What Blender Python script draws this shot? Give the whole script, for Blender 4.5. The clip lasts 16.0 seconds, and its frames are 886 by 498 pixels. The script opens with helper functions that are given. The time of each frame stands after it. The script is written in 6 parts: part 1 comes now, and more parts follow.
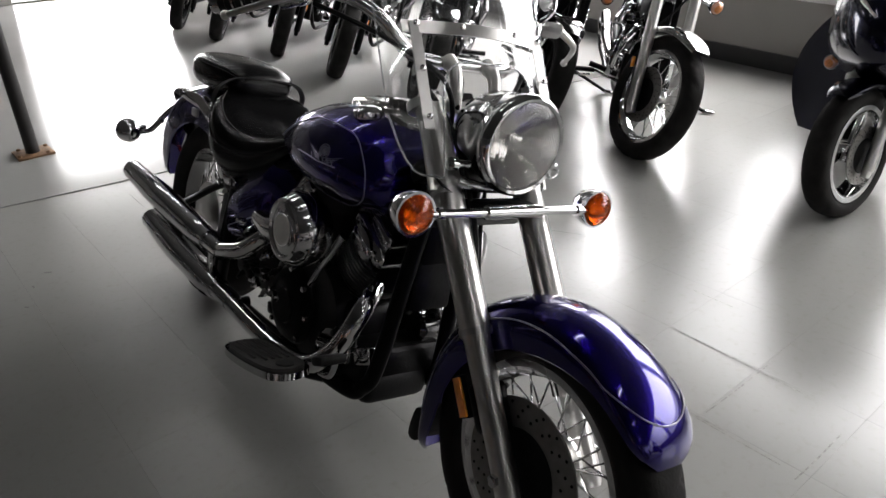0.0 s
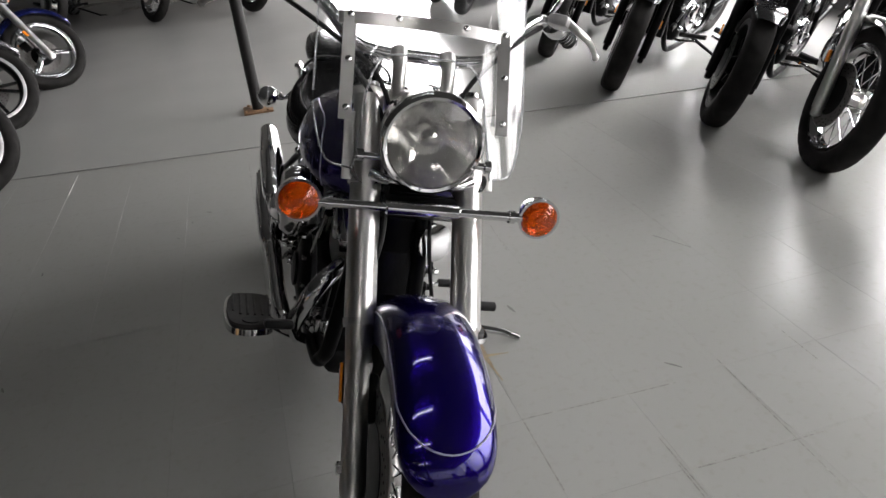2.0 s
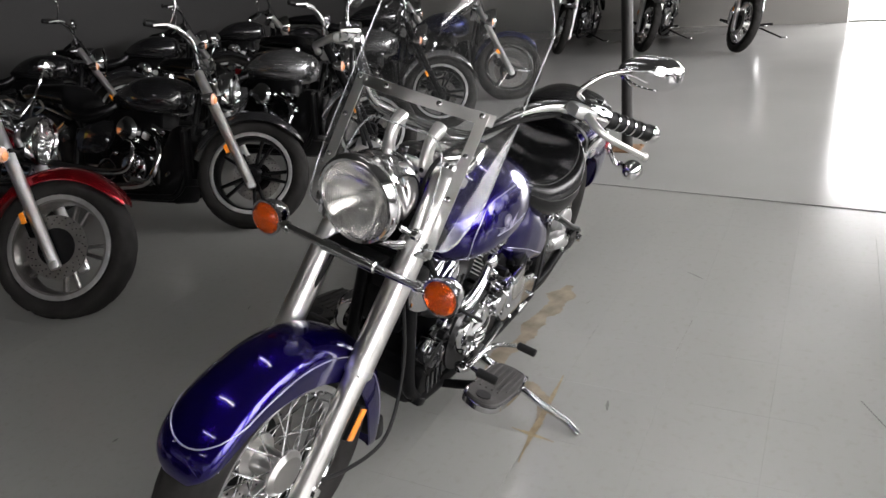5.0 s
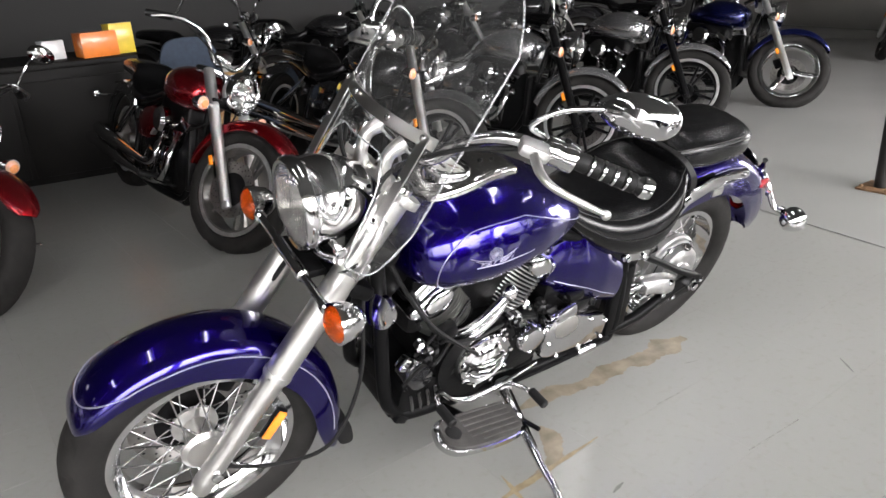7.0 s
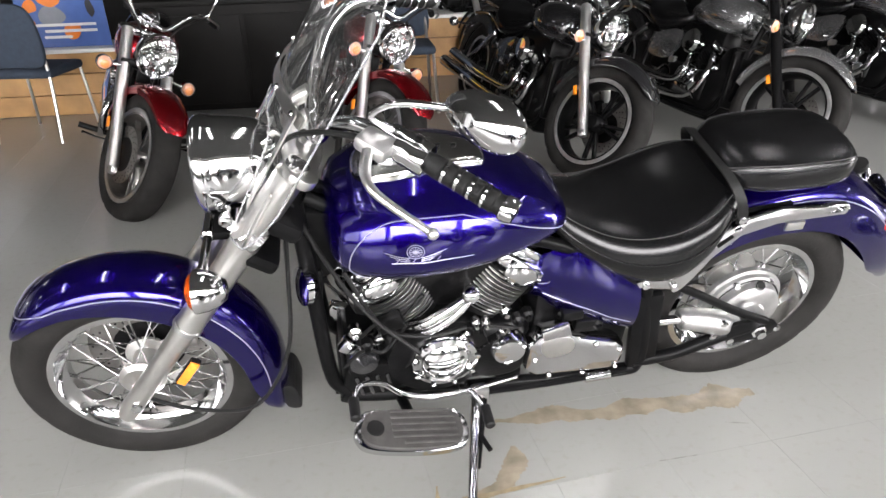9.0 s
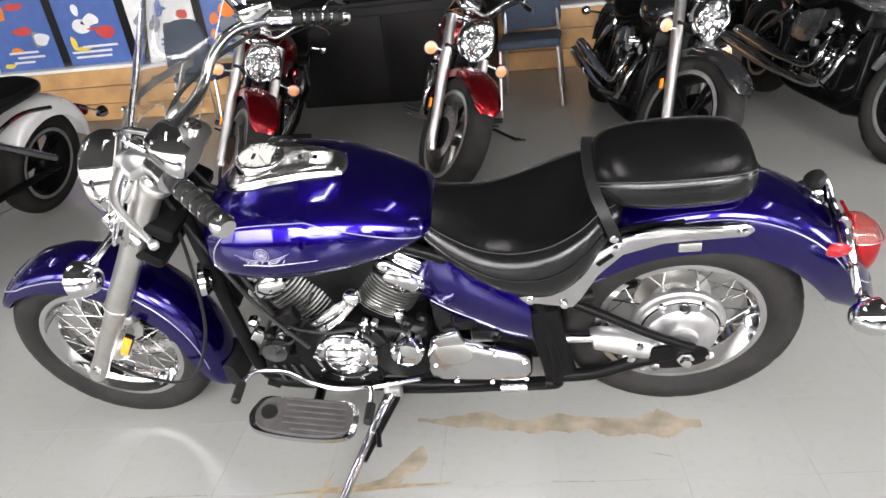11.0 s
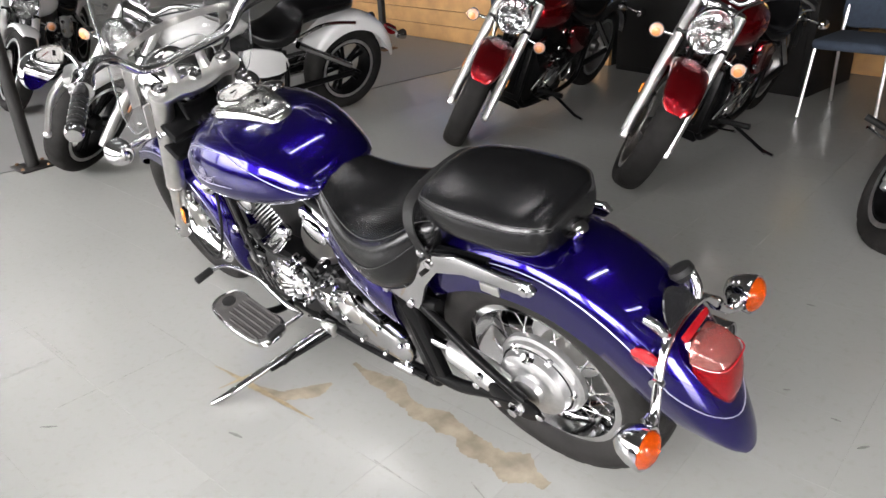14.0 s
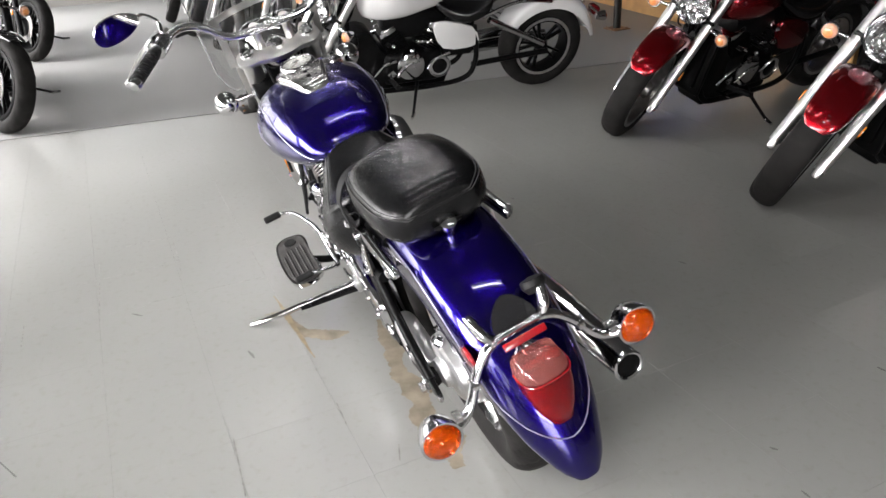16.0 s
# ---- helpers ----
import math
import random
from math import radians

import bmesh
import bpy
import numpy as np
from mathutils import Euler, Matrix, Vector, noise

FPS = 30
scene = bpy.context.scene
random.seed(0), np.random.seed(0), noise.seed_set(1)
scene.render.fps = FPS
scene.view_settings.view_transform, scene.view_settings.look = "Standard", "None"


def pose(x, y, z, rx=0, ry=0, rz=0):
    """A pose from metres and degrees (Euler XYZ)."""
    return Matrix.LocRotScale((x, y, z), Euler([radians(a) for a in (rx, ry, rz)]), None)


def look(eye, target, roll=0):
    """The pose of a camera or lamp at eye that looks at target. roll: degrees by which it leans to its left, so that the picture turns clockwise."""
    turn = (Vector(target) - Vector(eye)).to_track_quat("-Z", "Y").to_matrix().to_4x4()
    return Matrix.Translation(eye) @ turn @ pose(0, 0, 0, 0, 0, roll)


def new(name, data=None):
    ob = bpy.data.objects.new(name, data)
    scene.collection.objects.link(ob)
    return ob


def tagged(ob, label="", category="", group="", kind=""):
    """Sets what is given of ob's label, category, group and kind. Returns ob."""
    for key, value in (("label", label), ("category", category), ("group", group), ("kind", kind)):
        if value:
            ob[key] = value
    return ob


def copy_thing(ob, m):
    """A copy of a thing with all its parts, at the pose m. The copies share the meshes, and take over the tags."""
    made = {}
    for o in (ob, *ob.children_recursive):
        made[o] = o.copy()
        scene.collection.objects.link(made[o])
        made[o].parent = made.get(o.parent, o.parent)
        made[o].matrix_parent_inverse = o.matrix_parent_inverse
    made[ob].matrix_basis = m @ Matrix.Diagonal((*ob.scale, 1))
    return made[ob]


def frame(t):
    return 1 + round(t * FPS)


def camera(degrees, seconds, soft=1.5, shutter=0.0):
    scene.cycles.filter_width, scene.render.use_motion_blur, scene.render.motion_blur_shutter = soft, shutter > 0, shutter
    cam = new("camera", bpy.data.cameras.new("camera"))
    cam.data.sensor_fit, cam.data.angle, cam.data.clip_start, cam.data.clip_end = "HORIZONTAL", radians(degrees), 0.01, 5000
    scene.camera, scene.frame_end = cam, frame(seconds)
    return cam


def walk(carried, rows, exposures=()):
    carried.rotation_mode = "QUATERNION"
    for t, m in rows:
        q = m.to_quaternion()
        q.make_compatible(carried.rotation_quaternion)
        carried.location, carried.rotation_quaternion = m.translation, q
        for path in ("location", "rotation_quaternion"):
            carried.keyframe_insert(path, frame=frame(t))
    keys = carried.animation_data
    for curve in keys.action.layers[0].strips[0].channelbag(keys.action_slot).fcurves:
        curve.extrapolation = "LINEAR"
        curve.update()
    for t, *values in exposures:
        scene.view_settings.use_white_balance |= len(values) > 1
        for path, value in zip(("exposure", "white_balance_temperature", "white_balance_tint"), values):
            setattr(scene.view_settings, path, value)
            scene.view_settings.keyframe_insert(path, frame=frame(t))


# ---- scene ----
cam = camera(62.9, 16.0)

PATH = [
    (0, (1.643, -0.382, 1.332), (0.117, 0.523, 0.409), -2.5),
    (0.5, (1.731, -0.241, 1.325), (0.128, 0.473, 0.366), -5.8),
    (1, (1.713, -0.059, 1.296), (0.078, 0.52, 0.3), -6.1),
    (1.5, (1.742, 0.123, 1.303), (0.028, 0.533, 0.357), -6.9),
    (2, (1.879, 0.331, 1.316), (0.117, 0.495, 0.383), -5.9),
    (2.5, (1.904, 0.508, 1.312), (0.135, 0.478, 0.379), -7.7),
    (3, (1.853, 0.701, 1.315), (0.069, 0.357, 0.477), -6.2),
    (3.2, (1.841, 0.778, 1.311), (0.075, 0.344, 0.478), -7.1),
    (5.3, (1.567, 1.609, 1.303), (0.175, 0.388, 0.548), -3.8),
    (5.5, (1.52, 1.691, 1.308), (0.193, 0.418, 0.522), -2.6),
    (6, (1.38, 1.802, 1.304), (0.192, 0.399, 0.516), -4.8),
    (6.5, (1.138, 1.801, 1.304), (0.049, 0.287, 0.581), -2.2),
    (7, (0.957, 1.864, 1.302), (0.095, 0.22, 0.558), -3.3),
    (7.5, (0.772, 2.013, 1.308), (0.147, 0.279, 0.531), -1.0),
    (8, (0.601, 2.031, 1.302), (0.087, 0.277, 0.489), -3.0),
    (8.5, (0.391, 1.943, 1.298), (0.014, 0.163, 0.468), -0.8),
    (9, (0.199, 1.916, 1.292), (0.047, 0.104, 0.459), -1.7),
    (9.5, (-0.063, 1.962, 1.305), (-0.049, 0.139, 0.483), -0.4),
    (9.7, (-0.141, 1.96, 1.313), (-0.079, 0.133, 0.5), -1.4),
    (11.8, (-0.987, 1.729, 1.297), (-0.225, 0.094, 0.434), -4.2),
    (12, (-1.07, 1.663, 1.296), (-0.245, 0.065, 0.42), -2.5),
    (12.5, (-1.246, 1.573, 1.315), (-0.2, 0.108, 0.444), -4.5),
    (13, (-1.496, 1.526, 1.321), (-0.296, 0.167, 0.476), -2.5),
    (13.5, (-1.652, 1.442, 1.312), (-0.328, 0.191, 0.486), -3.1),
    (14, (-1.734, 1.283, 1.307), (-0.345, 0.131, 0.444), -2.9),
    (14.5, (-1.885, 1.145, 1.313), (-0.362, 0.15, 0.482), -3.8),
    (15, (-2.1, 1.009, 1.334), (-0.488, 0.189, 0.48), -2.8),
    (15.5, (-2.169, 0.844, 1.321), (-0.516, 0.128, 0.453), -3.1),
    (16, (-2.192, 0.644, 1.333), (-0.471, 0.154, 0.439), -3.2),
]
EXPOSURES = [(0, -0.78), (1, -0.72), (2, -0.55), (3.2, -0.42), (5.3, -0.34), (7, 0.12), (9, 0.36), (12, 0.53), (14, 0.46), (16, 0.24)]
walk(cam, [(t, look(eye, target, roll)) for t, eye, target, roll in PATH], EXPOSURES)

# ---- world and lamps ----
world = bpy.data.worlds.new("world")
scene.world = world
world.use_nodes = True
wn = world.node_tree.nodes
sky = wn.new("ShaderNodeTexSky")
sky.sky_type, sky.sun_disc = "NISHITA", False
sky.sun_elevation, sky.sun_rotation = radians(40), radians(100)
world.node_tree.links.new(sky.outputs[0], wn["Background"].inputs[0])
wn["Background"].inputs[1].default_value = 0.12


def area_lamp(name, m, size_x, size_y, power, colour=(1, 1, 1)):
    data = bpy.data.lights.new(name, "AREA")
    data.shape, data.size, data.size_y, data.energy, data.color = "RECTANGLE", size_x, size_y, power, colour
    ob = new(name, data)
    ob.matrix_world = m
    return ob


WIN_Y = 4.25      # window wall
BACK_X = -9.8     # end wall with the open door
FRONT_X = 10.5
SIDE_Y = -7.2
CEIL = 3.2

# daylight through the openings
for wx, power in ((-6.6, 400), (-3.6, 320), (-0.6, 120), (2.4, 95), (5.4, 95), (8.4, 95)):
    area_lamp("window_daylight", look((wx, WIN_Y + 0.14, 1.60), (wx, 1.9, -0.4)), 2.6, 1.8, power, (1.0, 0.967, 0.985)).data.spread = radians(108)
area_lamp("door_daylight", look((BACK_X - 0.1, 1.0, 1.2), (0, 1.0, 0.8)), 2.0, 2.3, 230, (1.0, 0.97, 0.98))


# ---- materials ----
def node_mat(name, base, rough=0.5, metal=0.0, vary=0.12, scale=8.0, bump=0.0, bump_scale=60.0, rough_vary=0.1, coat=0.0, spec=0.5, world_size=False):
    m = bpy.data.materials.new(name)
    m.use_nodes = True
    nt = m.node_tree
    b = nt.nodes["Principled BSDF"]
    b.inputs["Metallic"].default_value = metal
    b.inputs["Coat Weight"].default_value = coat
    b.inputs["Coat Roughness"].default_value = 0.04
    b.inputs["Specular IOR Level"].default_value = spec
    co = nt.nodes.new("ShaderNodeTexCoord")
    where = co.outputs["Object"]
    if world_size:
        where = nt.nodes.new("ShaderNodeNewGeometry").outputs["Position"]
    big = nt.nodes.new("ShaderNodeTexNoise")
    big.inputs["Scale"].default_value, big.inputs["Detail"].default_value = scale, 6
    nt.links.new(where, big.inputs["Vector"])
    ramp = nt.nodes.new("ShaderNodeValToRGB")
    e = ramp.color_ramp.elements
    e[0].position, e[1].position = 0.3, 0.72
    e[0].color = tuple(c * (1 - vary) for c in base) + (1,)
    e[1].color = tuple(min(1, c * (1 + vary)) for c in base) + (1,)
    nt.links.new(big.outputs["Fac"], ramp.inputs["Fac"])
    nt.links.new(ramp.outputs["Color"], b.inputs["Base Color"])
    fine = nt.nodes.new("ShaderNodeTexNoise")
    fine.inputs["Scale"].default_value, fine.inputs["Detail"].default_value = bump_scale, 4
    nt.links.new(where, fine.inputs["Vector"])
    mr = nt.nodes.new("ShaderNodeMapRange")
    mr.inputs["To Min"].default_value = max(0.0, rough * (1 - rough_vary))
    mr.inputs["To Max"].default_value = min(1.0, rough * (1 + rough_vary))
    nt.links.new(big.outputs["Fac"], mr.inputs["Value"])
    nt.links.new(mr.outputs[0], b.inputs["Roughness"])
    if bump:
        bp = nt.nodes.new("ShaderNodeBump")
        bp.inputs["Strength"].default_value, bp.inputs["Distance"].default_value = bump, 0.002
        nt.links.new(fine.outputs["Fac"], bp.inputs["Height"])
        nt.links.new(bp.outputs["Normal"], b.inputs["Normal"])
    return m


def flake_paint(name, base):
    """Metallic paint: coloured flakes under a clear coat."""
    m = node_mat(name, base, 0.25, 0.88, 0.08, 3.0, coat=1.0, rough_vary=0.05, spec=0.0)
    nt = m.node_tree
    b = nt.nodes["Principled BSDF"]
    co = nt.nodes["Texture Coordinate"]
    vo = nt.nodes.new("ShaderNodeTexVoronoi")
    vo.inputs["Scale"].default_value = 900
    nt.links.new(co.outputs["Object"], vo.inputs["Vector"])
    bp = nt.nodes.new("ShaderNodeBump")
    bp.inputs["Strength"].default_value, bp.inputs["Distance"].default_value = 0.025, 0.001
    nt.links.new(vo.outputs["Color"], bp.inputs["Height"])
    nt.links.new(bp.outputs["Normal"], b.inputs["Normal"])
    return m


def glass_mat(name, tint=(1, 1, 1), rough=0.0, ior=1.45, mix=0.0):
    m = bpy.data.materials.new(name)
    m.use_nodes = True
    b = m.node_tree.nodes["Principled BSDF"]
    b.inputs["Base Color"].default_value = (*tint, 1)
    b.inputs["Roughness"].default_value, b.inputs["IOR"].default_value = rough, ior
    b.inputs["Transmission Weight"].default_value = 1.0 - mix
    return m


def emit_mat(name, colour, strength):
    m = bpy.data.materials.new(name)
    m.use_nodes = True
    b = m.node_tree.nodes["Principled BSDF"]
    b.inputs["Base Color"].default_value = (*colour, 1)
    b.inputs["Emission Color"].default_value = (*colour, 1)
    b.inputs["Emission Strength"].default_value = strength
    return m


def floor_mat():
    """Grey painted concrete and tile, with scuffs and brown oil stains."""
    m = node_mat("painted_floor", (0.32, 0.32, 0.307), 0.235, 0.0, 0.07, 1.1, bump=0.07, bump_scale=70, rough_vary=0.12, world_size=True)
    nt = m.node_tree
    b = nt.nodes["Principled BSDF"]
    geo = nt.nodes.new("ShaderNodeNewGeometry")
    scuff = nt.nodes.new("ShaderNodeTexNoise")
    scuff.inputs["Scale"].default_value, scuff.inputs["Detail"].default_value, scuff.inputs["Roughness"].default_value = 2.2, 4, 0.45
    nt.links.new(geo.outputs["Position"], scuff.inputs["Vector"])
    sr = nt.nodes.new("ShaderNodeValToRGB")
    sr.color_ramp.elements[0].position, sr.color_ramp.elements[1].position = 0.15, 0.95
    sr.color_ramp.elements[0].color, sr.color_ramp.elements[1].color = (1, 1, 1, 1), (0.86, 0.855, 0.84, 1)
    nt.links.new(scuff.outputs["Fac"], sr.inputs["Fac"])
    mul = nt.nodes.new("ShaderNodeMix")
    mul.data_type, mul.blend_type = "RGBA", "MULTIPLY"
    mul.inputs["Factor"].default_value = 1.0
    old = b.inputs["Base Color"].links[0].from_socket
    nt.links.new(old, mul.inputs["A"])
    nt.links.new(sr.outputs["Color"], mul.inputs["B"])
    # fine dirt specks
    speck = nt.nodes.new("ShaderNodeTexNoise")
    speck.inputs["Scale"].default_value, speck.inputs["Detail"].default_value = 38.0, 8
    nt.links.new(geo.outputs["Position"], speck.inputs["Vector"])
    pr = nt.nodes.new("ShaderNodeValToRGB")
    pr.color_ramp.elements[0].position, pr.color_ramp.elements[1].position = 0.55, 0.82
    pr.color_ramp.elements[0].color, pr.color_ramp.elements[1].color = (1, 1, 1, 1), (0.91, 0.90, 0.88, 1)
    nt.links.new(speck.outputs["Fac"], pr.inputs["Fac"])
    mul2 = nt.nodes.new("ShaderNodeMix")
    mul2.data_type, mul2.blend_type = "RGBA", "MULTIPLY"
    mul2.inputs["Factor"].default_value = 1.0
    nt.links.new(mul.outputs["Result"], mul2.inputs["A"])
    nt.links.new(pr.outputs["Color"], mul2.inputs["B"])
    nt.links.new(mul2.outputs["Result"], b.inputs["Base Color"])
    return m


M_FLOOR = floor_mat()
M_GLOSS = node_mat("sealed_floor", (0.32, 0.32, 0.308), 0.16, 0.0, 0.06, 0.7, bump=0.05, bump_scale=30, rough_vary=0.3, world_size=True)
M_SEALED = node_mat("worn_sealed_floor", (0.27, 0.27, 0.26), 0.45, 0.0, 0.08, 0.7, bump=0.05, bump_scale=30, rough_vary=0.3, spec=0.3, world_size=True)
M_STAIN = node_mat("oil_stain", (0.285, 0.245, 0.188), 0.225, 0.0, 0.26, 16, rough_vary=0.12, world_size=True)
M_RUST = node_mat("rust_stain", (0.25, 0.195, 0.115), 0.45, 0.0, 0.4, 20)
M_DIRT = node_mat("joint_dirt", (0.205, 0.20, 0.188), 0.6, 0.0, 0.35, 60)
M_SCUFF = node_mat("scuff_mark", (0.12, 0.12, 0.11), 0.6, 0.0, 0.3, 40)
M_WALL = node_mat("wall_paint", (0.30, 0.29, 0.27), 0.65, 0.0, 0.06, 1.5, bump=0.15, bump_scale=180)
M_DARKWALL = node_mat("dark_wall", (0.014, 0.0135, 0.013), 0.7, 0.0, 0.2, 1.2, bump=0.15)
M_CEIL = node_mat("ceiling_paint", (0.06, 0.06, 0.058), 0.8, 0.0, 0.05, 1.0)
M_WHITE = node_mat("white_trim", (0.78, 0.78, 0.76), 0.45, 0.0, 0.06, 3)
M_WOOD = node_mat("pine_board", (0.52, 0.30, 0.12), 0.45, 0.0, 0.22, 5)
M_POST = node_mat("post_paint", (0.018, 0.017, 0.016), 0.45, 0.3, 0.35, 9, bump=0.2)
M_RUSTY = node_mat("rusty_plate", (0.22, 0.13, 0.07), 0.7, 0.4, 0.4, 30, bump=0.4)
M_CHROME = node_mat("chrome", (0.66, 0.66, 0.665), 0.085, 1.0, 0.05, 12, rough_vary=0.6)
M_SATIN = node_mat("satin_aluminium", (0.66, 0.65, 0.63), 0.30, 1.0, 0.08, 20, bump=0.05, bump_scale=300)
M_ALU = node_mat("cast_aluminium", (0.56, 0.56, 0.555), 0.36, 0.95, 0.15, 25, bump=0.3, bump_scale=200)
M_PURPLE = flake_paint("purple_metallic_paint", (0.0058, 0.0009, 0.098))
M_RED = flake_paint("red_metallic_paint", (0.25, 0.003, 0.008))
M_NIGHT = flake_paint("night_blue_paint", (0.004, 0.005, 0.018))
M_BLUE = flake_paint("blue_metallic_paint", (0.006, 0.010, 0.08))
M_SILVER = flake_paint("silver_paint", (0.40, 0.40, 0.41))
M_BLACKPAINT = node_mat("black_gloss_paint", (0.012, 0.012, 0.013), 0.15, 0.0, 0.1, 5, coat=1.0)
M_WHITEPAINT = node_mat("white_gloss_paint", (0.75, 0.75, 0.74), 0.2, 0.0, 0.05, 4, coat=1.0)
M_BLACK = node_mat("satin_black_metal", (0.004, 0.004, 0.0042), 0.34, 0.0, 0.3, 15, bump=0.15, bump_scale=120, spec=0.09)
M_RUBBER = node_mat("black_rubber", (0.007, 0.007, 0.007), 0.55, 0.0, 0.25, 20, bump=0.3, bump_scale=150, spec=0.25)
M_TYRE = node_mat("tyre_rubber", (0.015, 0.0142, 0.0135), 0.75, 0.0, 0.35, 12, bump=0.5, bump_scale=120, spec=0.14)
M_LEATHER = node_mat("black_vinyl", (0.0042, 0.0042, 0.0045), 0.235, 0.0, 0.25, 6, bump=0.12, bump_scale=300, rough_vary=0.12, spec=0.36)
M_THREAD = node_mat("grey_thread", (0.035, 0.035, 0.036), 0.7, 0.0, 0.2, 60)
M_STRIPE = node_mat("silver_pinstripe", (0.34, 0.33, 0.42), 0.30, 0.5, 0.1, 30)
M_AMBER = glass_mat("amber_lens", (0.95, 0.13, 0.006), 0.06, 1.45, 0.22)
M_ORANGE = node_mat("orange_reflector", (0.85, 0.26, 0.02), 0.2, 0.0, 0.15, 60, coat=1.0)
M_AMBERCORE = node_mat("amber_lens_centre", (0.72, 0.27, 0.09), 0.2, 0.0, 0.2, 90, coat=1.0)
M_PINK = node_mat("faded_amber_lens", (0.74, 0.40, 0.27), 0.2, 0.0, 0.15, 60, coat=1.0)
M_REDLENS = glass_mat("red_lens", (0.66, 0.004, 0.009), 0.06, 1.45, 0.2)
M_REDREF = node_mat("red_reflector", (0.23, 0.004, 0.008), 0.22, 0.0, 0.15, 60, coat=1.0)
M_CLEARLENS = glass_mat("clear_lens", (0.86, 0.86, 0.85), 0.0, 1.45)
M_SHIELD = glass_mat("clear_polycarbonate", (0.98, 0.985, 0.985), 0.0, 1.44, 0.008)
M_FLUTED = glass_mat("fluted_lamp_glass", (0.95, 0.94, 0.92), 0.01, 1.45, 0.05)
M_EDGE = glass_mat("clear_edge", (0.85, 0.87, 0.88), 0.15, 1.45, 0.25)
M_PAD = node_mat("dusty_rubber", (0.050, 0.048, 0.046), 0.7, 0.0, 0.25, 25, bump=0.3, bump_scale=150, spec=0.25)
M_COUNTER = node_mat("black_laminate", (0.011, 0.0105, 0.010), 0.55, 0.0, 0.3, 3, spec=0.12)
M_MIRROR = node_mat("mirror_glass", (0.75, 0.75, 0.76), 0.02, 1.0, 0.02, 3)
M_DIAL = node_mat("dial_face", (0.70, 0.70, 0.66), 0.35, 0.0, 0.05, 20)
M_ENGINE = node_mat("engine_black", (0.004, 0.004, 0.0042), 0.33, 0.0, 0.4, 30, bump=0.25, bump_scale=120, spec=0.14)
M_FABRIC = node_mat("blue_grey_fabric", (0.034, 0.047, 0.070), 0.9, 0.0, 0.15, 40, bump=0.5, bump_scale=400)
M_PLASTIC = node_mat("dark_plastic", (0.016, 0.016, 0.017), 0.4, 0.0, 0.2, 12)
M_TUBE = emit_mat("fluorescent_tube", (1.0, 0.972, 0.985), 42)
M_DAY = emit_mat("daylight_outside", (1.0, 0.99, 0.97), 3.2)
M_REFLECT = node_mat("lamp_reflector", (0.90, 0.89, 0.88), 0.11, 1.0, 0.15, 30)
M_CLEARRED = glass_mat("pale_red_lens", (0.78, 0.30, 0.27), 0.04, 1.45, 0.12)
M_FORK = node_mat("bright_fork_alloy", (0.87, 0.865, 0.85), 0.31, 1.0, 0.05, 20, bump=0.03, bump_scale=300)
M_POLISH = node_mat("polished_aluminium", (0.70, 0.69, 0.67), 0.16, 1.0, 0.06, 20, rough_vary=0.4)
M_DISC = node_mat("brake_disc_steel", (0.26, 0.25, 0.24), 0.38, 1.0, 0.15, 30)
M_FAR = emit_mat("far_daylight", (1.0, 0.99, 0.97), 0.42)


# ---- mesh helpers ----
def link(name, bm, material, parent=None, label="", smooth=38):
    bmesh.ops.recalc_face_normals(bm, faces=bm.faces)
    me = bpy.data.meshes.new(name)
    bm.to_mesh(me)
    bm.free()
    me.materials.append(material)
    if smooth:
        me.shade_smooth()
        me.set_sharp_from_angle(angle=radians(smooth))
    ob = new(name, me)
    if parent:
        ob.parent = parent
    if label:
        ob["label"] = label
    return ob


def part(name, bm, material, parent, label="", smooth=38):
    return link(name, bm, material, parent, label, smooth)


def again(ob, m, parent=None):
    """One more of a part, on the same mesh, at the pose m."""
    c = ob.copy()
    scene.collection.objects.link(c)
    if parent:
        c.parent = parent
    c.matrix_basis = m
    return c


def thing(name, m, label, category, group="", kind=""):
    e = new(name)
    e.empty_display_size = 0.1
    e.matrix_world = m
    return tagged(e, label, category, group, kind)


def spline(pts, n=8):
    """Points of a smooth curve through pts."""
    p = [Vector(q) for q in pts]
    if len(p) < 3:
        return p
    out = []
    for i in range(len(p) - 1):
        a, b, c, d = p[max(i - 1, 0)], p[i], p[i + 1], p[min(i + 2, len(p) - 1)]
        for k in range(n):
            t = k / n
            out.append(0.5 * ((2 * b) + (c - a) * t + (2 * a - 5 * b + 4 * c - d) * t * t + (3 * b - a - 3 * c + d) * t ** 3))
    out.append(p[-1])
    return out


def rings(bm, loops, cap=True, closed=False):
    """Skins a row of rings of equal length."""
    rows = [[bm.verts.new(v) for v in loop] for loop in loops]
    n = len(rows[0])
    pairs = list(zip(rows, rows[1:])) + ([(rows[-1], rows[0])] if closed else [])
    for a, b in pairs:
        for i in range(n):
            j = (i + 1) % n
            bm.faces.new((a[i], a[j], b[j], b[i]))
    if cap and not closed:
        bm.faces.new(rows[0][::-1])
        bm.faces.new(rows[-1])
    return bm


def sheet(bm, rows):
    """A grid of quads through rows of points."""
    vs = [[bm.verts.new(v) for v in r] for r in rows]
    for a, b in zip(vs, vs[1:]):
        for i in range(len(a) - 1):
            bm.faces.new((a[i], a[i + 1], b[i + 1], b[i]))
    return bm


def thicken(bm, t):
    bmesh.ops.recalc_face_normals(bm, faces=bm.faces)
    bmesh.ops.solidify(bm, geom=bm.faces[:], thickness=t)
    return bm


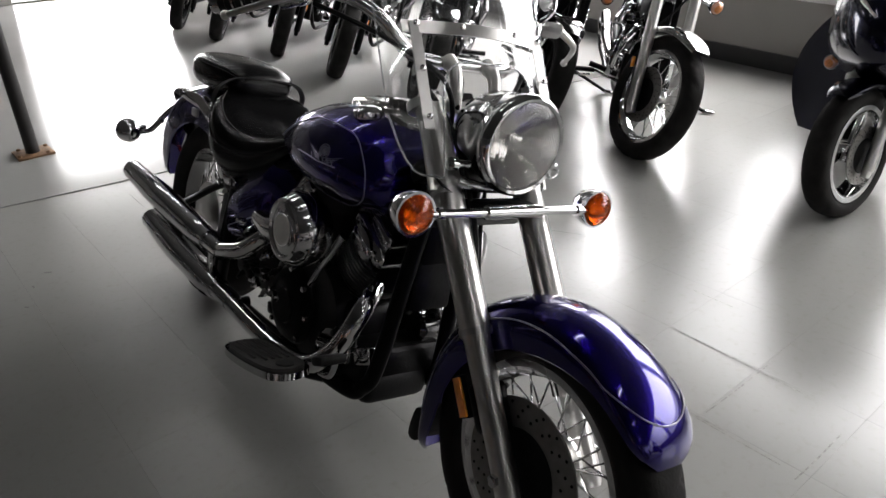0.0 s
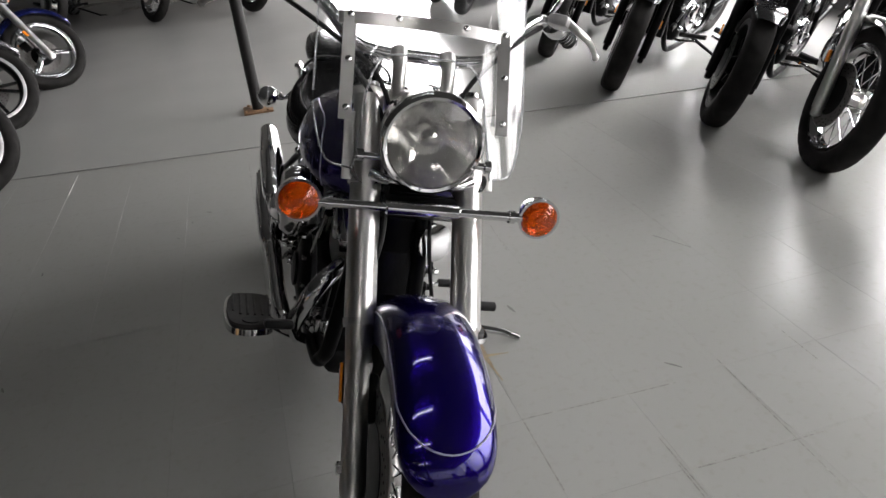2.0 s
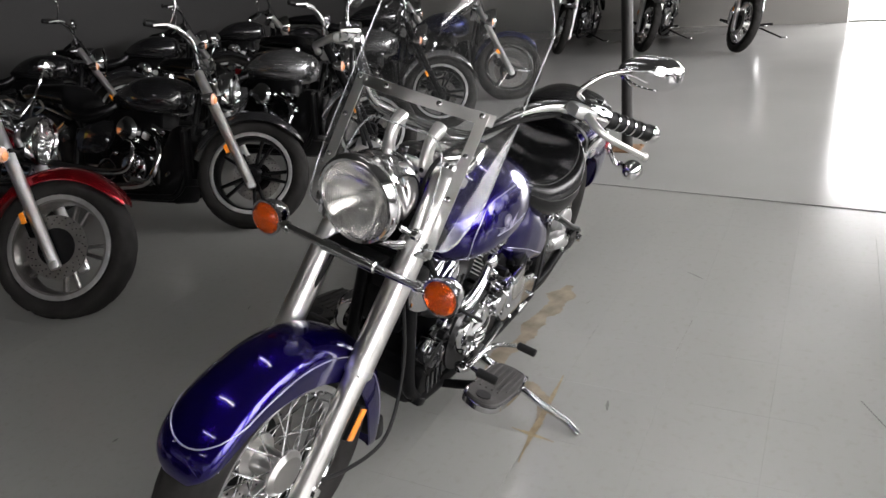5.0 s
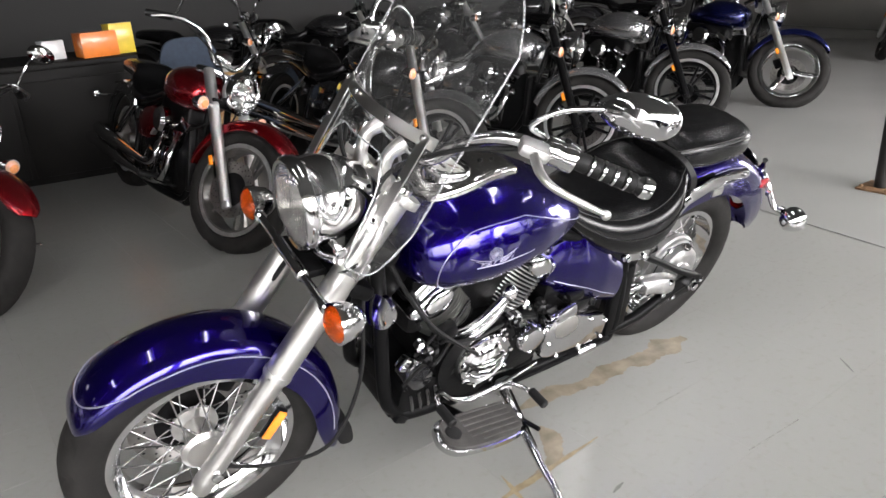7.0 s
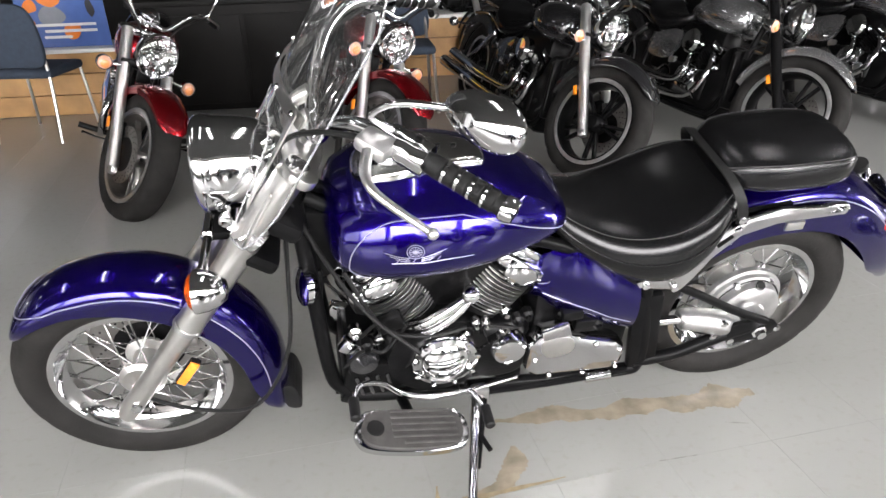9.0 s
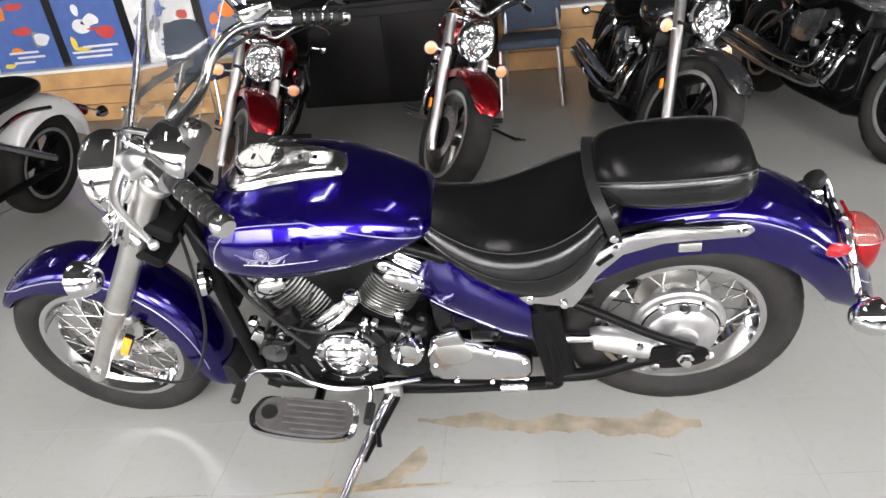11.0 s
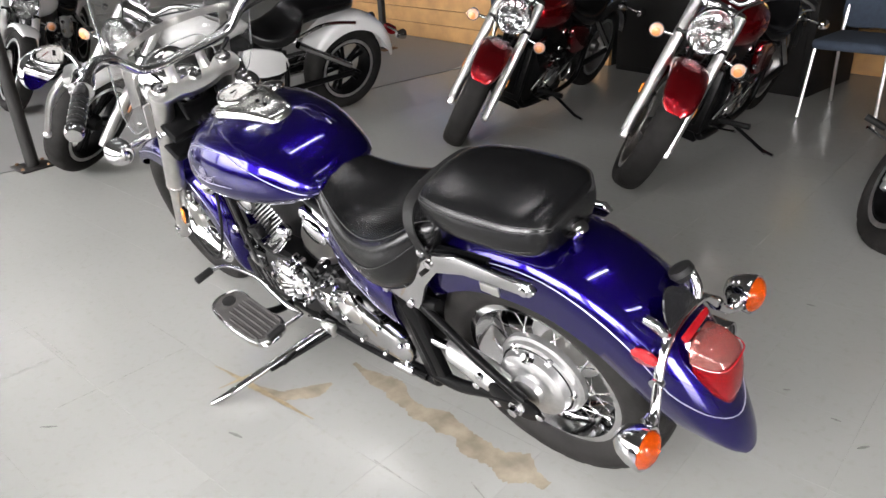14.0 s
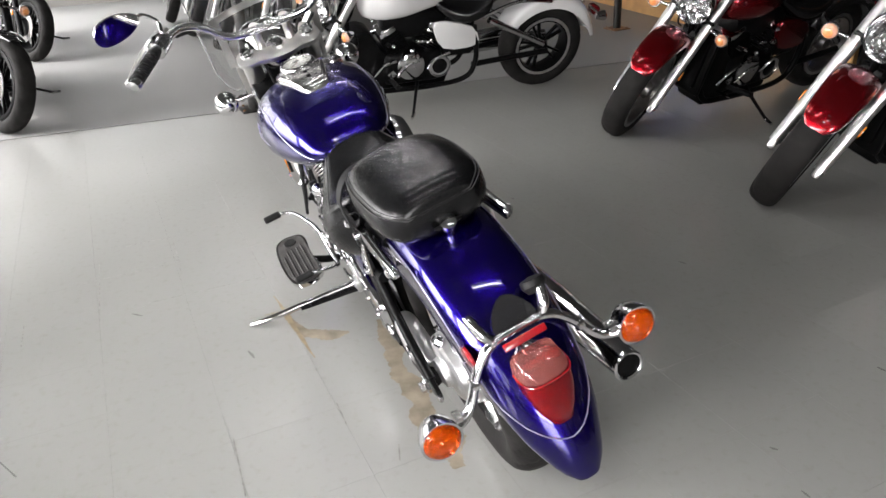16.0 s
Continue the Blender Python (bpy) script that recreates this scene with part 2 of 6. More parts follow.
def tube(pts, radius, n=12, steps=8, bm=None, cap=True):
    """A round bar along a smooth line; radius may be a list, one for each point."""
    bm = bm or bmesh.new()
    line = spline(pts, steps)
    count = len(line)
    if isinstance(radius, (int, float)):
        radii = [radius] * count
    else:
        radii = [float(np.interp(i / (count - 1) * (len(radius) - 1), range(len(radius)), radius)) for i in range(count)]
    side = None
    loops = []
    for i, p in enumerate(line):
        d = (line[min(i + 1, count - 1)] - line[max(i - 1, 0)]).normalized()
        if side is None:
            side = d.orthogonal().normalized()
        side = (side - d * side.dot(d)).normalized()
        up = d.cross(side)
        loops.append([p + radii[i] * (math.cos(2 * math.pi * k / n) * side + math.sin(2 * math.pi * k / n) * up) for k in range(n)])
    return rings(bm, loops, cap)


def lathe(profile, m=Matrix(), n=32, bm=None, closed=False, cap=True):
    """Turns (along, radius) pairs about the local x axis of m."""
    bm = bm or bmesh.new()
    loops = [[m @ Vector((a, r * math.cos(2 * math.pi * k / n), r * math.sin(2 * math.pi * k / n))) for k in range(n)] for a, r in profile]
    return rings(bm, loops, cap, closed)


def box(size, m=Matrix(), bevel=0.004, bm=None, seg=2):
    b = bmesh.new()
    bmesh.ops.create_cube(b, size=1.0)
    bmesh.ops.scale(b, vec=size, verts=b.verts)
    if bevel:
        bmesh.ops.bevel(b, geom=b.edges[:], offset=min(bevel, min(size) * 0.45), segments=seg, affect="EDGES", profile=0.5)
    bmesh.ops.transform(b, matrix=m, verts=b.verts)
    if bm is None:
        return b
    return merge(bm, b)


def merge(bm, other):
    me = bpy.data.meshes.new("joining")
    other.to_mesh(me)
    other.free()
    bm.from_mesh(me)
    bpy.data.meshes.remove(me)
    return bm


def plate(outline, y0, y1, bevel=0.002, m=Matrix()):
    """A flat plate: an outline in the x-z plane between two y."""
    bm = bmesh.new()
    a = [bm.verts.new((x, y0, z)) for x, z in outline]
    bm.faces.new(a)
    r = bmesh.ops.extrude_face_region(bm, geom=bm.faces[:])
    bmesh.ops.translate(bm, vec=(0, y1 - y0, 0), verts=[v for v in r["geom"] if isinstance(v, bmesh.types.BMVert)])
    if bevel:
        bmesh.ops.bevel(bm, geom=bm.edges[:], offset=bevel, segments=2, affect="EDGES", profile=0.5)
    bmesh.ops.transform(bm, matrix=m, verts=bm.verts)
    return bm


def rounded(outline, n=5):
    """An outline with its corners smoothed: a closed smooth curve through the points."""
    k = len(outline)
    p = [Vector((*q, 0)) for q in outline]
    out = []
    for i in range(k):
        a, b, c, d = p[i - 1], p[i], p[(i + 1) % k], p[(i + 2) % k]
        for j in range(n):
            t = j / n
            v = 0.5 * ((2 * b) + (c - a) * t + (2 * a - 5 * b + 4 * c - d) * t * t + (3 * b - a - 3 * c + d) * t ** 3)
            out.append((v.x, v.y))
    return out


def aim(a, b):
    """The pose at a whose x axis points to b."""
    a, b = Vector(a), Vector(b)
    return Matrix.Translation(a) @ (b - a).to_track_quat("X", "Z").to_matrix().to_4x4()


AXLE = pose(0, 0, 0, 0, 0, 90)   # turns a lathe's axis across the machine


# ---- wheels ----
def tyre_profile(r, w, rim):
    """(across, radius) round the tyre's section."""
    out = []
    for k in range(28):
        a = 2 * math.pi * k / 28
        c, s = math.cos(a), math.sin(a)
        y = 0.5 * w * math.copysign(abs(s) ** 0.8, s)
        mid, half = (r + rim) / 2, (r - rim) / 2
        z = mid + half * math.copysign(abs(c) ** 0.85, c)
        out.append((y, z))
    return out


def tyre_mesh(r, w, rim, around=120, step=6):
    """A tyre whose crown is cut by slanted grooves and one centre line."""
    prof = tyre_profile(r, w, rim)
    loops = []
    for a, q in prof:
        loop = []
        for k in range(around):
            t = 2 * math.pi * k / around
            cut = 0.0
            f = abs(a) / w
            if q > r - 0.35 * (r - rim) and f > 0.10 and (k + round(10 * f) + (step // 2 if a < 0 else 0)) % step == 0:
                cut = 0.008
            loop.append(AXLE @ Vector((a, (q - cut) * math.cos(t), (q - cut) * math.sin(t))))
        loops.append(loop)
    return rings(bmesh.new(), loops, closed=True)


def spoked_wheel(parent, name, centre, r, w, rim_r, hub_r, hub_w, spokes=36, whitewall=False):
    m = Matrix.Translation(centre)
    rw = w * 0.36
    rim = part(name, lathe([(-rw, rim_r + 0.012), (-rw, rim_r - 0.004), (-rw * 0.55, rim_r - 0.014), (-rw * 0.3, rim_r - 0.026), (rw * 0.3, rim_r - 0.026), (rw * 0.55, rim_r - 0.014), (rw, rim_r - 0.004), (rw, rim_r + 0.012)], AXLE, 56, closed=True), M_CHROME, parent, "chromed wire-spoked wheel")
    rim.matrix_basis = m
    part("tyre", tyre_mesh(r, w, rim_r), M_TYRE, rim, "worn black rubber tyre")
    bm = lathe([(-hub_w / 2, 0.012), (-hub_w / 2, hub_r * 0.8), (-hub_w * 0.42, hub_r), (-hub_w * 0.34, hub_r), (-hub_w * 0.26, hub_r * 0.62), (hub_w * 0.26, hub_r * 0.62), (hub_w * 0.34, hub_r), (hub_w * 0.42, hub_r), (hub_w / 2, hub_r * 0.8), (hub_w / 2, 0.012)], AXLE, 32)
    part("hub", bm, M_SATIN, rim, "satin metal hub")
    base = None
    for k in range(spokes):
        side = -1 if k % 2 else 1
        a = 2 * math.pi * k / spokes
        b = a + (0.42 if (k // 2) % 2 else -0.42)
        p0 = Vector((hub_r * 0.92 * math.cos(b), side * hub_w * 0.38, hub_r * 0.92 * math.sin(b)))
        p1 = Vector(((rim_r - 0.02) * math.cos(a), side * rw * 0.25, (rim_r - 0.02) * math.sin(a)))
        if base is None:
            length = (p1 - p0).length
            base = part("spoke", lathe([(0, 0.0022), (length, 0.0022)], Matrix(), 6), M_CHROME, rim, "thin steel spoke", 0)
            base.matrix_basis = aim(p0, p1)
        else:
            again(base, aim(p0, p1), rim)
    return rim


def cast_wheel(parent, name, centre, r, w, rim_r, spokes=5, colour=None, rim_colour=None, twin=True):
    colour = colour or M_BLACK
    rim_colour = rim_colour or M_ALU
    rw = w * 0.42
    rim = part(name, lathe([(-rw, rim_r + 0.008), (-rw, rim_r - 0.018), (-rw * 0.5, rim_r - 0.026), (rw * 0.5, rim_r - 0.026), (rw, rim_r - 0.018), (rw, rim_r + 0.008)], AXLE, 48, closed=True), colour, parent, "cast alloy wheel with a bright rim edge")
    rim.matrix_basis = Matrix.Translation(centre)
    for s in (-1, 1):
        part("rim_lip", lathe([(s * (rw + 0.002), rim_r + 0.012), (s * (rw + 0.004), rim_r + 0.004), (s * (rw + 0.002), rim_r - 0.009), (s * (rw - 0.006), rim_r - 0.004)], AXLE, 48, closed=True), rim_colour, rim, "bright machined rim edge")
    part("tyre", tyre_mesh(r, w, rim_r, 90), M_TYRE, rim, "black rubber tyre")
    part("hub", lathe([(-0.055, 0.01), (-0.055, 0.035), (-0.03, 0.05), (0.03, 0.05), (0.055, 0.035), (0.055, 0.01)], AXLE, 24), colour, rim)
    base = None
    for k in range(spokes):
        offsets = (-0.16, 0.16) if twin else (0,)
        for off in offsets:
            a = 2 * math.pi * k / spokes + off
            m = pose(0, 0, 0, 0, -math.degrees(a), 0)
            if base is None:
                base = part("wheel_spoke", box((rim_r - 0.05, 0.03, 0.018 if twin else 0.042), Matrix.Translation(((rim_r + 0.02) / 2, 0, 0)), 0.006), colour, rim)
                base.matrix_basis = m
            else:
                again(base, m, rim)
    return rim


def brake_disc(parent, centre, side, r=0.14):
    bm = lathe([(-0.0025, r * 0.56), (-0.0025, r), (0.0025, r), (0.0025, r * 0.56)], AXLE, 40, closed=True)
    d = part("brake_disc", bm, M_DISC, parent, "worn steel brake disc")
    d.matrix_basis = Matrix.Translation((centre[0], centre[1] + side, centre[2]))
    # no holes are cut: black dots give the dark look of drilling
    dots = bmesh.new()
    for k in range(20):
        a = 2 * math.pi * k / 20
        for q, da in ((0.74, 0.0), (0.84, 0.10), (0.93, 0.20)):
            lathe([(-0.0034, 0.0008), (-0.0034, 0.0034), (0.0034, 0.0034), (0.0034, 0.0008)], AXLE @ pose(0, r * q * math.cos(a + da), r * q * math.sin(a + da)), 6, dots)
    tagged(part("disc_hole_dots", dots, M_BLACK, d, "black dots painted for the shade in drilled holes", 0), "black dots painted for the shade in drilled holes", "", "", "stuff")
    part("disc_carrier", lathe([(-0.004, 0.03), (-0.004, r * 0.60), (0.004, r * 0.60), (0.004, 0.03)], AXLE, 30), M_BLACK, d)
    return d


def fender_rows(centre, table, half, across=16, crown=0.045):
    """Rows of points of a wheel's mudguard: angle, crown radius, radius of the lower edge, share of the width."""
    rows = []
    fine = np.linspace(table[0][0], table[-1][0], (len(table) - 1) * 6 + 1)

    def soft(col, a):
        line = spline([Vector((t[0], t[col], 0)) for t in table], 8)
        return float(np.interp(a, [q.x for q in line], [q.y for q in line]))

    for a in fine:
        rc, rl, hw = soft(1, a), soft(2, a), half * soft(3, a)
        drop = min(crown, max(0.004, (rc - rl) * 0.6))
        row = []
        for k in range(across + 1):
            u = -1 + 2 * k / across
            q = abs(u)
            if q <= 0.625:
                g = q / 0.625 * math.pi / 2
                y, r = hw * math.sin(g), rc - drop * (1 - math.cos(g))
            else:
                y, r = hw, (rc - drop) + (rl - rc + drop) * (q - 0.625) / 0.375
            t = radians(a)
            row.append((centre[0] + r * math.cos(t), centre[1] + math.copysign(y, u), centre[2] + r * math.sin(t)))
        rows.append(row)
    return rows


def fender_mesh(rows, centre, thick=0.003):
    """The mudguard's shell, with an inner skin."""
    loops = []
    c = Vector(centre)
    for row in rows:
        inner = []
        for p in row:
            p = Vector(p)
            d = p - c
            d.y = 0
            inner.append(Vector((p.x, c.y + (p.y - c.y) * (1 - thick / 0.09), p.z)) - d.normalized() * thick)
        loops.append([Vector(p) for p in row] + inner[::-1])
    return rings(bmesh.new(), loops)


def loop_stripe(rows, centre, col, first, last, bulge, lift=0.0014):
    """A line down one side of a mudguard, round its tip and back up the other side."""
    n = len(rows[0]) - 1

    def at(i, c):
        i = min(max(i, 0), len(rows) - 1.001)
        i0, c0 = int(i), int(min(c, n - 0.001))
        fi, fc = i - i0, c - c0
        p = Vector(rows[i0][c0]).lerp(Vector(rows[i0][c0 + 1]), fc)
        q = Vector(rows[i0 + 1][c0]).lerp(Vector(rows[i0 + 1][c0 + 1]), fc)
        p = p.lerp(q, fi)
        out = p - Vector(centre)
        return p + out.normalized() * lift

    step = 1 if last > first else -1
    pts = [at(i, col) for i in range(first, last, step)]
    for k in range(17):
        c = col + (n - 2 * col) * k / 16
        pts.append(at(last + step * bulge * (1 - ((c - n / 2) / (n / 2 - col)) ** 2), c))
    pts += [at(i, n - col) for i in range(last - step, first - step, -step)]
    return pts


def signal(parent, m, lens, name="turn_signal", r=0.040):
    """A round lamp: chrome cup and dished lens; its axis is the local x of m."""
    cup = part(name, lathe([(-0.058, 0.008), (-0.055, 0.020), (-0.042, r * 0.78), (-0.02, r * 1.0), (0.0, r * 1.08), (0.004, r * 1.08), (0.004, r * 0.96), (-0.002, r * 0.9)], Matrix(), 32), M_CHROME, parent, "round lamp in a chrome cup")
    cup.matrix_basis = m
    bm = lathe([(-0.012, r * 0.9), (0.004, r * 0.95), (0.012, r * 0.84), (0.0155, r * 0.7), (0.0145, r * 0.66), (0.019, r * 0.5), (0.018, r * 0.46), (0.0215, r * 0.28), (0.0205, r * 0.22), (0.0225, 0.002)], Matrix(), 36)
    part("lens", bm, lens, cup, "ribbed orange lens")
    return cup


# ---- the room ----
def slab(name, x0, x1, y0, y1, z0, z1, material, kind="structure", bevel=0.0, label="", category=""):
    ob = link(name, box((x1 - x0, y1 - y0, z1 - z0), pose((x0 + x1) / 2, (y0 + y1) / 2, (z0 + z1) / 2), bevel), material, smooth=0)
    return tagged(ob, label, category, "", kind)


main_floor = slab("floor", -2.16, 3.02, SIDE_Y, WIN_Y, -0.2, -0.004, M_FLOOR, label="grey painted tile floor with scuffs", category="floor")
slab("floor", BACK_X, -2.164, SIDE_Y, WIN_Y, -0.2, 0.0, M_GLOSS, label="glossy sealed grey floor", category="floor")
slab("floor", 3.024, FRONT_X, SIDE_Y, WIN_Y, -0.2, 0.0, M_SEALED, label="glossy sealed grey floor", category="floor")
slab("floor_joint", -2.166, -2.158, SIDE_Y, WIN_Y, -0.19, -0.004, M_SCUFF)
slab("floor_joint", 3.014, 3.028, SIDE_Y, WIN_Y, -0.19, -0.004, M_SCUFF)
slab("ceiling", BACK_X, FRONT_X, SIDE_Y, WIN_Y, CEIL, CEIL + 0.2, M_CEIL)
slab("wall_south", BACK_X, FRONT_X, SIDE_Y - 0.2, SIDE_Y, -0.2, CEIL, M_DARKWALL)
# window wall: low wall, piers, lintel
slab("wall_north", BACK_X, FRONT_X, WIN_Y, WIN_Y + 0.2, -0.2, 0.50, M_WALL)
slab("wall_north_lintel", BACK_X, FRONT_X, WIN_Y, WIN_Y + 0.2, 2.6, CEIL, M_WALL)
slab("window_sill", BACK_X, FRONT_X, WIN_Y - 0.10, WIN_Y + 0.2, 0.50, 0.54, M_WHITE, bevel=0.004)
slab("baseboard", BACK_X, FRONT_X, WIN_Y - 0.02, WIN_Y, 0.0, 0.12, M_PLASTIC)
for wx in (-8.1, -5.1, -2.1, 0.9, 3.9, 6.9, 9.9):
    slab("window_pier", wx - 0.12, wx + 0.12, WIN_Y, WIN_Y + 0.2, 0.54, 2.6, M_WHITE)
slab("backdrop", BACK_X - 4, FRONT_X + 4, WIN_Y + 2.5, WIN_Y + 2.6, -0.2, 6, M_DAY)
# end wall with an open door
slab("wall_west", BACK_X - 0.2, BACK_X, SIDE_Y, 0.0, -0.2, CEIL, M_WALL)
slab("wall_west", BACK_X - 0.2, BACK_X, 2.1, WIN_Y + 0.2, -0.2, CEIL, M_WALL)
slab("wall_west_lintel", BACK_X - 0.2, BACK_X, 0.0, 2.1, 2.45, CEIL, M_WALL)
slab("backdrop", BACK_X - 2.1, BACK_X - 2.0, -3, 5, -0.2, 5, M_DAY)
# other end
slab("wall_east", FRONT_X, FRONT_X + 0.2, SIDE_Y, 0.5, -0.2, CEIL, M_WALL)
slab("wall_east", FRONT_X, FRONT_X + 0.2, 0.5, WIN_Y, -0.2, 0.4, M_WALL)
slab("wall_east_lintel", FRONT_X, FRONT_X + 0.2, 0.5, WIN_Y, 2.5, CEIL, M_WALL)
slab("backdrop", FRONT_X + 2, FRONT_X + 2.1, -2, 7, -0.2, 5, M_FAR)


def steel_post(x, y, plate_mat=M_RUSTY):
    p = thing("post", pose(x, y, 0), "dark painted steel post bolted to the floor", "post", "steel posts", "structure")
    part("post_shaft", lathe([(0.006, 0.037), (CEIL, 0.037)], pose(0, 0, 0, 0, -90, 0), 24), M_POST, p)
    part("base_plate", box((0.19, 0.19, 0.012), pose(0, 0, 0.006, 0, 0, 8), 0.003), plate_mat, p, "steel base plate")
    for i in (-1, 1):
        for j in (-1, 1):
            part("anchor_bolt", lathe([(0, 0.010), (0.010, 0.010), (0.012, 0.006)], pose(i * 0.07, j * 0.07, 0.012, 0, -90, 0), 6), M_RUSTY, p, "", 0)


steel_post(-2.934, -0.346)
steel_post(2.996, 0.487, M_POST)
steel_post(4.31, -3.10)


def ceiling_fixture(x, y):
    f = thing("ceiling_light", pose(x, y, CEIL - 0.25), "white fluorescent ceiling light with one bare tube", "ceiling light", "ceiling lights")
    part("housing", box((0.22, 1.26, 0.06), pose(0, 0, 0.03), 0.01), M_WHITE, f)
    part("tube", tube([(0, -0.58, -0.02), (0, 0.58, -0.02)], 0.013, 10), M_TUBE, f, "lit tube")
    for s in (-1, 1):
        part("hanger", tube([(0, s * 0.5, 0.05), (0, s * 0.5, 0.25)], 0.004, 6), M_PLASTIC, f)


for fx in (-6.2, -3.4, -1.7, 0.0, 1.7, 3.4, 6.2):
    ceiling_fixture(fx, 0.4)


# ---- the purple cruiser ----
def purple_cruiser():
    bike = thing("motorcycle", pose(0, 0.1386, 0, 0, 0, 5.8) @ pose(0, 0, 0, -17.0, 0, 0),
                 "purple metallic cruiser motorcycle with chrome trim leaning on its side stand", "motorcycle")
    head = Matrix.Translation((0.45, 0, 0.80))
    steer = Matrix.Translation((0, 0.009, 0)) @ head @ Matrix.Rotation(radians(-3.5), 4, Vector((-0.573, 0, 0.8195))) @ head.inverted()
    FA = Vector((0.835, 0, 0.306))
    RA = Vector((-0.770, 0, 0.314))

    def front(name, bm, mat, label="", parent=None, smooth=38):
        if parent is None:
            bmesh.ops.transform(bm, matrix=steer, verts=bm.verts)
        return part(name, bm, mat, parent or bike, label, smooth)

    # wheels
    fw = spoked_wheel(bike, "front_wheel", FA, 0.299, 0.126, 0.204, 0.055, 0.11, 40)
    fw.matrix_basis = steer @ Matrix.Translation(FA)
    d = brake_disc(bike, FA, -0.068, 0.148)
    d.matrix_basis = steer @ Matrix.Translation(FA + Vector((0, -0.068, 0)))
    rw = spoked_wheel(bike, "rear_wheel", RA, 0.312, 0.165, 0.203, 0.10, 0.13, 36)
    m = Matrix.Translation(RA)
    part("drum_cover", lathe([(0.040, 0.118), (0.056, 0.118), (0.060, 0.110), (0.070, 0.107), (0.076, 0.095), (0.096, 0.091), (0.104, 0.080), (0.106, 0.058), (0.108, 0.042), (0.122, 0.038), (0.127, 0.022), (0.127, 0.003)], m @ AXLE, 44), M_ALU, bike, "cast aluminium final drive and hub cover")
    part("drum_groove", lathe([(0.0725, 0.099), (0.0755, 0.101), (0.0755, 0.0965)], m @ AXLE, 40), M_BLACK, bike, "", 0)
    part("filler_cap", lathe([(0, 0.014), (0.016, 0.014), (0.018, 0.010), (0.024, 0.009)], m @ pose(-0.008, 0.090, 0.090, 0, -50, 60), 8), M_CHROME, bike, "", 20)
    for k in range(6):
        a = math.pi * 2 * k / 6
        part("bolt", lathe([(0.0, 0.009), (0.010, 0.009), (0.012, 0.006)], m @ AXLE @ pose(0.070, 0.101 * math.cos(a), 0.101 * math.sin(a)), 6), M_CHROME, bike, "", 0)

    for k in range(7):
        a = math.pi * 2 * (k + 0.5) / 7
        part("hub_rib", box((0.030, 0.006, 0.006), m @ AXLE @ pose(0.099, 0.07 * math.cos(a), 0.07 * math.sin(a), math.degrees(a), 0, 0) @ pose(0, 0, 0, 0, 0, 90), 0.002), M_ALU, bike)

    # front mudguard
    table = [(33, 0.302, 0.298, 0.40), (37, 0.314, 0.296, 0.72), (43, 0.323, 0.292, 0.92), (52, 0.329, 0.286, 1), (66, 0.333, 0.272, 1), (84, 0.336, 0.254, 1), (102, 0.337, 0.242, 1),
             (122, 0.337, 0.238, 1), (145, 0.337, 0.243, 1), (168, 0.341, 0.253, 1), (188, 0.350, 0.27, 1), (201, 0.366, 0.31, 0.9), (206, 0.370, 0.345, 0.6)]
    rows = fender_rows(FA, table, 0.083)
    fender = front("front_fender", fender_mesh(rows, FA), M_PURPLE, "deep purple metallic valanced mudguard")
    front("pinstripe", tube(loop_stripe(rows, FA, 3.3, len(rows) - 8, 12, 7), 0.0016, 5, 1), M_STRIPE, "thin silver pinstripe")
    front("mud_flap", plate(rounded([(0.505, 0.235), (0.475, 0.235), (0.462, 0.16), (0.50, 0.165)], 4), -0.06, 0.06, 0.002), M_RUBBER, "black rubber flap")

    # fork
    up = Vector((-0.573, 0, 0.8195)).normalized()
    for s in (-1, 1):
        foot = Vector((0.868, s * 0.108, 0.262))
        low = front("fork_slider", tube([foot - up * 0.012, foot + up * 0.02, foot + up * 0.10, foot + up * 0.24, foot + up * 0.34], [0.020, 0.026, 0.0245, 0.0255, 0.028], 20, 4), M_SATIN, "satin aluminium fork slider")
        part("axle_bolt", lathe([(0, 0.013), (0.012, 0.013), (0.014, 0.009)], steer @ Matrix.Translation(FA + Vector((0, s * 0.128, 0))) @ pose(0, 0, 0, 0, 0, 90 * s), 6), M_CHROME, low, "", 0)
        front("fork_cover", tube([foot + up * 0.335, foot + up * 0.345, foot + up * 0.60, foot + up * 0.80], [0.0315, 0.0315, 0.0315, 0.0315], 24, 3), M_SATIN, "polished fork cover tube")
        front("fork_seal", lathe([(0.0, 0.0305), (0.0, 0.0335), (0.012, 0.0335), (0.012, 0.0305)], aim(foot + up * 0.328, foot + up * 0.5), 24, closed=True), M_ALU, "satin fork seal ring")
        front("fender_bracket", box((0.07, 0.016, 0.03), Matrix.Translation(foot + up * 0.25 + Vector((-0.02, -s * 0.02, 0.0))), 0.006), M_SATIN)
        refl = front("side_reflector", box((0.026, 0.012, 0.085), Matrix.Translation(foot + up * 0.20 + Vector((-0.055, s * 0.016, -0.02))) @ pose(0, 0, 0, 0, -35, 0), 0.003), M_BLACK)
        front("reflector_lens", box((0.022, 0.006, 0.078), Matrix.Translation(foot + up * 0.20 + Vector((-0.055, s * 0.0255, -0.02))) @ pose(0, 0, 0, 0, -35, 0), 0.002), M_ORANGE, "orange rectangular reflector", refl).matrix_basis = steer
    cal = front("brake_caliper", box((0.075, 0.05, 0.10), Matrix.Translation((0.74, -0.088, 0.40)) @ pose(0, 0, 0, 0, -35, 0), 0.014), M_BLACK)
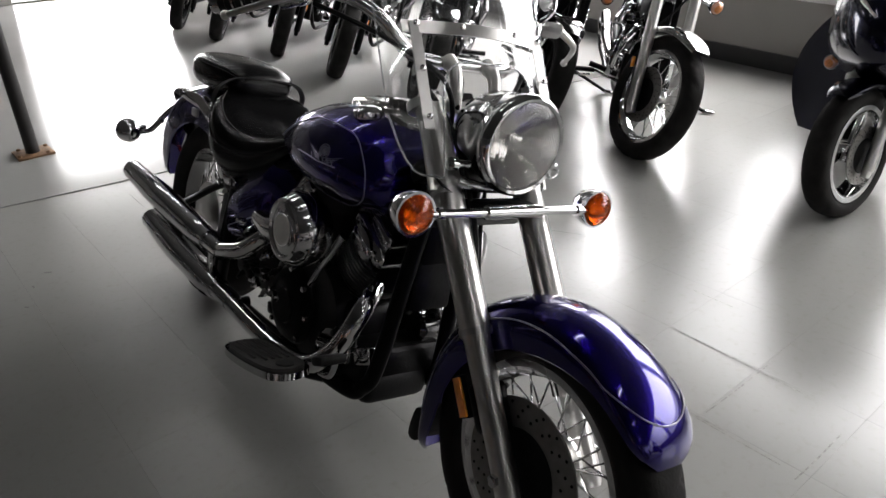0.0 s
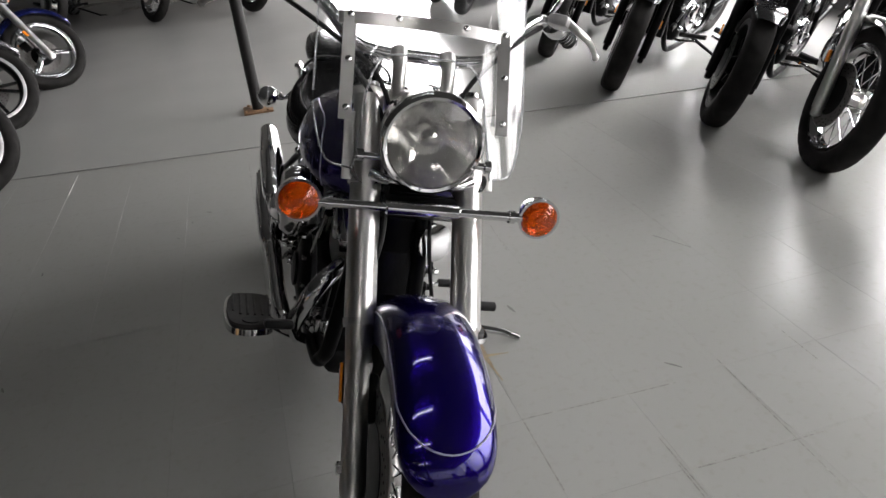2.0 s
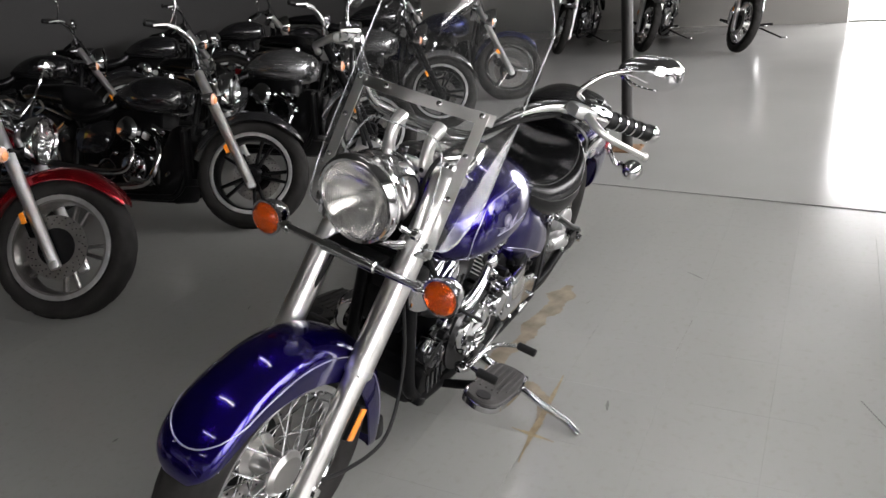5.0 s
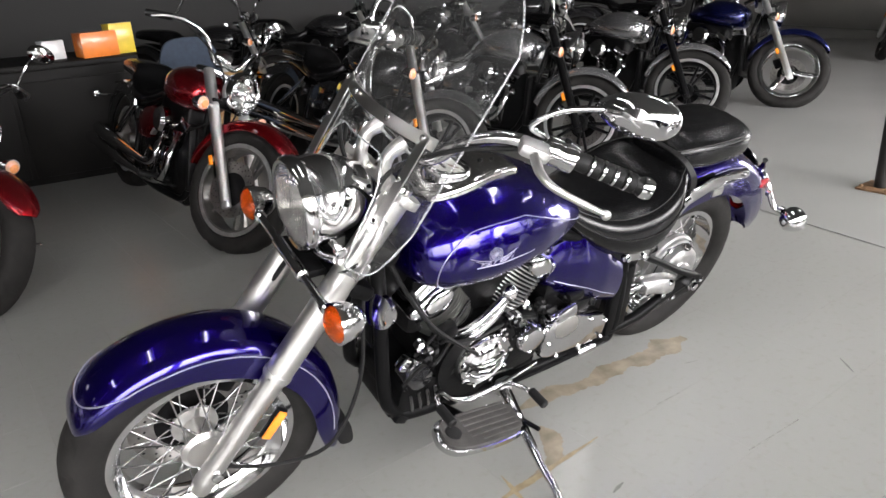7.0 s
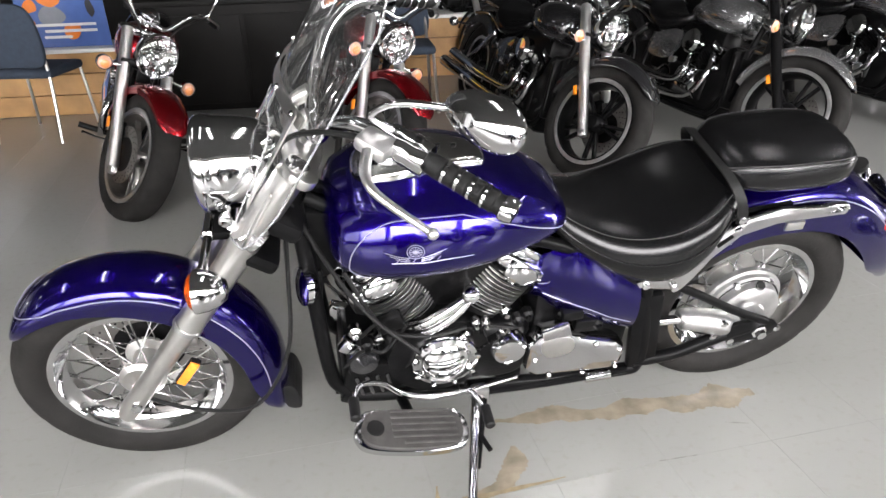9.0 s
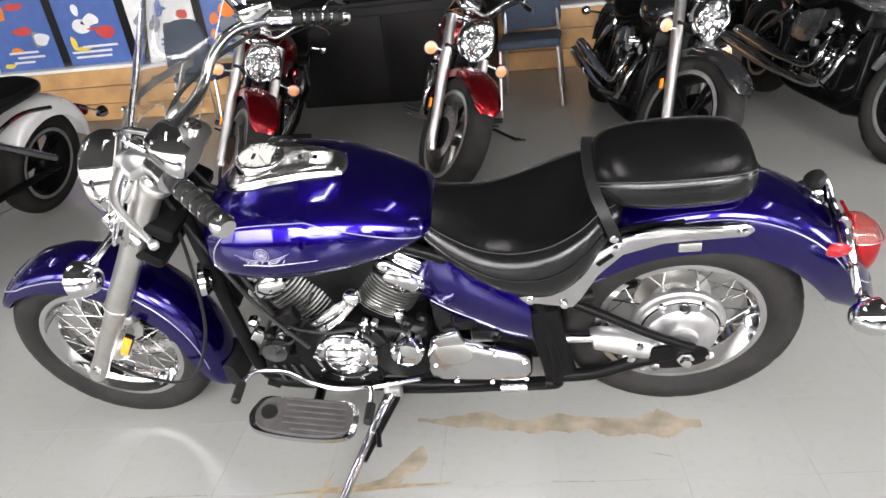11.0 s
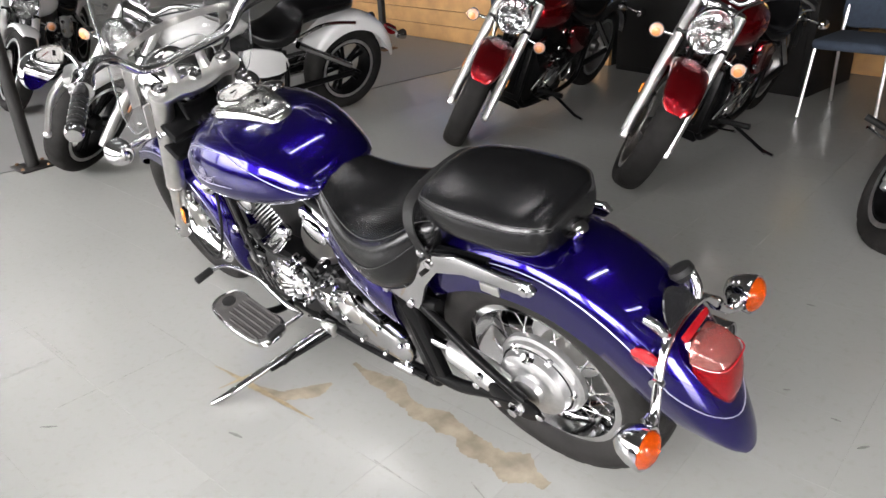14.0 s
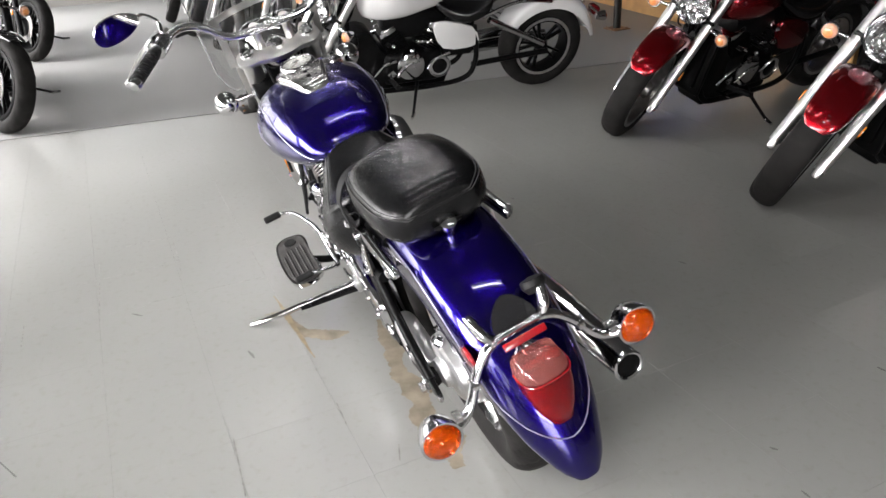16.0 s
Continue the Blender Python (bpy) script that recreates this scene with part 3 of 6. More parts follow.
    front("brake_hose", tube([(0.73, -0.10, 0.45), (0.66, -0.11, 0.55), (0.58, -0.07, 0.70), (0.46, -0.08, 0.88), (0.40, -0.15, 0.98)], 0.006, 8), M_RUBBER)
    front("speedometer_cable", tube([(0.83, 0.095, 0.30), (0.70, 0.12, 0.26), (0.56, 0.13, 0.27), (0.47, 0.10, 0.42), (0.45, 0.06, 0.62), (0.44, 0.05, 0.80)], 0.005, 8), M_RUBBER, "thin black cable")
    for z0, th in ((0.72, 0.04), (0.80, 0.045)):
        d0 = (Vector((0.868, 0, 0.262)) + up * ((z0 - 0.262) / up.z))
        front("triple_clamp", box((0.10, 0.27, th), Matrix.Translation(d0 + Vector((-0.045, 0, 0))) @ pose(0, 0, 0, 0, -35, 0), 0.016), M_BLACK)
    yoke = [(0.036, 0.104), (0.022, 0.142), (-0.014, 0.148), (-0.036, 0.122), (-0.036, 0.075), (-0.046, 0.030), (-0.046, -0.030), (-0.036, -0.075), (-0.036, -0.122), (-0.014, -0.148), (0.022, -0.142), (0.036, -0.104), (0.012, -0.055), (0.016, 0.0), (0.012, 0.055)]
    front("top_clamp", plate(rounded(yoke, 4), -0.011, 0.011, 0.004, Matrix.Translation((0.395, 0, 0.918)) @ pose(0, 0, 0, 0, -35, 0) @ pose(0, 0, 0, -90, 0, 0)), M_SATIN, "satin cast top yoke")
    front("stem_nut", lathe([(0, 0.021), (0.016, 0.021), (0.020, 0.012), (0.020, 0.002)], Matrix.Translation((0.385, 0, 0.928)) @ pose(0, 0, 0, 0, -125, 0), 6), M_CHROME, "", None, 0)
    for s in (-1, 1):
        front("fork_cap", lathe([(0, 0.024), (0.010, 0.023), (0.014, 0.012), (0.014, 0.002)], Matrix.Translation((0.398, s * 0.108, 0.934)) @ pose(0, 0, 0, 0, -125, 0), 20), M_CHROME)

    # headlamp
    hm = pose(0.588, 0, 0.884, 0, 3, 0)
    lampb = front("headlight", lathe([(-0.176, 0.0005), (-0.175, 0.010), (-0.172, 0.03), (-0.15, 0.062), (-0.10, 0.088), (-0.05, 0.096), (-0.022, 0.0985), (-0.018, 0.102), (-0.004, 0.104), (0.006, 0.102), (0.012, 0.096), (0.010, 0.090), (0.0, 0.088)], hm, 48, cap=False), M_CHROME, "round chrome headlamp")
    bm = lathe([(0.0, 0.088), (-0.022, 0.070), (-0.046, 0.046), (-0.058, 0.024), (-0.066, 0.002)], hm, 40, cap=False)
    front("reflector", bm, M_REFLECT, "bright dished reflector", lampb, 60).matrix_basis = steer
    bm = bmesh.new()
    grid = []
    for i in range(25):
        row = []
        for j in range(161):
            u, v = -1 + i / 12, -1 + j / 80
            uu, vv = u * math.sqrt(1 - v * v / 2), v * math.sqrt(1 - u * u / 2)
            flute = 0.00032 * math.sin(vv * 80) * (1 if -0.25 < uu < 0.5 else 0.45) + 0.0004 * math.sin(uu * 9 + 2.2 * (vv > 0.3) - 1.7 * (vv < -0.3))
            row.append(hm @ Vector((0.010 + 0.016 * (1 - uu * uu - vv * vv) + flute, 0.089 * vv, 0.089 * uu)))
        grid.append(row)
    front("headlight_glass", thicken(sheet(bm, grid), 0.003), M_FLUTED, "clear fluted lens", lampb).matrix_basis = steer
    front("bulb_shield", lathe([(0.0, 0.004), (0.005, 0.016), (0.022, 0.018), (0.028, 0.010), (0.03, 0.001)], hm @ pose(-0.05, 0, 0), 20), M_CHROME, "", lampb).matrix_basis = steer
    front("headlight_bracket", tube([(0.54, -0.105, 0.80), (0.555, -0.07, 0.792), (0.56, 0, 0.790), (0.555, 0.07, 0.792), (0.54, 0.105, 0.80)], 0.011, 10), M_CHROME)
    for s in (-1, 1):
        front("mount_bolt", lathe([(0, 0.008), (0.03, 0.008), (0.032, 0.014), (0.045, 0.014), (0.048, 0.009)], pose(0.545, s * 0.092, 0.835, 0, 0, 90 * s), 16), M_CHROME)

    # front signals
    bar = front("signal_bar", tube([(0.600, -0.215, 0.752), (0.600, -0.10, 0.752), (0.600, 0.10, 0.752), (0.600, 0.215, 0.752)], 0.0095, 14, 4), M_CHROME, "chrome bar that carries the front lamps")
    front("bar_cover", lathe([(-0.075, 0.011), (-0.072, 0.0145), (0.072, 0.0145), (0.075, 0.011)], pose(0.60, 0, 0.752, 0, 0, 90), 20), M_CHROME, "", bar).matrix_basis = steer
    front("bar_bracket", box((0.05, 0.15, 0.02), pose(0.575, 0, 0.752), 0.004), M_BLACK, "", bar).matrix_basis = steer
    for s in (-1, 1):
        front("bar_collar", lathe([(-0.006, 0.0135), (0.006, 0.0135)], pose(0.60, s * 0.185, 0.752, 0, 0, 90), 16), M_CHROME, "", bar).matrix_basis = steer
        signal(bike, steer @ pose(0.603, s * 0.243, 0.754, 0, 0, 0), M_AMBER, "turn_signal", 0.0405)

    # windscreen
    def shield(y, z):
        return Vector((0.400 - 0.58 * (z - 1.07) - 1.6 * y * y + 0.02, y, z))

    cols = []
    for i in range(45):
        y = -0.225 + 0.45 * i / 44
        q = abs(y)
        low = 0.805 + 0.10 * max(0, (q - 0.175) / 0.05) ** 3
        if q < 0.135:
            low = 0.805 + 0.215 * (1 - (q / 0.135) ** 6) ** 0.5
        high = 1.40 - 0.16 * (q / 0.225) ** 4
        cols.append([shield(y, low + (high - low) * j / 18) for j in range(19)])
    ws = front("windshield", thicken(sheet(bmesh.new(), cols), 0.004), M_SHIELD, "clear curved polycarbonate windscreen")
    ws.visible_shadow = False
    edge = [c[0] for c in cols] + cols[-1][1:] + [c[-1] for c in cols[-2::-1]] + cols[0][-2:0:-1]
    front("shield_edge", tube(edge, 0.0021, 6, 1), M_EDGE, "polished bright edge", ws).matrix_basis = steer

    def strap(points, width_dir, w=0.013):
        row0, row1 = [], []
        for p in points:
            d = Vector(width_dir) * w
            row0.append(p - d)
            row1.append(p + d)
        return thicken(sheet(bmesh.new(), [row0, row1]), 0.003)

    off = Vector((0.008, 0, 0.004))
    st = front("windshield_strap", strap([shield(-0.185 + 0.37 * k / 14, 1.078 - 0.12 * (abs(-0.185 + 0.37 * k / 14) / 0.185) ** 2 * 0.12) + off for k in range(15)], (-0.5, 0, 0.86)), M_SATIN, "brushed steel cross strap")
    rivet = None
    for s in (-1, 1):
        v = front("windshield_strap", strap([shield(s * 0.163, 1.075 - 0.19 * k / 6) + off * 1.4 for k in range(7)], (0, 1, 0)), M_SATIN, "brushed steel upright strap")
        front("strap_stay", box((0.006, 0.022, 0.14), Matrix.Translation((0.485, s * 0.148, 0.835)) @ pose(0, 0, 0, 0, -30, 0), 0.002), M_SATIN)
        front("fork_clip", lathe([(-0.018, 0.037), (0.018, 0.037)], Matrix.Translation((0.505, s * 0.108, 0.782)) @ pose(0, 0, 0, 0, -55, 0), 20), M_CHROME, "chrome clamp")
        for z in (0.905, 0.99, 1.07):
            p = shield(s * 0.163, z) + off * 1.9
            front("rivet", lathe([(0, 0.007), (0.003, 0.0065), (0.0055, 0.003)], Matrix.Translation(p) @ pose(0, 0, 0, 0, -30, 0), 12), M_CHROME, "", v).matrix_basis = steer
    for y in (-0.07, 0.07):
        front("rivet", lathe([(0, 0.007), (0.003, 0.0065), (0.0055, 0.003)], Matrix.Translation(shield(y, 1.078) + off * 1.5) @ pose(0, 0, 0, 0, -30, 0), 12), M_CHROME, "", st).matrix_basis = steer

    # handlebar
    half = [(0.362, 0, 1.005), (0.360, 0.09, 1.005), (0.352, 0.15, 1.02), (0.325, 0.205, 1.075), (0.275, 0.265, 1.105), (0.20, 0.335, 1.092), (0.13, 0.39, 1.068), (0.07, 0.432, 1.046)]
    line = [(x, -y, z) for x, y, z in half[:0:-1]] + half
    hb = front("handlebar", tube(line, 0.0135, 14, 6), M_CHROME, "wide swept-back chrome handlebar")
    for s in (-1, 1):
        front("handlebar_riser", tube([(0.408, s * 0.052, 0.915), (0.412, s * 0.052, 0.955), (0.398, s * 0.052, 0.992), (0.366, s * 0.052, 1.010)], [0.019, 0.0145, 0.0145, 0.019], 14), M_SATIN, "curved satin riser")
        for q in (0.925, 0.96):
            front("riser_bolt", lathe([(0, 0.006), (0.004, 0.006), (0.006, 0.003)], pose(0.424 - 0.3 * (q - 0.925), s * 0.052, q, 0, -8, 0), 10), M_BLACK)
        g0, g1 = Vector((0.175, s * 0.355, 1.084)), Vector((0.066, s * 0.436, 1.045))
        gm = aim(g0, g1)
        gl = (g1 - g0).length
        prof = [(0, 0.017)]
        for k in range(5):
            a = 0.008 + k * (gl - 0.02) / 5
            prof += [(a, 0.0185), (a + 0.015, 0.0195), (a + 0.018, 0.0165), (a + 0.021, 0.0165)]
        prof += [(gl - 0.006, 0.0185)]
        grip = front("grip", lathe(prof, gm, 20), M_RUBBER, "ribbed black rubber grip")
        front("bar_end", lathe([(gl - 0.006, 0.021), (gl + 0.006, 0.022), (gl + 0.016, 0.018), (gl + 0.018, 0.004)], gm, 20), M_CHROME, "chrome end cap", grip).matrix_basis = steer
        for k in range(4):
            a = 0.008 + (k + 1) * (gl - 0.02) / 5 - 0.004
            front("grip_ring", lathe([(a, 0.0175), (a, 0.0205), (a + 0.005, 0.0205), (a + 0.005, 0.0175)], gm, 20, closed=True), M_CHROME, "", grip).matrix_basis = steer
        sw = front("switch_housing", lathe([(-0.062, 0.016), (-0.06, 0.026), (-0.045, 0.0285), (-0.032, 0.027), (-0.028, 0.0285), (-0.004, 0.0285), (0.0, 0.017)], gm, 24), M_CHROME, "polished switch housing")
        front("switch_button", box((0.012, 0.01, 0.008), gm @ pose(-0.03, 0, 0.029), 0.002), M_BLACK, "", sw).matrix_basis = steer
        front("lever_perch", box((0.06, 0.05, 0.028), gm @ pose(-0.085, -s * 0.028, 0.0), 0.01), M_ALU)
        q0 = gm @ Vector((-0.085, -s * 0.050, 0.0))
        q1 = Vector((0.185, s * 0.467, 1.030))
        mid = q0.lerp(q1, 0.45) + Vector((0.030, s * 0.012, -0.004))
        front("lever", tube([q0, q0.lerp(mid, 0.5) + Vector((0.012, 0, 0)), mid, q1], [0.010, 0.009, 0.0075, 0.006], 10), M_SATIN, "polished ball-ended lever")
        bmesh_ball = bmesh.new()
        bmesh.ops.create_uvsphere(bmesh_ball, u_segments=14, v_segments=10, radius=0.0095, matrix=Matrix.Translation(q1))
        front("lever_ball", bmesh_ball, M_SATIN)
        # mirror
        mc = Vector((0.108, s * 0.415, 1.190))
        front("mirror_stem", tube([gm @ Vector((-0.075, 0, 0.02)), (0.262, s * 0.315, 1.150), (0.225, s * 0.345, 1.185), (0.15, s * 0.375, 1.190)], 0.006, 10), M_CHROME)
        loops = []
        for k in range(9):
            f = k / 8
            sc = max(0.05, math.sin(math.pi * (0.08 + 0.42 * f))) if k < 8 else 1.0
            ring = []
            for j in range(28):
                a = 2 * math.pi * j / 28
                yy = 0.076 * math.copysign(abs(math.cos(a)) ** 0.85, math.cos(a)) * sc
                zz = 0.039 * math.sin(a) * sc * (1 + 0.18 * math.cos(a) * s)
                ring.append(mc + Vector((0.040 - 0.045 * f, yy, zz)))
            loops.append(ring)
        tip = Matrix.Translation(mc) @ pose(0, 0, 0, 0, 0, s * 36) @ pose(0, 0, 0, 0, -22, 0) @ Matrix.Translation(-mc)
        mir = front("mirror", rings(bmesh.new(), [[tip @ v for v in l] for l in loops]), M_CHROME, "chrome teardrop mirror")
        face = bmesh.new()
        inner = [mc + Vector((-0.0058, (v - mc).y * 0.93, (v - mc).z * 0.93)) for v in loops[-1]]
        face.faces.new([face.verts.new(tip @ v) for v in inner])
        front("mirror_glass", face, M_MIRROR, "", mir).matrix_basis = steer
    front("brake_reservoir", box((0.085, 0.055, 0.042), pose(0.245, -0.315, 1.125, 0, 0, 38), 0.008), M_CHROME, "chrome brake fluid reservoir")
    front("clutch_cable", tube([(0.26, 0.285, 1.09), (0.36, 0.20, 1.06), (0.43, 0.09, 0.96), (0.42, 0.06, 0.80), (0.30, 0.10, 0.55), (0.16, 0.15, 0.42)], 0.0055, 8), M_RUBBER)
    front("throttle_cable", tube([(0.24, -0.31, 1.08), (0.36, -0.21, 1.04), (0.44, -0.10, 0.97), (0.40, -0.05, 0.84), (0.25, -0.04, 0.65)], 0.0055, 8), M_RUBBER)

    # tank
    secs = [(0.362, 0.070, 0.768, 0.710), (0.354, 0.122, 0.796, 0.676), (0.334, 0.162, 0.820, 0.651), (0.29, 0.188, 0.845, 0.636), (0.24, 0.200, 0.862, 0.627), (0.17, 0.206, 0.870, 0.623), (0.09, 0.203, 0.866, 0.627),
            (0.01, 0.189, 0.852, 0.636), (-0.055, 0.169, 0.830, 0.650), (-0.105, 0.150, 0.806, 0.665), (-0.140, 0.134, 0.784, 0.679), (-0.168, 0.115, 0.762, 0.691), (-0.183, 0.090, 0.744, 0.700), (-0.190, 0.048, 0.728, 0.707)]
    xs = [q[0] for q in secs][::-1]

    def tank_at(x):
        return [float(np.interp(x, xs, [q[i] for q in secs][::-1])) for i in (1, 2, 3)]

    def tank_point(x, a):
        w, top, bot = tank_at(x)
        zc = bot + 0.38 * (top - bot)
        c, s = math.cos(a), math.sin(a)
        if s >= 0:
            y = w * math.copysign(abs(c) ** 0.76, c)
            z = zc + (top - zc) * abs(s) ** 0.86
        else:
            y = w * math.copysign(abs(c) ** 0.62, c) * (1 - 0.13 * abs(s) ** 1.5)
            z = zc - (zc - bot) * abs(s) ** 0.95
        return Vector((x, y, z))

    loops = []
    fx = [q.x for q in spline([(q[0], 0, 0) for q in secs], 3)]
    for x in fx:
        loops.append([tank_point(x, 2 * math.pi * k / 44) for k in range(44)])
    tank = part("fuel_tank", rings(bmesh.new(), loops), M_PURPLE, bike, "deep purple metallic teardrop fuel tank", 60)
    for s in (-1, 1):
        track = [(-0.180 + 0.40 * k / 20, -0.10 + 0.80 * min(1, k / 13) ** 0.7) for k in range(20)]
        track += [(0.220 + 0.100 * math.cos(q), -0.05 + 0.75 * math.sin(q)) for q in [math.pi / 2 - math.pi * k / 18 for k in range(19)]]
        track += [(0.220 - 0.30 * k / 10, -0.80 - 0.02 * k / 10) for k in range(1, 11)]
        line = []
        for x, q in track:
            p = tank_point(x, q)
            line.append(Vector((p.x, s * (p.y + 0.0006), p.z + (0.0006 if q > 0 else -0.0004))))
        part("pinstripe", tube(line, 0.0014, 5, 2), M_STRIPE, tank, "thin silver pinstripe")
        # plain silver emblem
        def on_tank(x, z, lift=0.0015):
            lo, hi = -1.2, 1.2
            for _ in range(24):
                md = (lo + hi) / 2
                if tank_point(x, md).z < z:
                    lo = md
                else:
                    hi = md
            p = tank_point(x, lo)
            return Vector((p.x, s * (p.y + lift), p.z))

        for r in (0.018, 0.013):
            part("emblem_ring", tube([on_tank(0.185 + r * math.cos(a), 0.762 + 0.85 * r * math.sin(a)) for a in [2 * math.pi * j / 20 for j in range(21)]], 0.0008, 5, 1), M_STRIPE, tank, "silver emblem shape")
        for k in range(6):
            a = math.pi * k / 6
            part("emblem_ray", tube([on_tank(0.185 - 0.012 * math.cos(a), 0.762 - 0.010 * math.sin(a)), on_tank(0.185 + 0.012 * math.cos(a), 0.762 + 0.010 * math.sin(a))], 0.0009, 5, 1), M_STRIPE, tank)
        for sgn in (-1, 1):
            for k in range(3):
                part("emblem_wing", tube([on_tank(0.185 + sgn * 0.012, 0.748 - 0.004 * k), on_tank(0.185 + sgn * (0.040 - 0.006 * k), 0.754 - 0.006 * k), on_tank(0.185 + sgn * (0.066 - 0.012 * k), 0.763 - 0.008 * k)], [0.0010, 0.0009, 0.0004], 5, 3), M_STRIPE, tank)
        part("emblem_bar", tube([on_tank(0.235 - 0.175 * j / 8, 0.736 + 0.001 * math.cos(j)) for j in range(9)], [0.0015, 0.0013, 0.0006], 5, 1), M_STRIPE, tank)
        for k in range(6):
            x = 0.225 - 0.017 * k
            part("emblem_bar", tube([on_tank(x, 0.739), on_tank(x - 0.007, 0.747)], 0.0009, 5, 1), M_STRIPE, tank)
    # console and speedometer
    con = rounded([(0.290, 0.0), (0.280, 0.048), (0.240, 0.074), (0.18, 0.077), (0.11, 0.062), (0.05, 0.047), (0.016, 0.036), (0.006, 0.0), (0.016, -0.036), (0.05, -0.047), (0.11, -0.062), (0.18, -0.077), (0.240, -0.074), (0.280, -0.048)], 4)

    def console_z(x):
        return tank_point(min(x, 0.30), math.pi / 2).z

    loops = []
    for scale, lift in ((1.05, -0.030), (1.04, 0.004), (1.0, 0.010), (0.94, 0.014), (0.84, 0.0165), (0.5, 0.018), (0.06, 0.0185)):
        loops.append([Vector((0.16 + (x - 0.16) * scale, y * scale, console_z(0.16 + (x - 0.16) * scale) + lift)) for x, y in con])
    console = part("console", rings(bmesh.new(), loops), M_POLISH, bike, "low polished silver tank console", 50)
    sm = pose(0.203, 0, 0.884, 0, -96, 0)
    gauge = part("speedometer", lathe([(-0.02, 0.060), (0.004, 0.059), (0.012, 0.056), (0.015, 0.052), (0.014, 0.048), (0.009, 0.047), (0.006, 0.047)], sm, 44), M_CHROME, bike, "round speedometer in a chrome ring")
    part("dial", lathe([(0.0055, 0.0475), (0.0065, 0.0475), (0.0065, 0.001)], sm, 32), M_DIAL, gauge, "cream dial face", 0)
    for k in range(11):
        a = radians(-130 + 26 * k)
        part("dial_mark", box((0.001, 0.0022, 0.008), sm @ pose(0.0075, 0.038 * math.sin(a), 0.038 * math.cos(a), -math.degrees(a), 0, 0), 0), M_BLACK, gauge, "", 0)
    part("needle", box((0.001, 0.0022, 0.03), sm @ pose(0.0085, 0.010, 0.008, -55, 0, 0), 0), M_REDREF, gauge, "", 0)
    part("odometer", box((0.001, 0.022, 0.008), sm @ pose(0.0075, 0, -0.014), 0), M_BLACK, gauge, "", 0)
    glass = part("gauge_glass", lathe([(0.0100, 0.001), (0.0100, 0.0475), (0.0125, 0.0475), (0.0140, 0.025), (0.0145, 0.001)], sm, 32), M_CLEARLENS, gauge)
    glass.visible_shadow = False
    for x in (0.105, 0.07):
        part("console_lamp", lathe([(0, 0.007), (0.004, 0.0065), (0.006, 0.003)], pose(x, 0, tank_point(x, math.pi / 2).z + 0.0165, 0, -90, 0), 14), M_BLACK, console, "", 0)
    cp = pose(0.190, -0.100, tank_point(0.175, math.pi / 2 + 0.62).z - 0.012, 0, -90, 0) @ pose(0, 0, 0, 0, 0, -10)
    cap = part("fuel_cap", lathe([(0, 0.026), (0.012, 0.026), (0.013, 0.034), (0.020, 0.036), (0.032, 0.034), (0.038, 0.026), (0.041, 0.012), (0.041, 0.002)], cp, 28), M_CHROME, bike, "knurled chrome fuel cap")

    # seats
    def seat_loops(secs, crown, side):
        loops = []
        for x, w, topc, tope, bot in secs:
            ring = []
            for k in range(32):
                a = 2 * math.pi * k / 32
                c, s = math.cos(a), math.sin(a)
                y = w * math.copysign(abs(c) ** side, c)
                t = (abs(y) / max(w, 1e-3)) ** 2
                top = topc + (tope - topc) * t
                mid = bot + (tope - bot) * 0.45
                z = mid + (top - mid) * abs(s) ** crown if s >= 0 else mid - (mid - bot) * abs(s) ** 0.8
                if s < 0:
                    y *= 1 - 0.12 * abs(s)
                ring.append(Vector((x, y, z)))
            loops.append(ring)
        fine = []
        cols = [spline([l[k] for l in loops], 5) for k in range(32)]
        for i in range(len(cols[0])):
            fine.append([cols[k][i] for k in range(32)])
        return fine

    secs = [(-0.128, 0.040, 0.752, 0.745, 0.705), (-0.150, 0.085, 0.758, 0.740, 0.675), (-0.21, 0.122, 0.730, 0.705, 0.615), (-0.29, 0.160, 0.702, 0.685, 0.558), (-0.37, 0.186, 0.682, 0.700, 0.522), (-0.45, 0.197, 0.684, 0.734, 0.514),
            (-0.52, 0.182, 0.712, 0.766, 0.555), (-0.57, 0.146, 0.760, 0.776, 0.625), (-0.605, 0.118, 0.782, 0.758, 0.685), (-0.62, 0.08, 0.770, 0.748, 0.71)]
    loops = seat_loops(secs, 0.55, 0.62)
    seat = part("rider_seat", rings(bmesh.new(), loops), M_LEATHER, bike, "black vinyl dished saddle", 70)
    for s in (0, 1):
        line = []
        for l in loops[3:-4]:
            p = l[4] if s == 0 else l[12]
            line.append(p + Vector((0, 0.0012 if s == 0 else -0.0012, 0.0012)))
        part("seam", tube(line, 0.0010, 5, 1), M_THREAD, seat, "stitched seam")
        line = []
        for l in loops[3:-4]:
            p = l[1].lerp(l[0], 0.4) if s == 0 else l[15].lerp(l[16], 0.4)
            line.append(p + Vector((0, 0.001 if s == 0 else -0.001, 0)))
        part("piping", tube(line, 0.0025, 6, 1), M_LEATHER, seat)
    secs = [(-0.558, 0.066, 0.806, 0.798, 0.770), (-0.568, 0.092, 0.830, 0.815, 0.754), (-0.605, 0.116, 0.847, 0.832, 0.740), (-0.68, 0.130, 0.853, 0.838, 0.732), (-0.76, 0.131, 0.854, 0.839, 0.730), (-0.83, 0.126, 0.851, 0.838, 0.731), (-0.872, 0.112, 0.846, 0.834, 0.735), (-0.893, 0.088, 0.832, 0.822, 0.744), (-0.898, 0.070, 0.815, 0.808, 0.756)]
    loops = seat_loops(secs, 0.40, 0.52)
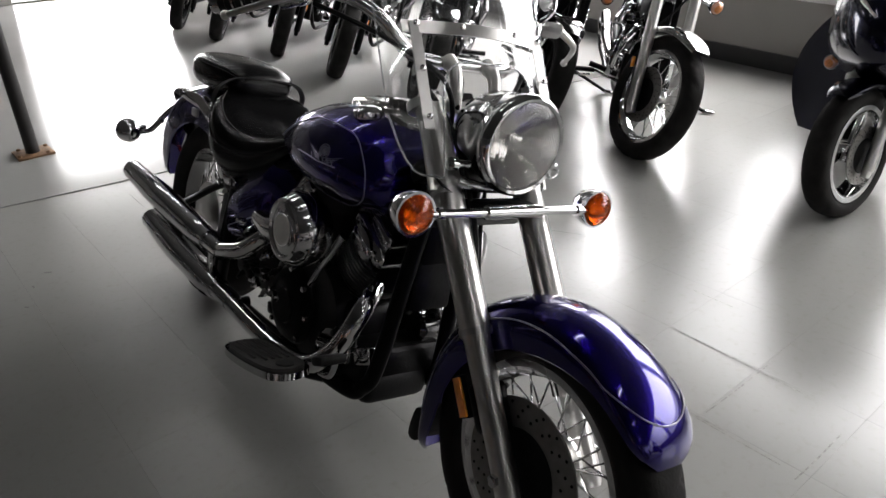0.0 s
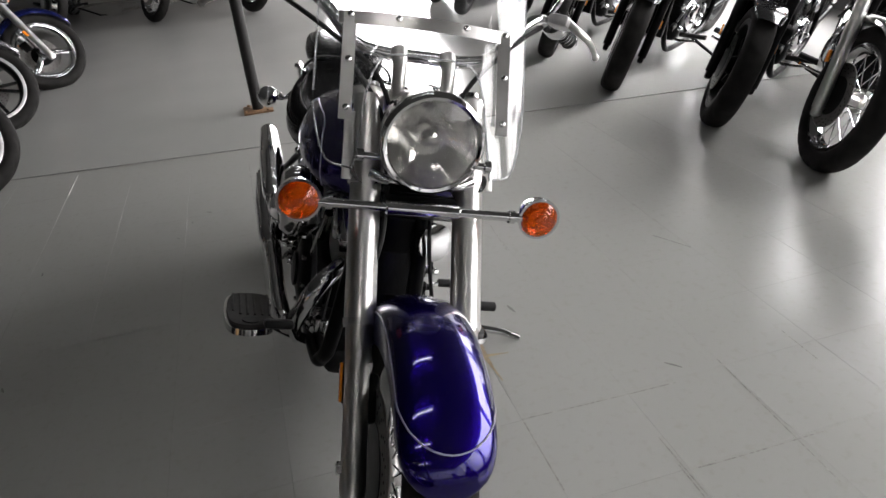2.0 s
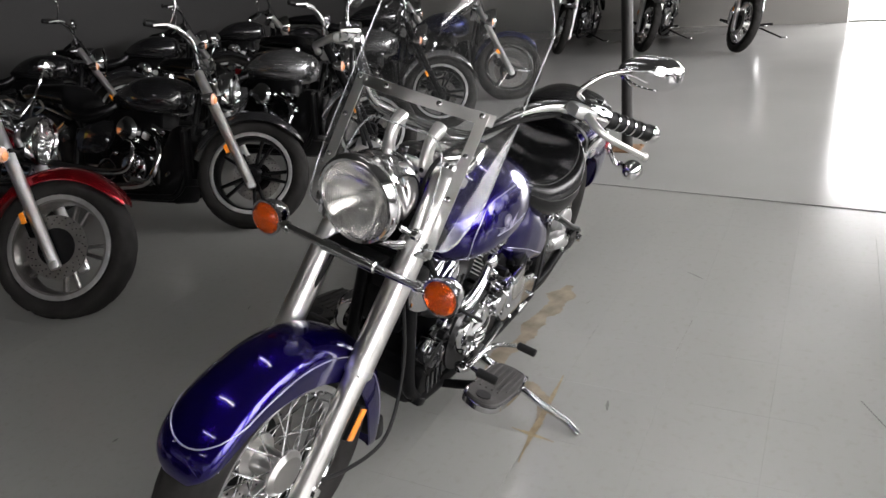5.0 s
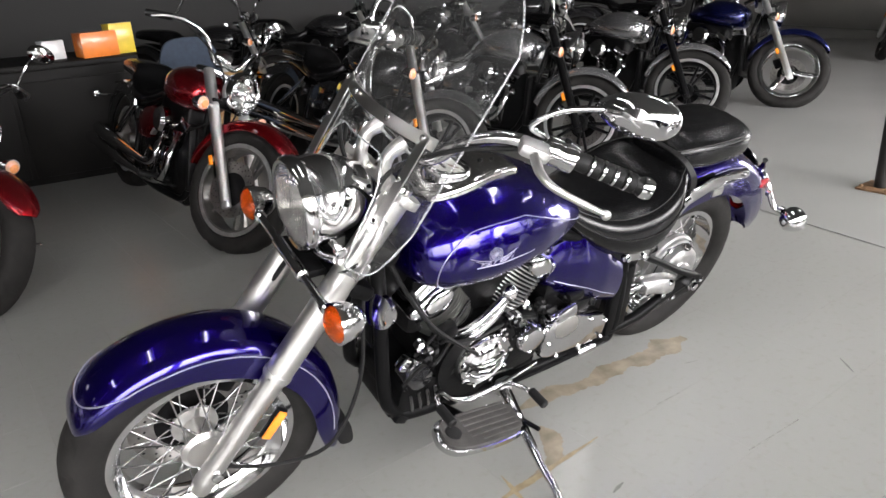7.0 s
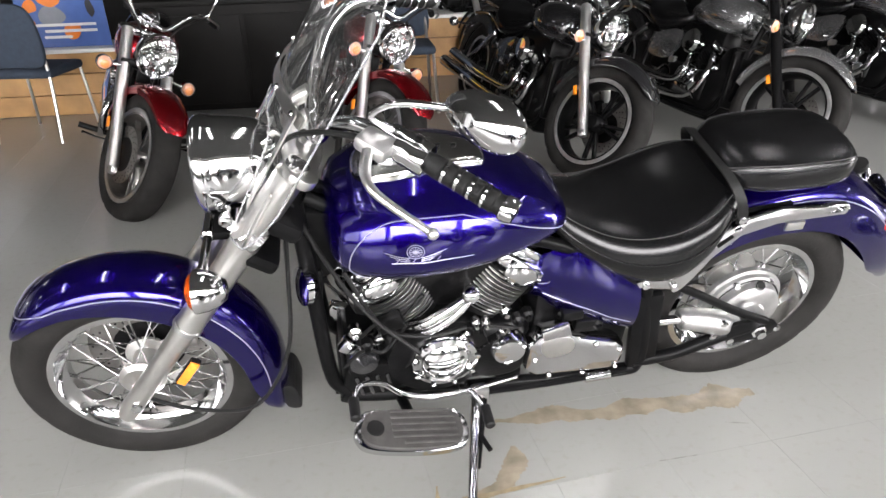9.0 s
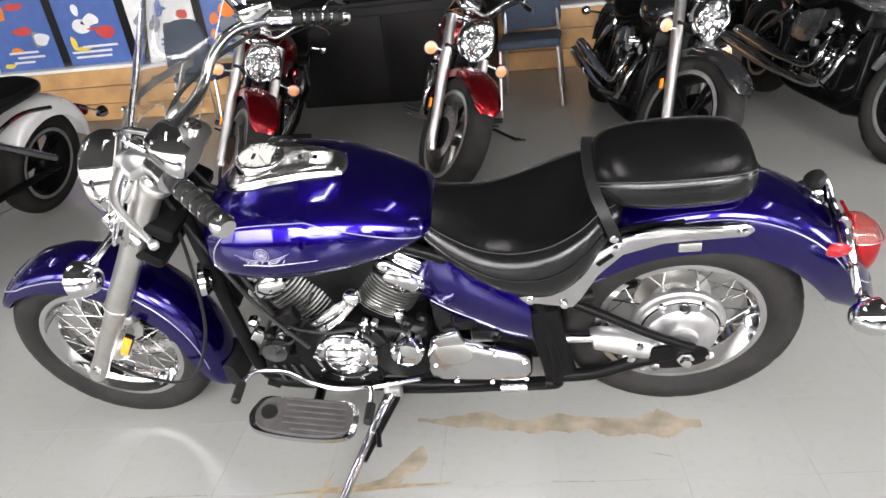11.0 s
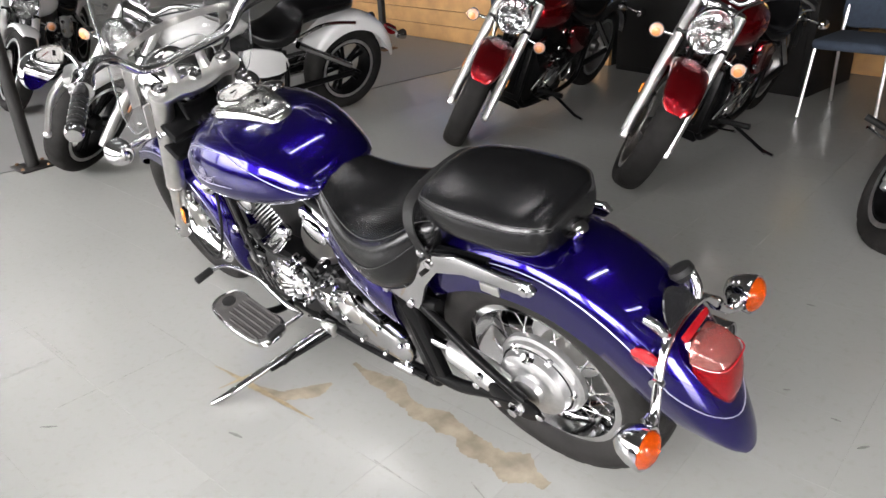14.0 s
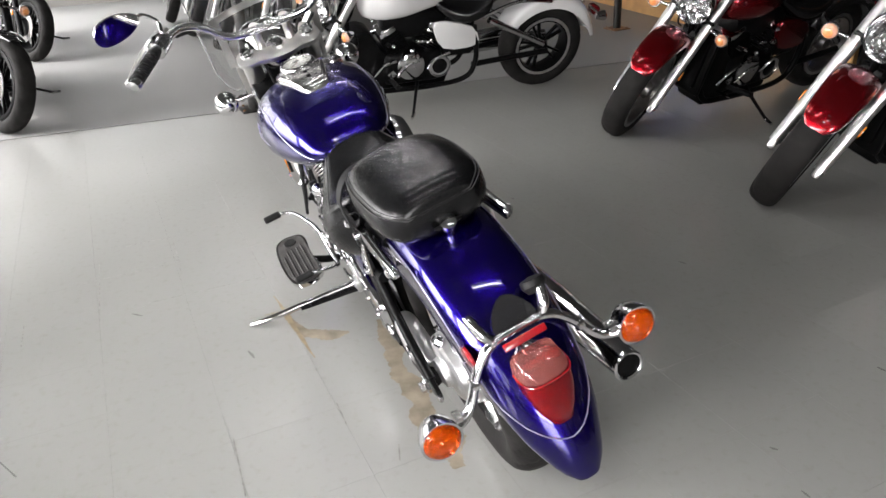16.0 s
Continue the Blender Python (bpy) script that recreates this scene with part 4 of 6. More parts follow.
    pill = part("passenger_seat", rings(bmesh.new(), loops), M_LEATHER, bike, "black vinyl passenger pad", 70)
    for idx in (2, 3):
        ring = [l[idx] + Vector((0, 0.001, 0.001)) for l in loops[2:-2]] + [l[16 - idx] + Vector((0, -0.001, 0.001)) for l in loops[-3:1:-1]]
        part("seam", tube(ring, 0.0010, 5, 1), M_THREAD, pill, "stitched seam")
    strap_pts = [(-0.600, 0.146, 0.690), (-0.592, 0.150, 0.722), (-0.575, 0.145, 0.768), (-0.556, 0.10, 0.806), (-0.550, 0, 0.814), (-0.556, -0.10, 0.806), (-0.575, -0.145, 0.768), (-0.592, -0.150, 0.722), (-0.600, -0.146, 0.690)]
    line = spline(strap_pts, 6)
    band = part("seat_strap", thicken(sheet(bmesh.new(), [[p + Vector((0.014, 0, 0.002)) for p in line], [p - Vector((0.014, 0, 0.002)) for p in line]]), 0.004), M_RUBBER, bike, "black grab strap across the seat")
    for s in (-1, 1):
        part("strap_stud", lathe([(0, 0.011), (0.004, 0.010), (0.008, 0.004)], pose(-0.594, s * 0.152, 0.708, 0, 0, 90 * s), 18), M_CHROME, band, "chrome stud")
    part("seat_bolt", lathe([(0, 0.013), (0.02, 0.013), (0.024, 0.018), (0.034, 0.018), (0.038, 0.010)], pose(-0.895, 0, 0.738, 0, -115, 0), 18), M_CHROME, bike, "chrome seat knob")
    part("seat_bracket", box((0.06, 0.06, 0.006), pose(-0.885, 0, 0.755, 0, 20, 0), 0.002), M_BLACK, bike)

    # rear mudguard
    table = [(38, 0.38, 0.31, 0.9), (50, 0.408, 0.30, 1), (70, 0.418, 0.292, 1), (90, 0.428, 0.292, 1), (108, 0.440, 0.302, 1), (128, 0.445, 0.316, 1), (148, 0.447, 0.330, 0.95), (163, 0.458, 0.350, 0.82), (171, 0.470, 0.392, 0.66), (177, 0.479, 0.435, 0.45), (180, 0.482, 0.462, 0.24)]
    rows = fender_rows(RA, table, 0.108)
    part("rear_fender", fender_mesh(rows, RA), M_PURPLE, bike, "deep purple metallic rear mudguard", 50)
    part("pinstripe", tube(loop_stripe(rows, RA, 3.3, 8, len(rows) - 13, 7), 0.0013, 5, 1), M_STRIPE, bike, "thin silver pinstripe")
    stay = [(-0.372, 0.530), (-0.385, 0.512), (-0.500, 0.487), (-0.520, 0.515), (-0.560, 0.590), (-0.615, 0.650), (-0.70, 0.676), (-0.80, 0.681), (-0.875, 0.684), (-0.89, 0.700), (-0.875, 0.716), (-0.80, 0.716), (-0.70, 0.722), (-0.62, 0.702), (-0.55, 0.655), (-0.495, 0.600), (-0.44, 0.545)]
    for s in (-1, 1):
        y0, y1 = sorted((s * 0.128, s * 0.145))
        st = part("fender_stay", plate(stay, y0, y1, 0.004), M_CHROME, bike, "polished chrome fender stay")
        for x, z in ((-0.40, 0.520), (-0.48, 0.500), (-0.60, 0.672), (-0.865, 0.700)):
            part("stay_bolt", lathe([(0, 0.010), (0.006, 0.010), (0.009, 0.005)], pose(x, s * 0.145, z, 0, 0, 90 * s), 12), M_CHROME, st)
        part("stay_tab", box((0.05, 0.008, 0.026), pose(-0.760, s * 0.134, 0.655), 0.003), M_SATIN, st)
        part("stay_slot", box((0.045, 0.004, 0.012), pose(-0.575, s * 0.1455, 0.640, 0, 42, 0), 0.002), M_BLACK, st)

    # tail
    tail = part("tail_light", rings(bmesh.new(), [[Vector((x, w * math.cos(a), zc + h * math.sin(a))) for a in [2 * math.pi * k / 24 for k in range(24)]] for x, w, zc, h in ((-1.10, 0.042, 0.545, 0.045), (-1.135, 0.046, 0.515, 0.072), (-1.154, 0.045, 0.508, 0.076))]), M_CHROME, bike, "chrome tail lamp base")
    def lens_block(levels):
        loops = []
        for z, w, x0, x1 in levels:
            ring = []
            for k in range(25):
                q = -math.pi / 2 + math.pi * k / 24
                ring.append(Vector((x0 + (x1 - x0) * abs(math.cos(q)) ** 0.55, w * math.copysign(abs(math.sin(q)) ** 0.7, math.sin(q)), z)))
            loops.append(ring)
        return rings(bmesh.new(), loops)

    part("tail_lens", lens_block([(0.412, 0.010, -1.155, -1.186), (0.420, 0.019, -1.155, -1.202), (0.442, 0.030, -1.155, -1.214), (0.48, 0.042, -1.155, -1.221), (0.515, 0.049, -1.155, -1.221), (0.541, 0.051, -1.155, -1.218), (0.554, 0.0505, -1.155, -1.214)]), M_REDLENS, tail, "red tail lamp lens", 60)
    part("lens_window", lens_block([(0.5545, 0.0505, -1.150, -1.214), (0.568, 0.048, -1.148, -1.206), (0.579, 0.044, -1.145, -1.195), (0.585, 0.036, -1.142, -1.181), (0.587, 0.020, -1.142, -1.166)]), M_CLEARRED, tail, "paler upper part of the lens", 60)
    part("lens_seam", tube([(-1.155, -0.0515, 0.5542), (-1.19, -0.050, 0.5542), (-1.213, -0.036, 0.5542), (-1.2185, 0, 0.5542), (-1.213, 0.036, 0.5542), (-1.19, 0.050, 0.5542), (-1.155, 0.0515, 0.5542)], 0.0016, 6), M_REDREF, tail)
    bar = part("rear_signal_bar", tube([(-1.147, -0.198, 0.500), (-1.130, -0.150, 0.510), (-1.118, -0.100, 0.578), (-1.115, -0.06, 0.610), (-1.11, 0, 0.612), (-1.115, 0.06, 0.610), (-1.118, 0.100, 0.578), (-1.130, 0.150, 0.510), (-1.147, 0.198, 0.500)], 0.010, 12), M_CHROME, bike, "bent chrome tube that carries the rear lamps")
    for s in (-1, 1):
        for k, (y, z) in enumerate(((0.118, 0.552), (0.175, 0.513))):
            part("bar_collar", lathe([(-0.007, 0.014), (0.007, 0.014)], pose(-1.12 - 0.012 * k, s * y, z, 0, 0, 90), 14), M_CHROME, bar)
        signal(bike, pose(-1.150, s * 0.222, 0.499, 0, 0, 180), M_AMBER, "turn_signal", 0.040)
        if s > 0:
            part("fender_reflector", lathe([(0, 0.029), (0.005, 0.029), (0.008, 0.023), (0.010, 0.002)], pose(-1.088, s * 0.100, 0.590, 0, 0, 90 * s) @ Matrix.Diagonal((1, 1, 0.7, 1)), 22), M_REDREF, bike, "oval red side reflector")
    part("plate_bracket", plate(rounded([(-0.045, 0.0), (-0.035, 0.035), (0.0, 0.062), (0.035, 0.035), (0.045, 0.0), (0.0, -0.008)], 3), -0.002, 0.002, 0.0, pose(-1.112, 0, 0.622, 0, 28, 0) @ pose(0, 0, 0, 0, 0, 90)), M_BLACKPAINT, bike, "black number plate bracket")
    for s in (-1, 1):
        part("bracket_ear", tube([(-1.112, s * 0.050, 0.606), (-1.108, s * 0.066, 0.632), (-1.096, s * 0.074, 0.655), (-1.080, s * 0.078, 0.668)], [0.010, 0.012, 0.011, 0.009], 10), M_CHROME, bike, "polished cast ear")
    part("plate_reflector", box((0.009, 0.092, 0.016), pose(-1.138, 0, 0.606, 0, 28, 0), 0.003), M_REDREF, bike, "red bar reflector")
    for y in (-0.050,):
        part("plate_rubber", lathe([(0, 0.018), (0.014, 0.026), (0.026, 0.024), (0.03, 0.004)], pose(-1.085, y - 0.02, 0.645, 0, -60, 0), 18), M_RUBBER, bike, "black rubber buffer")

    # side covers and frame
    for s in (-1, 1):
        def panel(x, v):
            """A point of the curved side cover: v runs from the lower to the upper edge."""
            top = float(np.interp(-x, [0.13, 0.17, 0.215, 0.26, 0.325, 0.398], [0.590, 0.628, 0.630, 0.603, 0.556, 0.506]))
            low = float(np.interp(-x, [0.13, 0.20, 0.26, 0.33, 0.398], [0.470, 0.432, 0.412, 0.378, 0.350]))
            out = float(np.interp(-x, [0.13, 0.17, 0.23, 0.32, 0.398], [0.082, 0.106, 0.126, 0.138, 0.136]))
            return Vector((x, s * (out + 0.014 * math.sin(math.pi * v) - 0.010 * (2 * v - 1) ** 4), low + (top - low) * v))

        cov = part("side_cover", thicken(sheet(bmesh.new(), [[panel(-0.13 - 0.268 * i / 20, j / 10) for j in range(11)] for i in range(21)]), 0.006), M_PURPLE, bike, "curved purple side cover", 60)
        part("pinstripe", tube([panel(-0.15 - 0.235 * i / 14, 0.24) + Vector((0, s * 0.001, 0)) for i in range(15)], 0.0011, 5, 1), M_STRIPE, cov)
        part("frame_tube", tube([(0.42, s * 0.045, 0.80), (0.405, s * 0.07, 0.60), (0.385, s * 0.095, 0.32), (0.358, s * 0.105, 0.240), (0.28, s * 0.115, 0.204), (-0.10, s * 0.12, 0.178), (-0.40, s * 0.125, 0.174), (-0.455, s * 0.125, 0.20), (-0.445, s * 0.125, 0.34), (-0.415, s * 0.12, 0.50)], 0.019, 12), M_BLACK, bike, "black cradle frame tube")
        part("frame_rail", tube([(0.40, s * 0.03, 0.80), (0.20, s * 0.05, 0.70), (-0.10, s * 0.08, 0.66), (-0.30, s * 0.11, 0.58), (-0.42, s * 0.12, 0.50), (-0.55, s * 0.12, 0.50)], 0.016, 10), M_BLACK, bike)
        part("rear_frame", box((0.085, 0.03, 0.28), pose(-0.445, s * 0.125, 0.33, 0, 8, 0), 0.012), M_BLACK, bike)
        arm = part("swingarm", tube([(-0.44, s * 0.125, 0.205), (-0.55, s * 0.135, 0.225), (-0.66, s * 0.14, 0.275), (-0.775, s * 0.14, 0.31)], 0.018, 12), M_BLACK, bike, "black tubular swingarm")
        part("swingarm_brace", tube([(-0.47, s * 0.125, 0.50), (-0.56, s * 0.135, 0.455), (-0.68, s * 0.145, 0.385), (-0.79, s * 0.150, 0.330)], 0.012, 10), M_BLACK, bike)
        part("axle_plate", plate(rounded([(-0.69, 0.335), (-0.80, 0.335), (-0.83, 0.305), (-0.80, 0.27), (-0.70, 0.265)], 4), *sorted((s * 0.145, s * 0.157)), 0.003), M_BLACK, arm)
        part("axle_nut", lathe([(0, 0.022), (0.010, 0.022), (0.012, 0.015), (0.024, 0.014), (0.026, 0.006)], pose(-0.77, s * 0.157, 0.305, 0, 0, 90 * s), 6), M_CHROME, arm, "", 0)
        for x, z in ((-0.64, 0.30), (-0.66, 0.345), (-0.83, 0.30), (-0.70, 0.27)):
            part("arm_bolt", lathe([(0, 0.011), (0.008, 0.011), (0.011, 0.006)], pose(x, s * 0.150, z, 0, 0, 90 * s), 8), M_CHROME, arm, "", 0)
        part("fender_strut", tube([(-0.40, s * 0.10, 0.58), (-0.55, s * 0.105, 0.67), (-0.75, s * 0.105, 0.70)], 0.012, 8), M_BLACK, bike)
    part("drive_shaft_boot", tube([(-0.545, 0.122, 0.350), (-0.555, 0.122, 0.349), (-0.61, 0.124, 0.338), (-0.67, 0.124, 0.318), (-0.715, 0.116, 0.300)], [0.022, 0.030, 0.034, 0.036, 0.030], 18), M_ALU, bike, "cast aluminium shaft housing")
    part("drive_shaft_tube", tube([(-0.44, 0.12, 0.352), (-0.56, 0.122, 0.350)], 0.013, 12), M_CHROME, bike)

    # engine
    eng = part("engine", box((0.40, 0.24, 0.22), pose(0.06, 0, 0.30), 0.05, seg=3), M_ENGINE, bike, "black and chrome twin-cylinder engine")
    merge_case = lathe([(-0.13, 0.04), (-0.13, 0.13), (0.13, 0.13), (0.13, 0.04)], pose(0.11, 0, 0.335) @ AXLE, 32)
    part("crankcase", merge_case, M_ENGINE, eng)
    for tilt, cx, cz in ((36, 0.155, 0.430), (-36, 0.010, 0.430)):
        cm = pose(cx, 0, cz, 0, tilt, 0)
        part("cylinder", lathe([(0, 0.055), (0.19, 0.055)], cm @ pose(0, 0, 0, 0, -90, 0), 24), M_ENGINE, eng)
        part("cylinder_jacket", rings(bmesh.new(), [[cm @ Vector((0.080 * math.copysign(abs(math.cos(q)) ** 0.75, math.cos(q)), 0.096 * math.copysign(abs(math.sin(q)) ** 0.75, math.sin(q)), z)) for q in [2 * math.pi * j / 32 for j in range(32)]] for z in (0.006, 0.158)]), M_ENGINE, eng)
        fin = None
        for k in range(13):
            h = 0.012 + k * 0.0112
            sc = 1.0 - 0.10 * max(0, (4 - k) / 4) - 0.05 * max(0, (k - 9) / 4)
            if fin is None:
                oval = [(0.088 * math.copysign(abs(math.cos(q)) ** 0.75, math.cos(q)), 0.104 * math.copysign(abs(math.sin(q)) ** 0.75, math.sin(q))) for q in [2 * math.pi * j / 32 for j in range(32)]]
                shape = plate(oval, -0.0013, 0.0013, 0.0, pose(0, 0, 0, 90, 0, 0))
                fin = part("cooling_fin", shape, M_SATIN, eng, "bright-edged cooling fin", 0)
            ob = fin if k == 0 else again(fin, Matrix(), eng)
            (ob or fin).matrix_basis = cm @ pose(0, 0, h) @ Matrix.Diagonal((sc, sc, 1, 1))
        head = part("cylinder_head", box((0.158, 0.205, 0.046), cm @ pose(0, 0, 0.178), 0.020, seg=3), M_CHROME, eng, "chrome rocker cover")
        part("rocker_cap", box((0.100, 0.165, 0.035), cm @ pose(0, 0, 0.212), 0.015, seg=3), M_CHROME, head)
        part("head_gasket", box((0.150, 0.192, 0.006), cm @ pose(0, 0, 0.151), 0.002), M_ENGINE, head)
        for s in (-1, 1):
            part("head_cover", lathe([(0.0, 0.040), (0.012, 0.040), (0.018, 0.032), (0.020, 0.006)], cm @ pose(0, s * 0.095, 0.165, 0, 0, 90 * s) @ Matrix.Diagonal((1, 1.2, 0.8, 1)), 24), M_CHROME, head)
            for dx in (-0.045, 0.045):
                part("head_bolt", lathe([(0, 0.008), (0.008, 0.008), (0.010, 0.004)], cm @ pose(dx, s * 0.097, 0.185, 0, 0, 90 * s), 8), M_CHROME, head, "", 0)
    # covers, right
    rc = part("clutch_cover", lathe([(0.10, 0.112), (0.13, 0.108), (0.150, 0.092), (0.160, 0.055), (0.162, 0.004)], pose(0.03, 0, 0.315, 0, 0, -90), 40), M_ENGINE, eng, "black clutch cover")
    part("clutch_cap", lathe([(0.158, 0.050), (0.168, 0.048), (0.172, 0.03), (0.172, 0.004)], pose(0.03, 0, 0.315, 0, 0, -90), 30), M_ENGINE, rc)
    part("airbox", box((0.46, 0.15, 0.22), pose(0.09, 0, 0.555), 0.03), M_ENGINE, bike, "black air box under the tank")
    # plain black block, added to close the gap between engine and rear wheel
    part("inner_box", box((0.28, 0.19, 0.27), pose(-0.28, 0, 0.37), 0.02), M_ENGINE, bike, "black filler block added behind the engine")
    part("sump", box((0.34, 0.20, 0.09), pose(0.19, 0, 0.215, 0, -3, 0), 0.03, seg=3), M_RUBBER, eng)
    for k in range(8):
        a = 2 * math.pi * k / 8
        part("cover_bolt", lathe([(0, 0.008), (0.010, 0.008), (0.012, 0.004)], pose(0.03 + 0.098 * math.cos(a), -0.145, 0.315 + 0.098 * math.sin(a), 0, 0, -90), 8), M_CHROME, rc, "", 0)
    part("pushrod_tube", tube([(0.09, -0.125, 0.39), (0.19, -0.115, 0.56)], 0.013, 12), M_CHROME, eng)
    part("pushrod_tube", tube([(-0.01, -0.125, 0.40), (-0.08, -0.115, 0.56)], 0.013, 12), M_CHROME, eng)
    part("oil_filter", lathe([(0, 0.05), (0.03, 0.05), (0.04, 0.04), (0.042, 0.004)], pose(0.22, -0.10, 0.28, 0, 0, -80), 24), M_CHROME, eng)
    # covers, left
    lc = part("crankcase_cover", lathe([(0.10, 0.090), (0.138, 0.089), (0.152, 0.083), (0.158, 0.070), (0.154, 0.060), (0.160, 0.054), (0.169, 0.040), (0.173, 0.004)], pose(0.098, 0, 0.338) @ AXLE, 40), M_CHROME, eng, "polished round engine cover")
    for k in range(9):
        a = 2 * math.pi * k / 9 + 0.2
        part("cover_bolt", lathe([(0, 0.007), (0.008, 0.007), (0.010, 0.003)], pose(0.098 + 0.082 * math.cos(a), 0.150, 0.338 + 0.082 * math.sin(a), 0, 0, 90), 8), M_CHROME, lc, "", 0)
    for k in range(3):
        part("cover_rib", tube([(0.098 - 0.044 + 0.008 * k, 0.166, 0.362 - 0.020 * k), (0.098, 0.176, 0.357 - 0.021 * k), (0.098 + 0.044 - 0.008 * k, 0.166, 0.352 - 0.020 * k)], 0.006, 8), M_CHROME, lc)
    part("gear_cover", plate(rounded([(0.02, 0.335), (-0.02, 0.375), (-0.07, 0.385), (-0.115, 0.36), (-0.12, 0.30), (-0.10, 0.245), (-0.02, 0.235), (0.02, 0.275)], 4), 0.100, 0.138, 0.010), M_ENGINE, eng, "black gear cover")
    cap = part("clutch_actuator", lathe([(0.10, 0.048), (0.145, 0.047), (0.156, 0.040), (0.160, 0.024), (0.163, 0.004)], pose(-0.067, 0, 0.345) @ AXLE, 28), M_CHROME, eng, "small round chrome cover")
    for k in range(3):
        a = 0.6 + 2 * math.pi * k / 3
        part("cover_bolt", lathe([(0, 0.006), (0.006, 0.006), (0.009, 0.003)], pose(-0.067 + 0.040 * math.cos(a), 0.150, 0.345 + 0.040 * math.sin(a), 0, 0, 90), 8), M_CHROME, cap, "", 0)
    part("drive_cover", plate([(-0.118, 0.350), (-0.140, 0.382), (-0.212, 0.398), (-0.250, 0.366), (-0.362, 0.326), (-0.392, 0.302), (-0.392, 0.240), (-0.362, 0.212), (-0.14, 0.226), (-0.112, 0.258)], 0.092, 0.156, 0.020), M_CHROME, eng, "smooth chrome middle drive cover")
    part("drive_cover_lid", plate(rounded([(-0.150, 0.372), (-0.212, 0.384), (-0.238, 0.352), (-0.225, 0.318), (-0.165, 0.315)], 4), 0.155, 0.161, 0.003), M_SATIN, eng, "flat satin lid")
    part("oil_canister", lathe([(0.06, 0.030), (0.07, 0.040), (0.125, 0.041), (0.136, 0.034), (0.139, 0.012), (0.142, 0.004)], pose(0.300, 0, 0.350) @ AXLE, 28), M_BLACKPAINT, eng, "glossy black canister")
    part("front_case", plate(rounded([(0.345, 0.31), (0.30, 0.325), (0.215, 0.31), (0.20, 0.23), (0.25, 0.19), (0.345, 0.20)], 4), -0.11, 0.122, 0.012), M_ENGINE, eng, "black front engine case")
    for k in range(4):
        part("case_rib", box((0.012, 0.010, 0.075), pose(0.235 + 0.026 * k, 0.124, 0.255, 0, 12, 0), 0.004), M_BLACKPAINT, eng)
    part("intake_cover", tube([(0.185, 0.105, 0.435), (0.150, 0.128, 0.462), (0.09, 0.132, 0.505), (0.035, 0.122, 0.540)], [0.011, 0.013, 0.013, 0.012], 12), M_CHROME, eng, "chrome pipe between the cylinders")
    knob = bmesh.new()
    bmesh.ops.create_uvsphere(knob, u_segments=16, v_segments=10, radius=0.024, matrix=pose(0.040, 0.126, 0.542))
    part("intake_cover", tube([(0.175, 0.108, 0.415), (0.140, 0.132, 0.438), (0.085, 0.136, 0.478), (0.040, 0.124, 0.520)], 0.010, 12), M_CHROME, eng, "chrome pipe between the cylinders")
    part("intake_knob", knob, M_CHROME, eng)
    rnd = random.Random(7)
    for k in range(46):
        x, z = rnd.uniform(-0.33, 0.36), rnd.uniform(0.20, 0.48)
        s = 1 if k % 3 else -1
        mat = (M_ENGINE, M_BLACK, M_CHROME, M_BLACK, M_ENGINE)[k % 5]
        y = s * rnd.uniform(0.085, 0.125)
        if k % 2:
            part("engine_fitting", lathe([(0, 0.016), (0.02, 0.016), (0.026, 0.009), (0.034, 0.008)], pose(x, y, z, rnd.uniform(-20, 20), 0, 90 * s), 8), mat, eng, "", 30)
        else:
            part("engine_fitting", box((rnd.uniform(0.03, 0.07), 0.03, rnd.uniform(0.02, 0.05)), pose(x, y, z, 0, rnd.uniform(-40, 40), 0), 0.006), mat, eng)
    # bolt rows, ridges and split lines of the left-hand covers
    for x, z in ((-0.138, 0.300), (-0.185, 0.232), (-0.28, 0.224), (-0.372, 0.232), (-0.372, 0.300), (-0.30, 0.334)):
        part("cover_bolt", lathe([(0, 0.007), (0.004, 0.007), (0.007, 0.004)], pose(x, 0.154, z, 0, 0, 90), 8), M_CHROME, eng, "", 0)
    for k in range(5):
        a = 0.5 + k * 0.45
        part("neutral_fitting", lathe([(0, 0.011), (0.018, 0.011), (0.022, 0.006), (0.034, 0.005)], pose(0.02 + 0.03 * math.cos(a), 0.125, 0.42 + 0.018 * k % 0.04, 15 * k, 0, 90), 8), (M_CHROME, M_BLACK)[k % 2], eng, "", 30)
    part("shift_linkage", tube([(0.06, 0.165, 0.225), (-0.03, 0.168, 0.250), (-0.09, 0.166, 0.262)], 0.006, 8), M_CHROME, eng)
    part("wire_loom", tube([(0.33, 0.085, 0.62), (0.25, 0.125, 0.47), (0.15, 0.138, 0.43), (0.02, 0.135, 0.44), (-0.08, 0.13, 0.41)], 0.0055, 8), M_RUBBER, eng, "black wiring loom")
    part("coil_cover", box((0.075, 0.02, 0.05), pose(-0.185, 0.150, 0.395, 0, 18, 0), 0.008), M_CHROME, eng)
    for k in range(26):
        x, z = rnd.uniform(-0.24, 0.06), rnd.uniform(0.30, 0.46)
        part("engine_fitting", lathe([(0, rnd.uniform(0.006, 0.013)), (0.012, 0.010), (0.018, 0.006), (0.026, 0.004)], pose(x, -rnd.uniform(0.150, 0.176), z, rnd.uniform(-50, 50), rnd.uniform(-40, 40), -90), 8), (M_CHROME, M_ENGINE)[k % 2], eng, "", 30)
    for k in range(8):
        y = rnd.choice((-1, 1)) * rnd.uniform(0.09, 0.125)
        x0, z0 = rnd.uniform(-0.1, 0.36), rnd.uniform(0.24, 0.42)
